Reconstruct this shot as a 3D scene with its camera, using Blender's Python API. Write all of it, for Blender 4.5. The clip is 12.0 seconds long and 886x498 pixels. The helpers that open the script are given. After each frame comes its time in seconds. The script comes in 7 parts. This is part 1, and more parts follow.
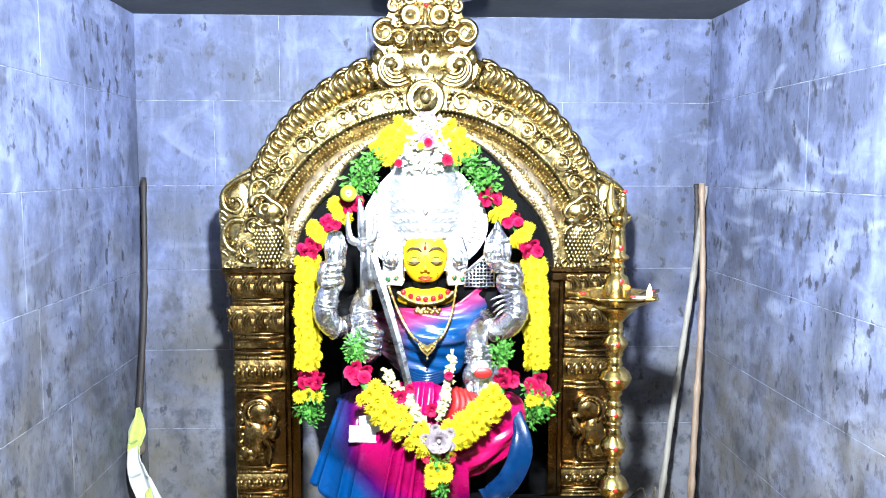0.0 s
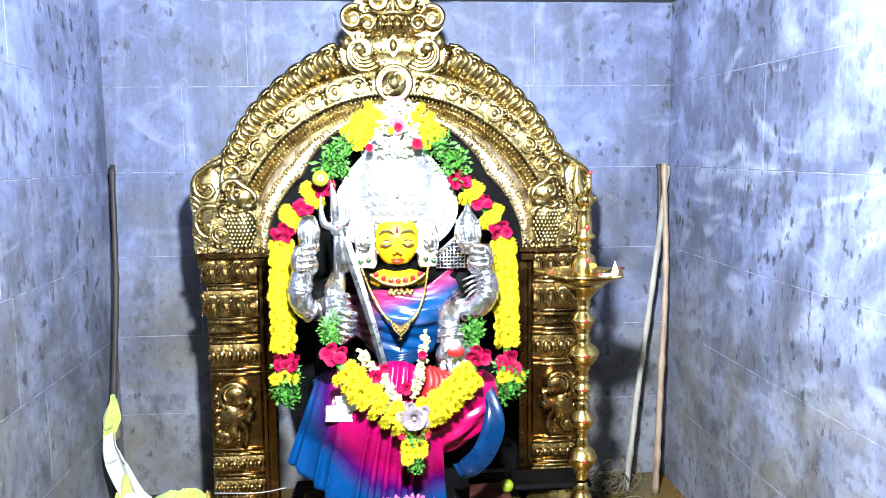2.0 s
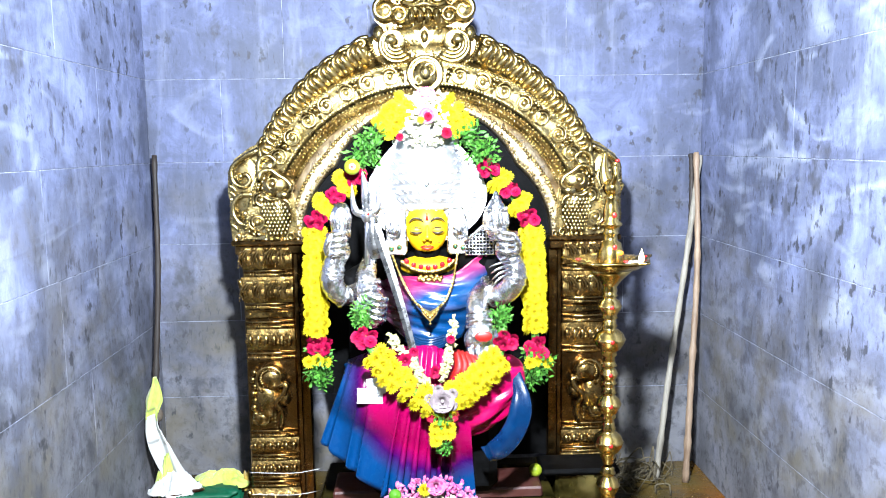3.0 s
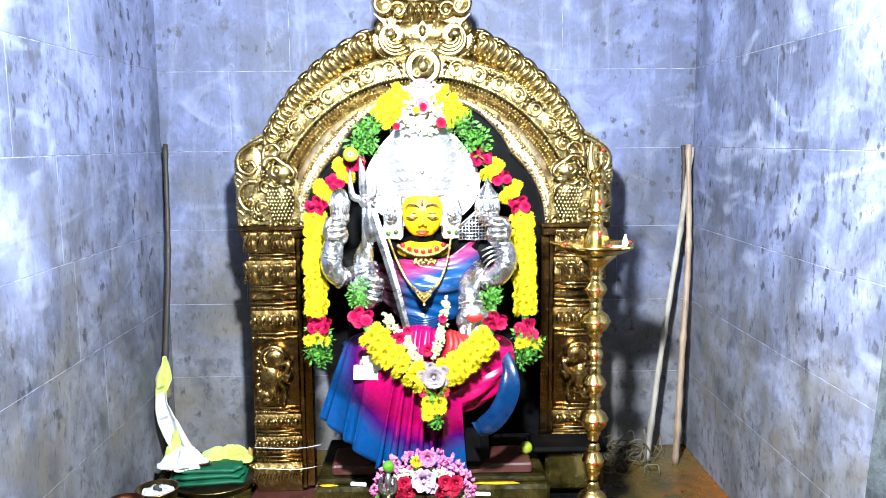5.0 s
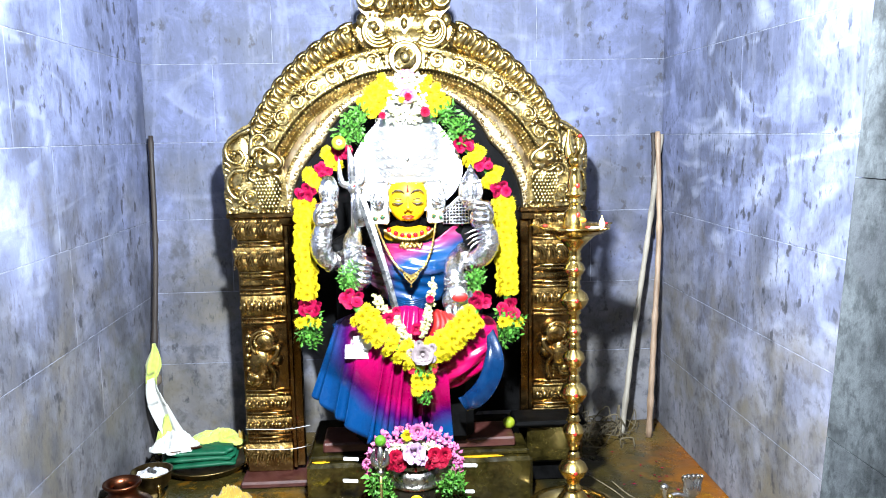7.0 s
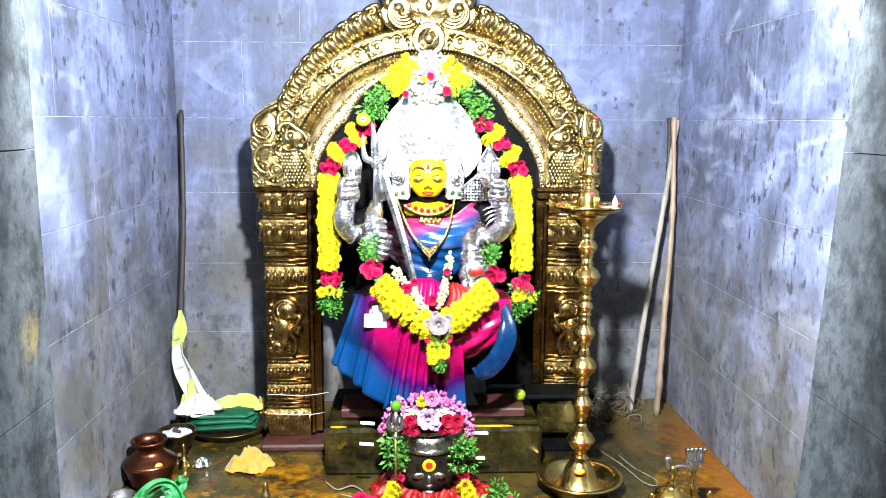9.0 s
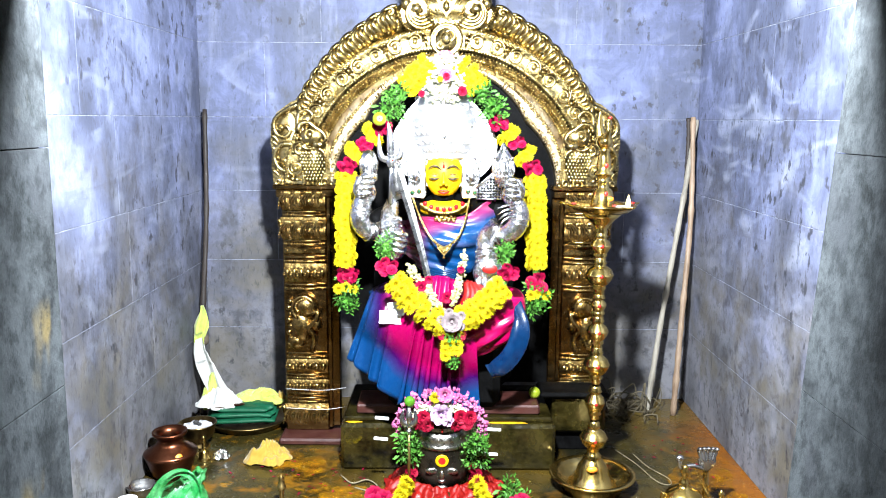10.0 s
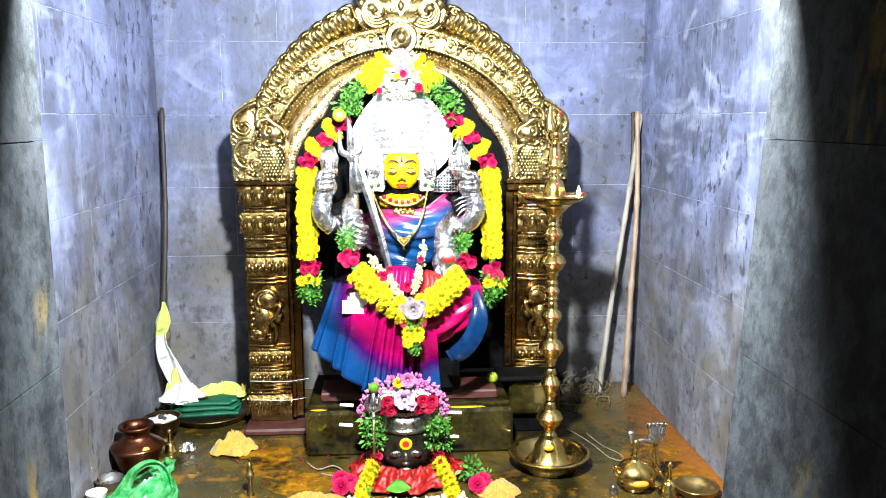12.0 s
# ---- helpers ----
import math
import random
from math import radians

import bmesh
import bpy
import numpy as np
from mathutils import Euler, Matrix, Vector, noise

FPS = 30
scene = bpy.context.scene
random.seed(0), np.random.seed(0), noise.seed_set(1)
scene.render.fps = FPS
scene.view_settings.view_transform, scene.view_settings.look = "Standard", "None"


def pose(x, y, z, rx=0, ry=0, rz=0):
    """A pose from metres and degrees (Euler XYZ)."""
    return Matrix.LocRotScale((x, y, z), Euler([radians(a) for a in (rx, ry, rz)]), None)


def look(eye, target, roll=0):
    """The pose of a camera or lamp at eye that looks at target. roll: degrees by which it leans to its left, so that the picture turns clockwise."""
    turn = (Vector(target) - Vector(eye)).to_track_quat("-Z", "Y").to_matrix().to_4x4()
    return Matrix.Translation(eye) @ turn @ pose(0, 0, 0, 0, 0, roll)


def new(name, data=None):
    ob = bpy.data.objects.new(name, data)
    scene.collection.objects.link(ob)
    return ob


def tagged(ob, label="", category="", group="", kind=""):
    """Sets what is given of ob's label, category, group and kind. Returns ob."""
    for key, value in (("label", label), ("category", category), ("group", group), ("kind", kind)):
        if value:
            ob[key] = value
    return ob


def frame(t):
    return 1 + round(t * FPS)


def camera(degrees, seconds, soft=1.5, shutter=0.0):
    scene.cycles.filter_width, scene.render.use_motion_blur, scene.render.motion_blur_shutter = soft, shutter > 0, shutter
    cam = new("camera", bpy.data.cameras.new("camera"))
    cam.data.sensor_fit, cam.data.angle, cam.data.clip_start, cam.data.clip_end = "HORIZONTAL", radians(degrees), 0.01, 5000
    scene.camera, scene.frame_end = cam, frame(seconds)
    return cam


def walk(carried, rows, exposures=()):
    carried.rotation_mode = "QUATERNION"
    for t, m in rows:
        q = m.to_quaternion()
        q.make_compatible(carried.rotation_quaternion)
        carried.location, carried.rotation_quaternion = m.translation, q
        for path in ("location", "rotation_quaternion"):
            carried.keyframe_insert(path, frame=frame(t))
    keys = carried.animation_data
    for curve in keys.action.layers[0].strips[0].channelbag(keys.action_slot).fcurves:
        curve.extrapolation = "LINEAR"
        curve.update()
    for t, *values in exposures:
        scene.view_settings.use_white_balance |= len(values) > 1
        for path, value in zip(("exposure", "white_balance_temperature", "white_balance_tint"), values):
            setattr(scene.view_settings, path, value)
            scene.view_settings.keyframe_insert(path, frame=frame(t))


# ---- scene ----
cam = camera(57.5, 12.0, soft=1.0)
PATH = [
    (0, (-0.023, -0.143, 1.348), (0.063, 1.846, 1.154), 0.1),
    (0.5, (-0.025, -0.144, 1.34), (0.061, 1.843, 1.132), -0.0),
    (1, (-0.028, -0.147, 1.338), (0.059, 1.838, 1.108), 0.0),
    (1.5, (-0.03, -0.155, 1.344), (0.093, 1.828, 1.112), 0.4),
    (2, (-0.041, -0.193, 1.353), (0.128, 1.786, 1.115), -0.6),
    (2.5, (-0.04, -0.216, 1.336), (0.086, 1.761, 1.06), -0.9),
    (3, (-0.012, -0.245, 1.341), (0.058, 1.737, 1.087), -0.8),
    (5, (0.048, -0.366, 1.319), (0.082, 1.616, 1.056), -0.5),
    (5.5, (0.042, -0.391, 1.324), (0.084, 1.59, 1.052), -0.9),
    (6, (0.016, -0.426, 1.311), (0.084, 1.553, 1.035), -1.2),
    (6.5, (0.002, -0.455, 1.307), (0.101, 1.523, 1.024), -1.4),
    (7, (-0.015, -0.481, 1.304), (0.1, 1.496, 1.023), -1.0),
    (9, (-0.022, -0.585, 1.281), (0.05, 1.388, 0.967), 0.3),
    (9.5, (0.001, -0.602, 1.282), (0.055, 1.373, 0.969), 0.5),
    (10, (0.025, -0.618, 1.283), (0.026, 1.357, 0.966), 0.4),
    (10.5, (0.04, -0.639, 1.283), (0.033, 1.336, 0.97), 1.0),
    (11, (0.034, -0.662, 1.281), (0.071, 1.313, 0.964), 1.1),
    (11.5, (0.01, -0.689, 1.278), (0.075, 1.286, 0.967), 0.5),
    (12, (-0.012, -0.727, 1.274), (0.114, 1.243, 0.953), -0.1),
]
# the camera's own white balance drifts from cool to warm
BALANCE = [(0, 0, 6100, 10), (2.5, 0, 6250, 10), (7, 0, 6500, 10), (9.5, 0, 6620, 10), (12, 0, 6780, 10)]
walk(cam, [(t, look(eye, target, roll)) for t, eye, target, roll in PATH], BALANCE)
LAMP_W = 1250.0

# ---- world and light ----
world = bpy.data.worlds.new("world")
scene.world = world
world.use_nodes = True
world.node_tree.nodes["Background"].inputs[0].default_value = (0.02, 0.022, 0.026, 1)
world.node_tree.nodes["Background"].inputs[1].default_value = 0.1
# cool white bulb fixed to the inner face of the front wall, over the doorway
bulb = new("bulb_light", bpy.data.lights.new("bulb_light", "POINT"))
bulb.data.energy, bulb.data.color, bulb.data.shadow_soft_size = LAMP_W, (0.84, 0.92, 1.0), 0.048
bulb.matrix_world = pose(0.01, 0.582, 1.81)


# ---- materials ----
class Nodes:
    """A small writer of node trees."""

    def __init__(self, name):
        self.mat = bpy.data.materials.new(name)
        self.mat.use_nodes = True
        self.t = self.mat.node_tree
        self.bsdf = self.t.nodes["Principled BSDF"]

    def node(self, kind, ins=(), operation=""):
        n = self.t.nodes.new(kind)
        if operation:
            n.operation = operation
        for k, v in dict(ins).items():
            if hasattr(v, "is_output"):
                self.t.links.new(v, n.inputs[k])
            else:
                n.inputs[k].default_value = v
        return n

    def coords(self, world=False, stretch=(1, 1, 1)):
        if world:
            out = self.node("ShaderNodeNewGeometry").outputs["Position"]
        else:
            out = self.node("ShaderNodeTexCoord").outputs["Object"]
        return self.node("ShaderNodeMapping", {"Vector": out, "Scale": stretch}).outputs[0]

    def noise(self, vec, scale, detail=4.0, rough=0.55, distort=0.0):
        return self.node("ShaderNodeTexNoise", {"Vector": vec, "Scale": scale, "Detail": detail, "Roughness": rough, "Distortion": distort}).outputs[0]

    def ramp(self, fac, lo, hi, a=0.0, b=1.0):
        n = self.node("ShaderNodeMapRange", {"Value": fac, "From Min": lo, "From Max": hi, "To Min": a, "To Max": b})
        n.clamp = True
        return n.outputs[0]

    def maths(self, op, a, b=0.0):
        return self.node("ShaderNodeMath", {0: a, 1: b}, operation=op).outputs[0]

    def mix(self, fac, a, b, blend="MIX"):
        n = self.node("ShaderNodeMix")
        n.data_type, n.blend_type = "RGBA", blend
        for i, v in ((0, fac), (6, a), (7, b)):
            if hasattr(v, "is_output"):
                self.t.links.new(v, n.inputs[i])
            else:
                n.inputs[i].default_value = v if i == 0 else (*v, 1)
        return n.outputs[2]

    def put(self, socket, v):
        if hasattr(v, "is_output"):
            self.t.links.new(v, self.bsdf.inputs[socket])
        else:
            self.bsdf.inputs[socket].default_value = v
        return self

    def bump(self, height, strength=0.3, distance=0.01):
        b = self.node("ShaderNodeBump", {"Height": height, "Strength": strength, "Distance": distance})
        self.t.links.new(b.outputs[0], self.bsdf.inputs["Normal"])
        return self


def plain(name, c1, c2, scale=20.0, rough=0.5, metal=0.0, bump=0.15, bscale=90.0, stretch=(1, 1, 1), island=0.0, spec=0.5, coat=0.0, sheen=0.0, sub=0.0, dist=0.003):
    """Two tones mixed by noise at two scales, with fine relief; island varies the tone from piece to piece."""
    n = Nodes(name)
    v = n.coords(False, stretch)
    f = n.maths("ADD", n.maths("MULTIPLY", n.noise(v, scale), 0.7), n.maths("MULTIPLY", n.noise(v, scale * 6), 0.3))
    f = n.ramp(f, 0.35, 0.65)
    if island:
        r = n.node("ShaderNodeNewGeometry").outputs["Random Per Island"]
        f = n.maths("ADD", n.maths("MULTIPLY", f, 1 - island), n.maths("MULTIPLY", r, island))
    n.put("Base Color", n.mix(f, c1, c2))
    n.put("Roughness", n.ramp(n.noise(v, scale * 2), 0.3, 0.7, max(rough - 0.08, 0.02), min(rough + 0.1, 1)))
    n.put("Metallic", metal).put("Specular IOR Level", spec).put("Coat Weight", coat).put("Sheen Weight", sheen)
    if sub:
        n.put("Subsurface Weight", sub).put("Subsurface Radius", (0.006, 0.004, 0.002))
    n.bump(n.noise(v, bscale), bump, dist)
    return n.mat


def wall_stone(name, light, dark, yellow=0.75, wash=0.25, streak=0.3):
    """Lime-washed granite: vertical drips, pale brush strokes, grey clouds, black mould flecks and brown stains."""
    n = Nodes(name)
    v = n.coords(True)
    info = n.node("ShaderNodeObjectInfo").outputs["Random"]
    clouds = n.noise(v, 2.3, 6, 0.62, 0.4)
    grain = n.noise(v, 60, 3)
    c = n.mix(n.ramp(clouds, 0.40, 0.60), dark, light)
    c = n.mix(n.ramp(info, 0, 1, 0.0, 0.22), c, (0.1675, 0.1943, 0.3082))
    rubbed = n.noise(n.coords(True, (1, 1, 0.8)), 8.5, 8, 0.72, 0.8)
    c = n.mix(n.ramp(rubbed, 0.44, 0.58, 0.42, 0.0), c, (0.030, 0.035, 0.058))
    drips = n.noise(n.coords(True, (1, 1, 0.10)), 16, 4, 0.6, 0.2)
    c = n.mix(n.maths("MULTIPLY", n.ramp(drips, 0.53, 0.72), 0.22), c, (0.268, 0.2948, 0.402))
    c = n.mix(n.maths("MULTIPLY", n.ramp(drips, 0.47, 0.30), streak), c, (0.0301, 0.0335, 0.0503))
    swirl = n.noise(n.coords(True, (1, 0.6, 1.6)), 2.6, 2, 0.5, 2.2)
    c = n.mix(n.maths("MULTIPLY", n.ramp(swirl, 0.56, 0.74), wash), c, (0.2948, 0.3283, 0.4422))
    scr = n.noise(n.coords(True, (0.25, 0.25, 3)), 7, 4, 0.7, 0.6)
    c = n.mix(n.maths("MULTIPLY", n.ramp(scr, 0.58, 0.75), 0.35), c, (0.0268, 0.0301, 0.0436))
    # Greyer and more heavily mottled towards the floor; noise breaks the edge.
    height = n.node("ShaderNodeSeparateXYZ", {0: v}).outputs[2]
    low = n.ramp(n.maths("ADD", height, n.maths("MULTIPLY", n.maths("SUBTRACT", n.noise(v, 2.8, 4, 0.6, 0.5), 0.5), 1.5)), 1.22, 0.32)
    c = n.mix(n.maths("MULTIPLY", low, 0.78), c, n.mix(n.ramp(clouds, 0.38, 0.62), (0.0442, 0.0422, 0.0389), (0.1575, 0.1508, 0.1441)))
    mottle = n.ramp(n.noise(v, 21, 7, 0.74, 0.3), 0.50, 0.62)
    c = n.mix(n.maths("MULTIPLY", mottle, n.ramp(low, 0, 1, 0.12, 0.7)), c, (0.0301, 0.0295, 0.0308))
    st = n.maths("MULTIPLY", n.ramp(n.noise(v, 4.2, 5, 0.6, 0.5), 0.46, 0.66), n.maths("MULTIPLY", low, yellow))
    c = n.mix(st, c, (0.0938, 0.0804, 0.0536))
    fl = n.ramp(n.noise(n.coords(True, (1, 1, 0.62)), 26, 3, 0.6), 0.585, 0.655)
    fl = n.maths("MULTIPLY", fl, n.ramp(n.noise(v, 3.1, 2), 0.42, 0.56))
    c = n.mix(n.maths("MULTIPLY", fl, 0.85), c, (0.0168, 0.0168, 0.0201))
    fine = n.ramp(n.noise(n.coords(True, (1, 1, 0.3)), 85, 2, 0.5), 0.60, 0.68)
    c = n.mix(n.maths("MULTIPLY", fine, n.maths("MULTIPLY", n.ramp(clouds, 0.60, 0.40), 0.6)), c, (0.0201, 0.0214, 0.0268))
    big = n.ramp(n.noise(n.coords(True, (1, 1, 0.7)), 9.5, 4, 0.6), 0.575, 0.68)
    big = n.maths("MULTIPLY", big, n.ramp(n.noise(v, 1.9, 2), 0.44, 0.56))
    c = n.mix(n.maths("MULTIPLY", big, 0.8), c, (0.0335, 0.0335, 0.0402))
    n.put("Base Color", n.mix(n.maths("MULTIPLY", grain, 0.22), c, (0.0737, 0.0804, 0.1039)))
    n.put("Roughness", n.ramp(clouds, 0.3, 0.7, 0.5, 0.75)).put("Specular IOR Level", 0.35)
    n.bump(n.maths("ADD", n.maths("MULTIPLY", clouds, 0.6), n.maths("MULTIPLY", grain, 0.25)), 0.35, 0.006)
    return n.mat


def jamb_stone():
    """Unpainted blue-grey granite of the doorway, with dark damp patches and yellow turmeric marks."""
    n = Nodes("jamb_stone")
    v = n.coords(True)
    clouds = n.maths("ADD", n.maths("MULTIPLY", n.noise(v, 4.5, 7, 0.7, 0.4), 0.6), n.maths("MULTIPLY", n.noise(v, 24, 6, 0.78, 0.2), 0.5))
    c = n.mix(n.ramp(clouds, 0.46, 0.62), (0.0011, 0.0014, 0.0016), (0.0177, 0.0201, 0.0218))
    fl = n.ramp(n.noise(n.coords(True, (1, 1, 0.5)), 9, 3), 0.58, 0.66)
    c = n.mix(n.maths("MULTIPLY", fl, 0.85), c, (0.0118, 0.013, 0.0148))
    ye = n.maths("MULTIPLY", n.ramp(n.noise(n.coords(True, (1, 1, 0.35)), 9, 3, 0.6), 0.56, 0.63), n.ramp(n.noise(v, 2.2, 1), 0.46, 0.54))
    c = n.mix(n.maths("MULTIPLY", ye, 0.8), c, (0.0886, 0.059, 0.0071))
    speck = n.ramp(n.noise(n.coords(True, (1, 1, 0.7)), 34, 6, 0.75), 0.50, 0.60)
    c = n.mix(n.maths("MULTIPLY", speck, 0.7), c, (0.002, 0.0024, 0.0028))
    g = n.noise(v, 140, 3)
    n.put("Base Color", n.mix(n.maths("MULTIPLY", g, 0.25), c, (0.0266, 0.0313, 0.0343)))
    n.put("Roughness", 0.8).put("Specular IOR Level", 0.06)
    n.bump(n.maths("ADD", clouds, n.maths("MULTIPLY", g, 0.3)), 0.4, 0.006)
    return n.mat


def floor_stone():
    """Oily dark olive stone, wet in places, with orange and yellow powder trodden in."""
    n = Nodes("floor_stone")
    v = n.coords(True)
    clouds = n.noise(v, 3.2, 6, 0.6, 0.6)
    c = n.mix(n.ramp(clouds, 0.36, 0.64), (0.0056, 0.005, 0.0016), (0.0368, 0.0273, 0.0061))
    p1 = n.noise(v, 8.5, 6, 0.7, 0.25)
    xyz = n.node("ShaderNodeSeparateXYZ", {0: v})
    side = n.maths("MAXIMUM", n.ramp(xyz.outputs[0], 0.78, 1.08), n.ramp(xyz.outputs[0], -0.28, -0.46))
    side = n.maths("MAXIMUM", side, n.ramp(xyz.outputs[1], 2.15, 1.95))
    c = n.mix(n.maths("MULTIPLY", n.ramp(p1, 0.54, 0.66), n.maths("MULTIPLY", side, 0.8)), c, (0.1896, 0.0753, 0.0011))
    p2 = n.noise(v, 14, 4, 0.7, 0.4)
    c = n.mix(n.maths("MULTIPLY", n.ramp(p2, 0.60, 0.70), n.maths("MULTIPLY", side, 0.7)), c, (0.2342, 0.1059, 0.0016))
    red = n.maths("MULTIPLY", n.ramp(xyz.outputs[0], 1.085, 1.13), n.ramp(n.noise(v, 8, 3), 0.3, 0.5))
    c = n.mix(n.maths("MULTIPLY", red, 0.8), c, (0.1673, 0.0307, 0.0056))
    back = n.maths("MULTIPLY", n.ramp(xyz.outputs[1], 2.55, 2.75), n.ramp(xyz.outputs[0], 0.75, 0.9))
    c = n.mix(n.maths("MULTIPLY", back, 0.7), c, (0.0948, 0.0641, 0.0179))
    broad = n.ramp(n.noise(n.coords(True, (1.6, 0.5, 1)), 2.6, 3, 0.5, 0.4), 0.50, 0.60)
    c = n.mix(n.maths("MULTIPLY", broad, 0.5), c, (0.0725, 0.0418, 0.0056))
    strip = n.maths("MULTIPLY", n.ramp(n.maths("ADD", xyz.outputs[0], n.maths("MULTIPLY", p1, 0.30)), 1.10, 1.22), n.ramp(xyz.outputs[1], 2.78, 2.55))
    c = n.mix(n.maths("MULTIPLY", strip, 0.8), c, (0.1673, 0.053, 0.0011))
    d = n.ramp(n.noise(v, 2.1, 4, 0.6), 0.52, 0.64)
    c = n.mix(n.maths("MULTIPLY", d, 0.55), c, (0.0167, 0.0179, 0.0123))
    n.put("Base Color", c)
    n.put("Roughness", n.ramp(p1, 0.35, 0.65, 0.14, 0.42)).put("Specular IOR Level", 0.4)
    n.bump(n.maths("ADD", n.noise(v, 40, 5), clouds), 0.3, 0.006)
    return n.mat


def brass(name, c1, c2, rough=0.22, scale=14.0, relief=0.18):
    """Polished sheet metal with dark tarnish in patches."""
    n = Nodes(name)
    v = n.coords(False)
    f = n.ramp(n.noise(v, scale, 5, 0.6), 0.36, 0.66)
    n.put("Base Color", n.mix(f, c1, c2)).put("Metallic", 1.0)
    n.put("Roughness", n.ramp(n.noise(v, scale * 2.4, 4), 0.3, 0.7, rough, rough + 0.14))
    n.bump(n.maths("ADD", n.maths("MULTIPLY", n.noise(v, scale * 7, 3), 0.5), n.noise(v, scale * 2.2, 2)), relief, 0.006)
    return n.mat


def sari_silk(name, centre, stops, colours):
    """Shot silk: the ground colour near the waist turns through purple to the border's colour, with fine weave."""
    n = Nodes(name)
    pos = n.coords(True)
    d = n.node("ShaderNodeVectorMath", {0: pos, 1: centre}, operation="DISTANCE").outputs["Value"]
    d = n.maths("ADD", d, n.maths("MULTIPLY", n.maths("SUBTRACT", n.noise(pos, 6, 3), 0.5), 0.07))
    c = n.mix(n.ramp(d, stops[0], stops[1]), colours[0], colours[1])
    c = n.mix(n.ramp(d, stops[1], stops[2]), c, colours[2])
    weave = n.noise(n.coords(True, (1, 1, 0.06)), 240, 2)
    n.put("Base Color", n.mix(n.maths("MULTIPLY", weave, 0.2), c, (0.004, 0.001, 0.02)))
    n.put("Roughness", n.ramp(n.noise(pos, 30, 3), 0.3, 0.7, 0.22, 0.34)).put("Specular IOR Level", 0.2)
    n.bump(n.noise(n.coords(True, (1, 1, 0.25)), 38, 4), 0.25, 0.008)
    return n.mat


def drape_silk():
    """Shot silk drawn aslant over the breast: rose along the upper folds, petrol blue below, glossy ridges; left shade
    and pale sheen are painted in.
    """
    n = Nodes("bodice_silk")
    pos = n.coords(True)
    xyz = n.node("ShaderNodeSeparateXYZ", {0: pos})
    aslant = n.maths("SUBTRACT", xyz.outputs[2], n.maths("MULTIPLY", xyz.outputs[0], 0.28))
    aslant = n.maths("ADD", aslant, n.maths("MULTIPLY", n.maths("SUBTRACT", n.noise(pos, 9, 3), 0.5), 0.05))
    c = n.mix(n.ramp(aslant, 0.880, 0.925), (0.001, 0.027, 0.090), (0.19, 0.005, 0.045))
    # Shade on the left edge, painted as dark maroon.
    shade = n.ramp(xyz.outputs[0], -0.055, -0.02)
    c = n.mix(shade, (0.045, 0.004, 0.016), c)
    # Pale streaks painted in as sheen along the folds.
    bands = n.ramp(n.noise(n.coords(True, (0.5, 0.5, 3)), 9, 2), 0.50, 0.68)
    c = n.mix(n.maths("MULTIPLY", bands, 0.14), c, (0.30, 0.25, 0.36))
    n.put("Base Color", c).put("Roughness", 0.26).put("Specular IOR Level", 0.5)
    n.bump(n.noise(n.coords(True, (0.5, 0.5, 2.6)), 14, 3), 0.4, 0.012)
    return n.mat


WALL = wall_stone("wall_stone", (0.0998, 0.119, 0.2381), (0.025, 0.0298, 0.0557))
# Side walls: wash-streaked copies of the stone, lightened in place of missing light.
WALL_LEFT_LIT = wall_stone("left_wall_stone_lit", (0.1767, 0.2057, 0.363), (0.0557, 0.0641, 0.1065), 0.75, 0.45, 0.22)
WALL_RIGHT_LIT = wall_stone("right_wall_stone_lit", (0.1927, 0.2244, 0.396), (0.0607, 0.07, 0.1162), 0.8, 0.7, 0.06)
JAMB = jamb_stone()
FLOOR = floor_stone()
MORTAR = plain("lime_mortar", (0.2412, 0.2613, 0.335), (0.0402, 0.0436, 0.057), 18, 0.85)
DARK = plain("dark_ceiling_stone", (0.05, 0.055, 0.055), (0.09, 0.095, 0.09), 5, 0.8)
DIM = plain("unseen_wall_grey", (0.06, 0.06, 0.06), (0.09, 0.09, 0.085), 4, 0.8)
WHITE = plain("white_enamel", (0.8, 0.8, 0.8), (0.74, 0.74, 0.76), 12, 0.4)
GOLD = brass("gilded_sheet", (0.21, 0.142, 0.043), (0.47, 0.370, 0.165), 0.20, relief=0.34)
GOLD_PILLAR = brass("worn_gilt", (0.145, 0.080, 0.020), (0.35, 0.238, 0.085), 0.18, 18, relief=0.3)
GOLD_DULL = brass("tarnished_gilt", (0.12, 0.066, 0.020), (0.28, 0.17, 0.065), 0.15, relief=0.15)
GOLD_PALE = brass("pale_gilt", (0.40, 0.27, 0.070), (0.60, 0.44, 0.160), 0.28, 20, relief=0.35)
GOLD_RIM = brass("silvered_gilt", (0.28, 0.205, 0.120), (0.52, 0.43, 0.29), 0.24, 24, relief=0.4)
BRASS = brass("polished_brass", (0.51, 0.34, 0.0892), (0.7055, 0.527, 0.1827), 0.14, 9)
BRASS_OLD = brass("old_brass", (0.255, 0.17, 0.0595), (0.442, 0.323, 0.1275), 0.28, 12)
COPPER = brass("copper_pot", (0.0975, 0.0315, 0.015), (0.1875, 0.0675, 0.0338), 0.25, 8)
SILVER = brass("silver_sheet", (0.544, 0.544, 0.561), (0.748, 0.748, 0.7565), 0.22, 16)
STEEL = brass("steel", (0.323, 0.323, 0.3315), (0.527, 0.5185, 0.51), 0.22, 16)
GRANITE = plain("black_granite", (0.001, 0.001, 0.001), (0.003, 0.003, 0.0032), 16, 0.6, spec=0.03)
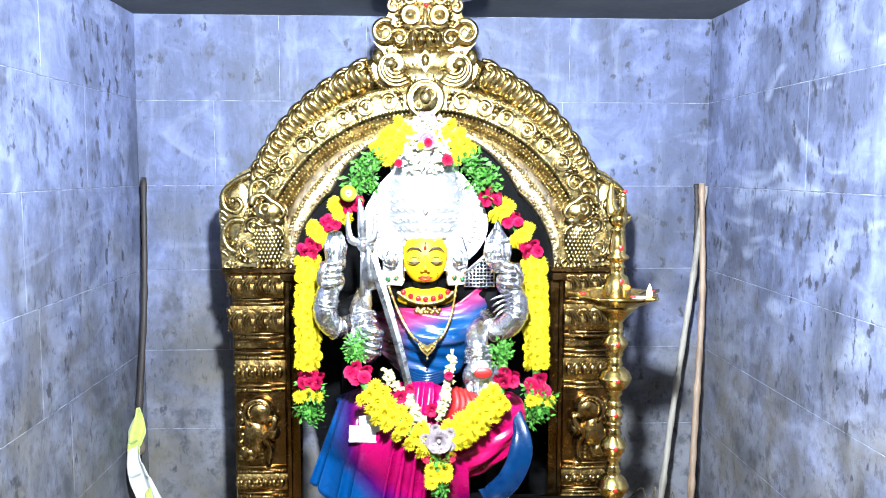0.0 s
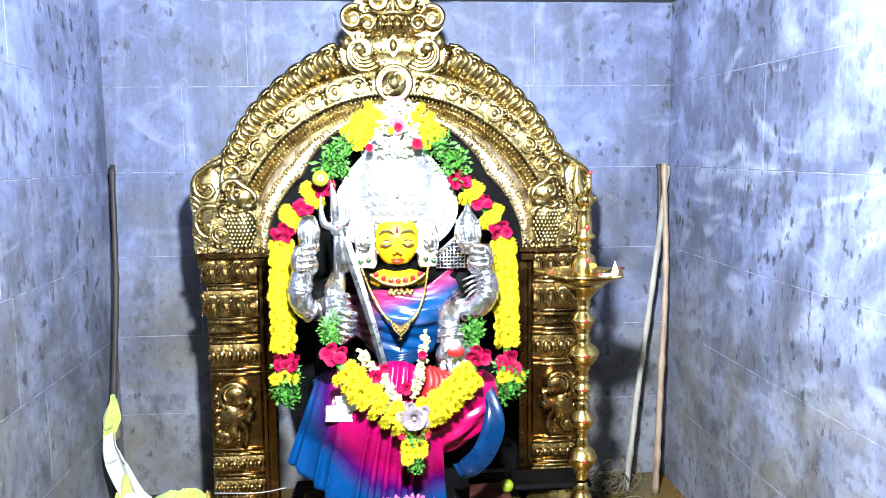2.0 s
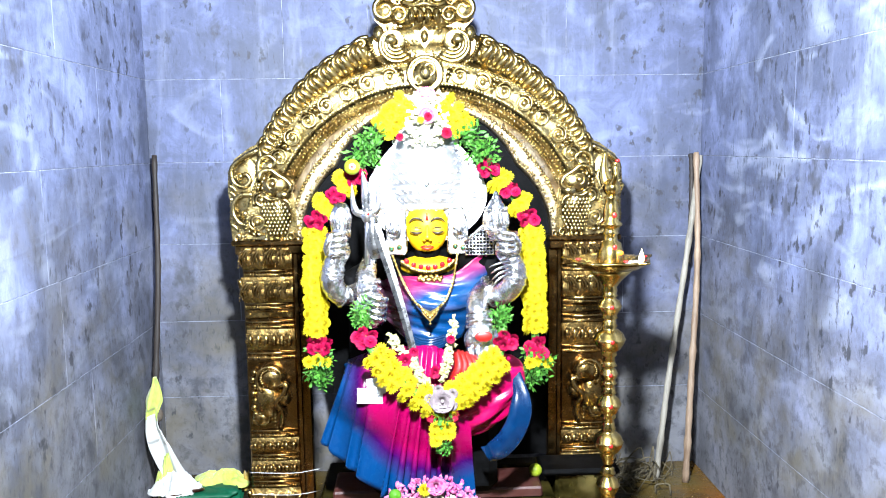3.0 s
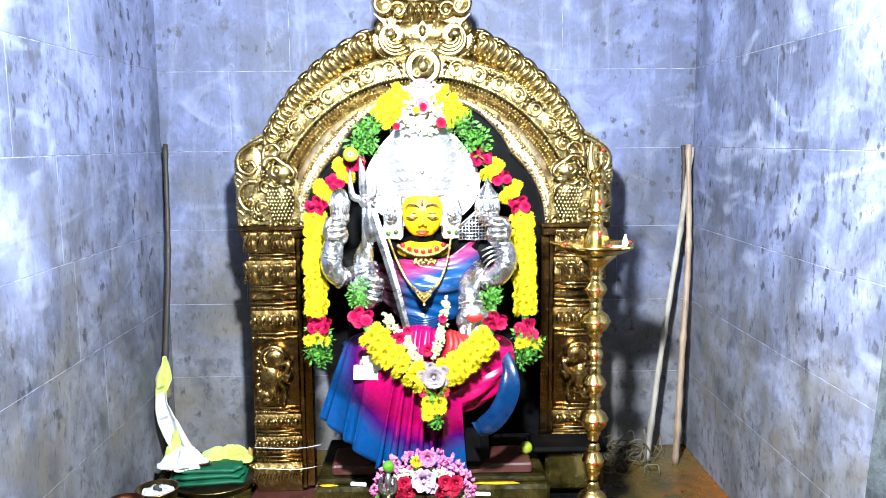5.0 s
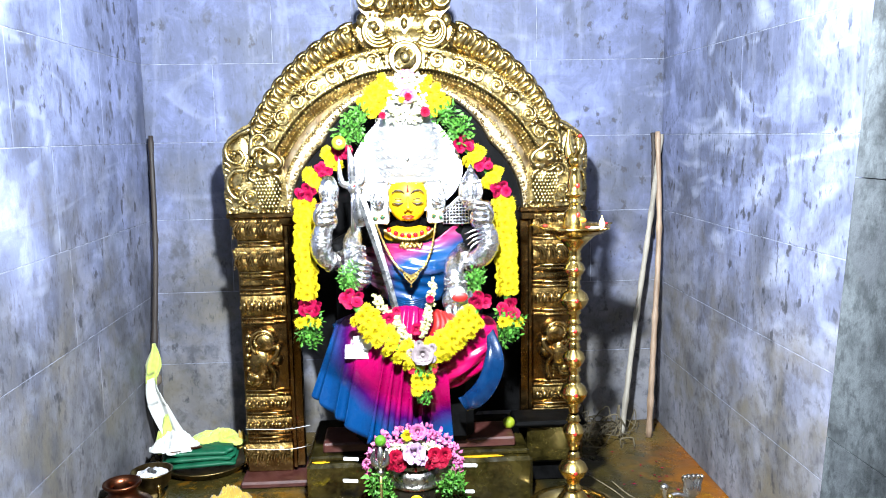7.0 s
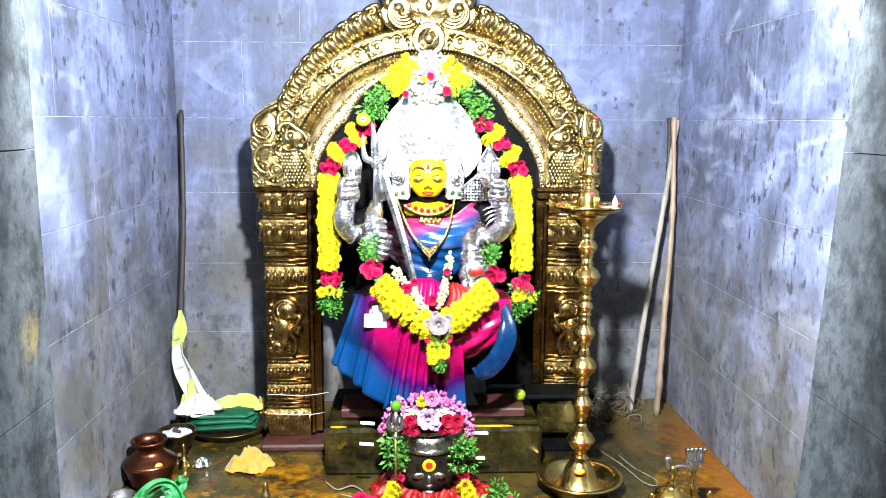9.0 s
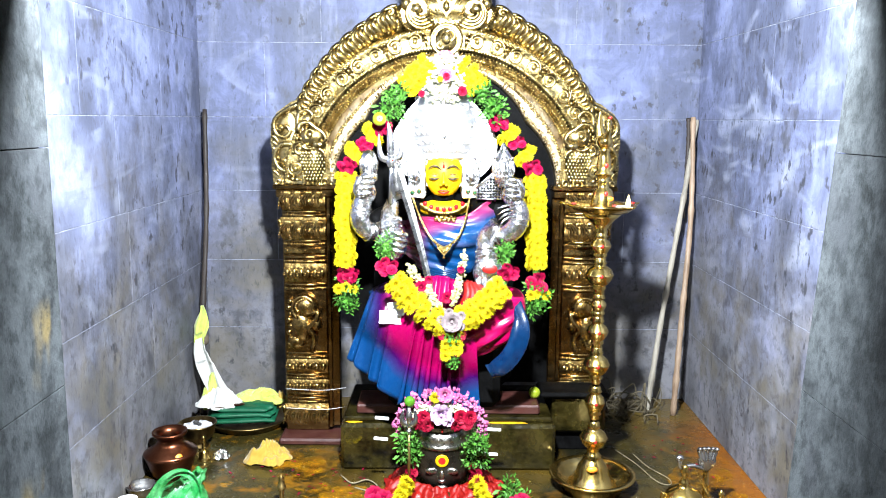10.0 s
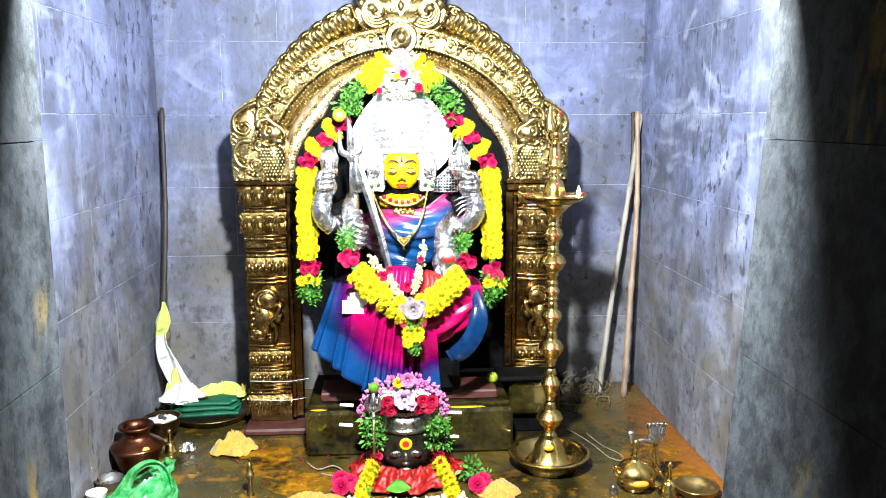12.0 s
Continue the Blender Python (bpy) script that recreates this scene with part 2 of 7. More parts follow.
PEDESTAL = plain("oiled_stone", (0.0006, 0.0007, 0.0003), (0.026, 0.020, 0.0045), 11, 0.16, spec=0.42, bump=0.4, bscale=30)
MAROON = plain("red_oxide", (0.0263, 0.006, 0.0045), (0.0562, 0.0165, 0.0128), 12, 0.45)
YELLOW_FACE = plain("turmeric_paint", (0.504, 0.2856, 0.0034), (0.5376, 0.3276, 0.005), 14, 0.4, spec=0.2)
RED_PAINT = plain("red_paint", (0.225, 0.0045, 0.0037), (0.285, 0.009, 0.006), 20, 0.4)
INK = plain("black_line", (0.02, 0.012, 0.008), (0.03, 0.018, 0.01), 20, 0.5)
PETAL_Y = plain("yellow_petals", (0.4048, 0.2904, 0.0026), (0.5456, 0.4752, 0.0158), 60, 0.7, spec=0.1, island=0.7, sub=0.1)
PETAL_R = plain("crimson_petals", (0.14, 0.0006, 0.014), (0.27, 0.002, 0.036), 60, 0.6, spec=0.12, island=0.6, sub=0.1)
PETAL_RED = plain("red_petals", (0.13, 0.001, 0.010), (0.25, 0.003, 0.022), 60, 0.6, spec=0.12, island=0.6)
PETAL_P = plain("pink_petals", (0.288, 0.036, 0.136), (0.416, 0.144, 0.256), 60, 0.6, spec=0.1, island=0.8, sub=0.1)
PETAL_L = plain("lilac_petals", (0.288, 0.168, 0.288), (0.432, 0.288, 0.416), 40, 0.6, spec=0.1, island=0.6, sub=0.1)
PETAL_G = plain("greyed_petals", (0.088, 0.0704, 0.072), (0.24, 0.192, 0.2), 40, 0.6, spec=0.1, island=0.6)
PETAL_W = plain("jasmine_buds", (0.36, 0.35, 0.21), (0.58, 0.58, 0.46), 60, 0.6, spec=0.1, island=0.6, sub=0.1)
PETAL_C = plain("cream_buds", (0.25, 0.235, 0.085), (0.42, 0.40, 0.22), 60, 0.6, spec=0.1, island=0.6, sub=0.1)
LEAF = plain("green_leaves", (0.0144, 0.072, 0.008), (0.072, 0.216, 0.024), 50, 0.5, spec=0.25, island=0.8)
LIME = plain("lime_peel", (0.136, 0.2, 0.0064), (0.224, 0.256, 0.016), 30, 0.35, bscale=200)
LIME_G = plain("green_lime_peel", (0.028, 0.112, 0.0048), (0.056, 0.16, 0.0096), 30, 0.35, bscale=200)
PAPER = plain("white_paper", (0.64, 0.64, 0.656), (0.576, 0.576, 0.6), 30, 0.7)
CLOTH_W = plain("white_cloth", (0.3844, 0.3844, 0.372), (0.31, 0.3162, 0.2852), 10, 0.85, sheen=0.2)
CLOTH_Y = plain("yellow_cloth", (0.2336, 0.1348, 0.0054), (0.2785, 0.1887, 0.0225), 9, 0.85, sheen=0.2)
CLOTH_YG = plain("lime_cloth", (0.24, 0.30, 0.03), (0.36, 0.41, 0.10), 9, 0.85, sheen=0.2)
CLOTH_G = plain("green_silk", (0.0016, 0.036, 0.016), (0.004, 0.068, 0.032), 12, 0.5, spec=0.2)
CLOTH_O = plain("orange_cloth", (0.2336, 0.0853, 0.0018), (0.2696, 0.1303, 0.0045), 12, 0.8, sheen=0.2)
CLOTH_R = plain("red_cloth", (0.1152, 0.0019, 0.0014), (0.192, 0.0038, 0.0019), 16, 0.5, bump=0.4, bscale=40, spec=0.25)
WOOD_D = plain("dark_bark", (0.0063, 0.0036, 0.0027), (0.0203, 0.0126, 0.009), 30, 0.7, bump=0.4, stretch=(1, 1, 0.15))
WOOD_L = plain("peeled_wood", (0.12, 0.075, 0.045), (0.27, 0.195, 0.135), 26, 0.6, bump=0.35, stretch=(1, 1, 0.12))
WOOD_G = plain("grey_bark", (0.1275, 0.1125, 0.09), (0.285, 0.2625, 0.2175), 26, 0.7, bump=0.4, stretch=(1, 1, 0.12))
COIR = plain("coconut_fibre", (0.0338, 0.0255, 0.0135), (0.09, 0.0713, 0.0375), 30, 0.8)
STRAW = plain("dry_fibre", (0.075, 0.06, 0.0338), (0.18, 0.15, 0.09), 30, 0.8)
ASH = plain("ash", (0.252, 0.252, 0.276), (0.432, 0.432, 0.45), 60, 0.95, bump=0.8, bscale=140, dist=0.01)
CHAR = plain("charcoal", (0.01, 0.01, 0.01), (0.03, 0.03, 0.03), 60, 0.9)
STONE_RED = plain("ruby_glass", (0.30, 0.004, 0.006), (0.42, 0.01, 0.012), 30, 0.12)
SILK = sari_silk("sari_silk", (0.075, 2.05, 0.655), (0.225, 0.275, 0.325), ((0.195, 0.0003, 0.040), (0.022, 0.0005, 0.044), (0.0003, 0.024, 0.084)))
SILK_BLUE = plain("blue_silk", (0.0004, 0.007, 0.030), (0.0016, 0.020, 0.060), 7, 0.2, spec=0.5)
SILK_PINK = plain("magenta_silk", (0.204, 0.0004, 0.0323), (0.306, 0.0008, 0.0527), 9, 0.3, spec=0.25)
BODICE = drape_silk()


def flame_material():
    n = Nodes("flame")
    n.put("Base Color", (0.9, 0.6, 0.2, 1)).put("Emission Color", (1.0, 0.72, 0.34, 1)).put("Emission Strength", 6.0)
    return n.mat


def bag_plastic():
    n = Nodes("green_plastic")
    v = n.coords(False)
    n.put("Base Color", n.mix(n.ramp(n.noise(v, 22, 4), 0.4, 0.6), (0.012, 0.24, 0.05), (0.10, 0.42, 0.15)))
    n.put("Roughness", 0.25).put("Alpha", 0.55)
    n.bump(n.noise(v, 30, 5), 0.6, 0.01)
    return n.mat


def clear_plastic():
    n = Nodes("clear_plastic")
    v = n.coords(False)
    n.put("Base Color", n.mix(n.ramp(n.noise(v, 30, 4), 0.4, 0.6), (0.45, 0.52, 0.48), (0.7, 0.75, 0.72)))
    n.put("Roughness", 0.15).put("Alpha", 0.35)
    n.bump(n.noise(v, 60, 5), 0.8, 0.01)
    return n.mat


FLAME, BAG, CLEAR = flame_material(), bag_plastic(), clear_plastic()


# ---- mesh helpers ----
class M:
    """Gathers pieces of one mesh."""

    def __init__(self):
        self.v, self.f, self.mi, self.sm = [], [], [], []

    def add(self, verts, faces, mi=0, smooth=True, m=None):
        o = len(self.v)
        self.v += [tuple(m @ Vector(p)) for p in verts] if m else [tuple(p) for p in verts]
        self.f += [tuple(i + o for i in f) for f in faces]
        self.mi += [mi] * len(faces)
        self.sm += [smooth] * len(faces)
        return self

    def box(self, lo, hi, bev=0.004, mi=0, m=None):
        """A box with chamfered edges."""
        (x0, y0, z0), (x1, y1, z1) = lo, hi
        b = min(bev, 0.45 * (x1 - x0), 0.45 * (y1 - y0), 0.45 * (z1 - z0))
        bm = bmesh.new()
        bmesh.ops.create_cube(bm, size=1.0)
        for q in bm.verts:
            q.co = Vector((x0 if q.co.x < 0 else x1, y0 if q.co.y < 0 else y1, z0 if q.co.z < 0 else z1))
        if b > 0:
            bmesh.ops.bevel(bm, geom=bm.edges[:], offset=b, segments=1, affect="EDGES")
        bm.verts.index_update()
        self.add([q.co.copy() for q in bm.verts], [[q.index for q in f.verts] for f in bm.faces], mi, False, m)
        bm.free()
        return self

    def lathe(self, profile, seg=32, mi=0, m=None, smooth=True):
        """Turns (radius, height) pairs round z."""
        vs, fs, n = [], [], len(profile)
        for i in range(seg):
            a = 2 * math.pi * i / seg
            vs += [(r * math.cos(a), r * math.sin(a), z) for r, z in profile]
        for i in range(seg):
            j = (i + 1) % seg
            fs += [(i * n + k, j * n + k, j * n + k + 1, i * n + k + 1) for k in range(n - 1)]
        return self.add(vs, fs, mi, smooth, m)

    def tube(self, path, radii, seg=8, mi=0, m=None, flat=1.0, caps=True):
        """Sweeps a ring along a path; flat squeezes it along y."""
        path = [Vector(p) for p in path]
        if not hasattr(radii, "__len__"):
            radii = [radii] * len(path)
        vs, fs = [], []
        ref = Vector((0, 1, 0))
        for i, p in enumerate(path):
            d = (path[min(i + 1, len(path) - 1)] - path[max(i - 1, 0)])
            d = d.normalized() if d.length > 1e-9 else Vector((0, 0, 1))
            if abs(d.dot(ref)) > 0.95:
                ref = Vector((1, 0, 0))
            u = d.cross(ref).normalized()
            w = u.cross(d).normalized()
            for k in range(seg):
                a = 2 * math.pi * k / seg
                vs.append(p + radii[i] * (math.cos(a) * u + flat * math.sin(a) * w))
        for i in range(len(path) - 1):
            for k in range(seg):
                l = (k + 1) % seg
                fs.append((i * seg + k, i * seg + l, (i + 1) * seg + l, (i + 1) * seg + k))
        if caps:
            fs += [tuple(range(seg))[::-1], tuple((len(path) - 1) * seg + k for k in range(seg))]
        return self.add(vs, fs, mi, True, m)

    def ball(self, c, r, seg=12, rings=8, mi=0, m=None):
        r = (r, r, r) if not hasattr(r, "__len__") else r
        vs = [(c[0], c[1], c[2] + r[2])]
        for j in range(1, rings):
            b = math.pi * j / rings
            vs += [(c[0] + r[0] * math.sin(b) * math.cos(2 * math.pi * i / seg), c[1] + r[1] * math.sin(b) * math.sin(2 * math.pi * i / seg), c[2] + r[2] * math.cos(b)) for i in range(seg)]
        vs.append((c[0], c[1], c[2] - r[2]))
        fs = [(0, 1 + i, 1 + (i + 1) % seg) for i in range(seg)]
        for j in range(rings - 2):
            a, b = 1 + j * seg, 1 + (j + 1) * seg
            fs += [(a + i, b + i, b + (i + 1) % seg, a + (i + 1) % seg) for i in range(seg)]
        a, e = 1 + (rings - 2) * seg, len(vs) - 1
        fs += [(a + i, e, a + (i + 1) % seg) for i in range(seg)]
        return self.add(vs, fs, mi, True, m)

    def sheet(self, fn, nu, nv, mi=0, m=None, close=False):
        """A surface from fn(u, v) over the unit square."""
        vs = [fn(i / nu, j / nv) for i in range(nu + 1) for j in range(nv + 1)]
        fs = [(i * (nv + 1) + j, (i + 1) * (nv + 1) + j, (i + 1) * (nv + 1) + j + 1, i * (nv + 1) + j + 1) for i in range(nu) for j in range(nv)]
        return self.add(vs, fs, mi, True, m)

    def prism(self, outline, y0, y1, mi=0, m=None, smooth=False):
        """An outline of (x, z) pairs given depth from y0 to y1."""
        n = len(outline)
        vs = [(x, y0, z) for x, z in outline] + [(x, y1, z) for x, z in outline]
        fs = [tuple(range(n)), tuple(range(2 * n - 1, n - 1, -1))] + [(i, n + i, n + (i + 1) % n, (i + 1) % n) for i in range(n)]
        return self.add(vs, fs, mi, smooth, m)

    def data(self, name, mats):
        me = bpy.data.meshes.new(name)
        me.from_pydata(self.v, [], self.f)
        for mm in mats:
            me.materials.append(mm)
        me.polygons.foreach_set("material_index", self.mi)
        me.polygons.foreach_set("use_smooth", self.sm)
        me.update()
        return me


def mats_of(material):
    return list(material) if isinstance(material, (list, tuple)) else [material]


def part(name, m, material, parent=None, label="", at=None):
    """One mesh object; parent makes it a part of a thing."""
    me = m if isinstance(m, bpy.types.Mesh) else m.data(name, mats_of(material))
    ob = new(name, me)
    if at is not None:
        ob.matrix_basis = at
    if parent is not None:
        ob.parent = parent
    return tagged(ob, label)


def thing(name, label, category, at=None, group="", kind=""):
    ob = new(name)
    ob.empty_display_size = 0.05
    if at is not None:
        ob.matrix_basis = at
    return tagged(ob, label, category, group, kind)


def weld(ob, thickness, offset=0.0):
    """Gives a thin sheet its thickness."""
    s = ob.modifiers.new("thickness", "SOLIDIFY")
    s.thickness, s.offset = thickness, offset
    return ob


def lerp(a, b, t):
    return a + (b - a) * t


def curve(points, n=40):
    """A smooth line of n points through the given ones (Catmull-Rom)."""
    p = [Vector(q) for q in points]
    p = [2 * p[0] - p[1]] + p + [2 * p[-1] - p[-2]]
    out, k = [], len(p) - 3
    for i in range(n):
        s = i / (n - 1) * k
        j = min(int(s), k - 1)
        t = s - j
        a, b, c, d = p[j:j + 4]
        out.append(0.5 * ((2 * b) + (c - a) * t + (2 * a - 5 * b + 4 * c - d) * t * t + (3 * b - a - 3 * c + d) * t ** 3))
    return out


def spiral(cx, cz, r0, r1, a0, turns, y=0.0, n=22):
    """A spiral in the plane facing the doorway."""
    return [(cx + lerp(r0, r1, i / (n - 1)) * math.cos(a0 + turns * 2 * math.pi * i / (n - 1)), y, cz + lerp(r0, r1, i / (n - 1)) * math.sin(a0 + turns * 2 * math.pi * i / (n - 1))) for i in range(n)]


# ---- the shrine: walls of stone slabs, floor, ceiling ----
X0, X1, YB, YF, ZC = -1.05, 1.15, 3.0, 0.53, 1.93
DOOR_L, DOOR_R, LINTEL, YO = -0.534, 0.555, 1.585, -0.02


def structure(name, m, material, label, category):
    return tagged(part(name, m, material), label, category, kind="structure")


structure("floor", M().box((-1.6, -2.6, -0.12), (1.6, 3.3, 0.0), 0.0), FLOOR, "oily dark stone floor stained with orange and yellow powder", "floor")
structure("ceiling", M().box((X0 - 0.2, YO, ZC), (X1 + 0.2, YB + 0.2, ZC + 0.15), 0.0), DARK, "dark stone ceiling slab", "ceiling")
wall_back = structure("wall_back", M().box((X0 - 0.2, YB, 0.0), (X1 + 0.2, YB + 0.2, ZC), 0.0), MORTAR, "lime-washed blue-grey stone slab wall with mould flecks", "wall")
wall_left = structure("wall_left", M().box((X0 - 0.2, YF, 0.0), (X0, YB, ZC), 0.0), MORTAR, "lime-washed blue-grey stone slab wall with brown stains", "wall")
wall_right = structure("wall_right", M().box((X1, YF, 0.0), (X1 + 0.2, YB, ZC), 0.0), MORTAR, "lime-washed blue-grey stone slab wall with pale swirls", "wall")
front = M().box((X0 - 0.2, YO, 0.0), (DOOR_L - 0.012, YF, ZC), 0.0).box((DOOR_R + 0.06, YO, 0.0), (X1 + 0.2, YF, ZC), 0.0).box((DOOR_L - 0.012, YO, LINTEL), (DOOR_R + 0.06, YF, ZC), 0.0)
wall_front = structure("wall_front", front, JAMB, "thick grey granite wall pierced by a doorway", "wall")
# Unseen shell round the camera, added dark to keep bounce low.
porch = M().box((-1.75, -2.6, 0.0), (-1.6, YO, 2.4), 0.0).box((1.6, -2.6, 0.0), (1.75, YO, 2.4), 0.0).box((-1.75, -2.75, 0.0), (1.75, -2.6, 2.4), 0.0)
porch.box((-1.6, YO - 0.1, 0.0), (X0 - 0.2, YO, 2.4), 0.0).box((X1 + 0.2, YO - 0.1, 0.0), (1.6, YO, 2.4), 0.0).box((-1.6, YO - 0.1, ZC + 0.001), (1.6, YO, 2.4), 0.0)
structure("wall_unseen_porch", porch, DIM, "unseen dim walls added outside the doorway", "wall")
structure("ceiling_unseen_porch", M().box((-1.75, -2.75, 2.4), (1.75, YO, 2.5), 0.0), DARK, "unseen dark ceiling added outside the doorway", "ceiling")

COURSES = (0.0, 0.333, 0.648, 0.963, 1.288, 1.610, ZC)


def slab(parent, lo, hi, material=None):
    ob = part("slab", M().box(lo, hi, 0.0006), material or WALL, parent)
    return ob


def slabs():
    """Courses of slabs that stand a little proud of the mortar, with hair joints."""
    g, d = 0.0014, 0.0016
    back_cuts = ((-0.62, 0.30), (-0.30, 0.72), (-0.72, 0.12, 0.84), (-0.42, 0.46), (-0.76, 0.02, 0.575), (-0.51, -0.18, 0.60))
    left_cuts = ((1.42, 1.95), (1.42, 2.3), (1.40, 2.12), (1.44, 2.05), (1.40, 1.8, 2.5), (1.42, 2.2))
    right_cuts = ((1.42,), (1.40,), (1.44,), (1.42,), (1.40, 2.2), (1.42, 1.75))
    for k in range(6):
        z0, z1 = COURSES[k] + g, COURSES[k + 1] - g
        xs = (X0, *back_cuts[k], X1)
        for a, b in zip(xs, xs[1:]):
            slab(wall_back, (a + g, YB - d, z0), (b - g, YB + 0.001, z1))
        # Slabs before y 1.5 are unseen, made dark to cut bounced light.
        ys = (YF, *left_cuts[k], YB - d)
        for a, b in zip(ys, ys[1:]):
            slab(wall_left, (X0 - 0.001, a + g, z0), (X0 + d, b - g, z1), JAMB if b < 1.5 else WALL_LEFT_LIT)
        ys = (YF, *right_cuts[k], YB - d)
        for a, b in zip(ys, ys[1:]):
            slab(wall_right, (X1 - d, a + g, z0), (X1 + 0.001, b - g, z1), JAMB if b < 1.5 else WALL_RIGHT_LIT)
    # the right jamb leans outward
    lean = lambda z: DOOR_R + 0.058 * (z - 0.80)
    g = 0.0007
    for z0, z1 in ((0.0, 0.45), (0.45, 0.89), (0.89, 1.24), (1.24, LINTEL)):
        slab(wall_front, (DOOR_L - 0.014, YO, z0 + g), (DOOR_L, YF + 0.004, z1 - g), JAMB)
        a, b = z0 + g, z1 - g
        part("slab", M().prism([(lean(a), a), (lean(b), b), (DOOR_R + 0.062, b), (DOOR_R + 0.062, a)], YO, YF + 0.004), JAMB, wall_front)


slabs()
tagged(part("ceiling_disc", M().lathe([(0.0, 0.0), (0.17, 0.0), (0.18, 0.006), (0.18, 0.024), (0.0, 0.024)], 40, m=pose(0.05, 2.48, ZC - 0.024)), WHITE), "white round plate fixed flat under the ceiling", "ceiling plate")

# pedestal of the idol and the stones beside it
pedestal = thing("pedestal", "dark oiled stone pedestal with a red oxide top", "pedestal")
part("block", M().box((-0.345, 2.20, 0.0), (0.445, 2.62, 0.178), 0.012), PEDESTAL, pedestal)
part("ledge", M().box((-0.335, 2.225, 0.178), (0.435, 2.60, 0.198), 0.006), PEDESTAL, pedestal)
part("top", M().box((-0.29, 2.25, 0.199), (0.39, 2.42, 0.235), 0.006), MAROON, pedestal, "faded red oxide top")
side_stone = thing("side_stone", "oiled grey stone block beside the pedestal", "stone block")
part("block", M().box((0.452, 2.36, 0.085), (0.66, 2.47, 0.235), 0.012), PEDESTAL, side_stone)
part("ledge", M().box((0.40, 2.325, 0.236), (0.665, 2.47, 0.258), 0.009), GRANITE, side_stone, "dark thin ledge")
# Set back and coloured black for the shaded recess under the block.
part("foot", M().box((0.462, 2.40, 0.0), (0.65, 2.47, 0.085), 0.006), GRANITE, side_stone)
tagged(part("step_slab", M().box((-0.62, 2.42, 0.0), (-0.36, 2.66, 0.028), 0.008), MAROON), "small worn brown stone slab under the gilded pillar", "slab")
tagged(part("step_slab", M().box((0.46, 2.475, 0.0), (0.70, 2.66, 0.028), 0.008), MAROON), "small worn brown stone slab under the gilded pillar", "slab")


# ---- the gilded arch ----
ACX, ACZ, AY = 0.033, 1.0, 2.53


def ring_pt(r, a, y=AY):
    return (ACX + r * math.cos(a), y, ACZ + r * math.sin(a))


def inner_r(a):
    """The opening's edge: pointed at the crown, with a cusp on either side and a wider lobe under it."""
    d = abs(math.degrees(a) - 90)
    if d < 48.5:
        return 0.482 - 0.071 * (d / 48.5) ** 1.75
    return 0.411 + 0.022 * min(1, (d - 48.5) / 26) ** 0.7


def outer_r(a):
    """The outer edge, which flattens towards the shoulders."""
    d = abs(math.degrees(a) - 90)
    return 0.738 - 0.074 * min(1.0, max(0.0, d - 12) / 44) ** 0.9


def bead_row(r, a0, a1, size, y, step):
    m, n = M(), max(2, int(abs(a1 - a0) * r / step))
    for i in range(n + 1):
        a = lerp(a0, a1, i / n)
        m.ball(ring_pt(r, a, y), size, 6, 4)
    return m


def flame_leaf():
    """One curled leaf of the outer border: smooth parallel ribs that sweep up and roll over into a knob."""
    m = M()
    m.ball((0.0, -0.004, 0.036), (0.036, 0.020, 0.040), 12, 8)
    for k in range(3):
        w = -0.024 + 0.017 * k
        m.tube(curve([(w + 0.004, -0.010, -0.006), (w - 0.004, -0.026, 0.022), (w * 0.8 - 0.008, -0.032, 0.048), (w * 0.4 + 0.006, -0.026, 0.066 - 0.004 * k)], 11), [0.005, 0.0075, 0.009, 0.0098, 0.010, 0.010, 0.0095, 0.009, 0.008, 0.007, 0.005], 8)
    m.tube(spiral(0.012, 0.058, 0.017, 0.006, 2.6, -1.0, -0.026, 16), [lerp(0.0075, 0.005, i / 15) for i in range(16)], 8)
    m.ball((0.012, -0.033, 0.058), 0.0085, 10, 7)
    m.ball((0.026, -0.014, 0.018), (0.009, 0.011, 0.016), 8, 6)
    return m


def rosette():
    """A scroll round a domed button, with a leaf tucked behind it."""
    m = M()
    m.tube(spiral(0, 0, 0.023, 0.012, 0.5, 1.35, -0.004, 26), [lerp(0.0032, 0.0046, i / 25) for i in range(26)], 6)
    m.ball((0, -0.004, 0), (0.0085, 0.009, 0.0085), 10, 7)
    for k in range(3):
        a = 2.3 + k * 0.42
        m.tube([(0.024 * math.cos(a), -0.003, 0.024 * math.sin(a)), (0.031 * math.cos(a + 0.25), -0.007, 0.031 * math.sin(a + 0.25)), (0.036 * math.cos(a + 0.6), -0.003, 0.036 * math.sin(a + 0.6))], [0.003, 0.0055, 0.002], 6)
    return m


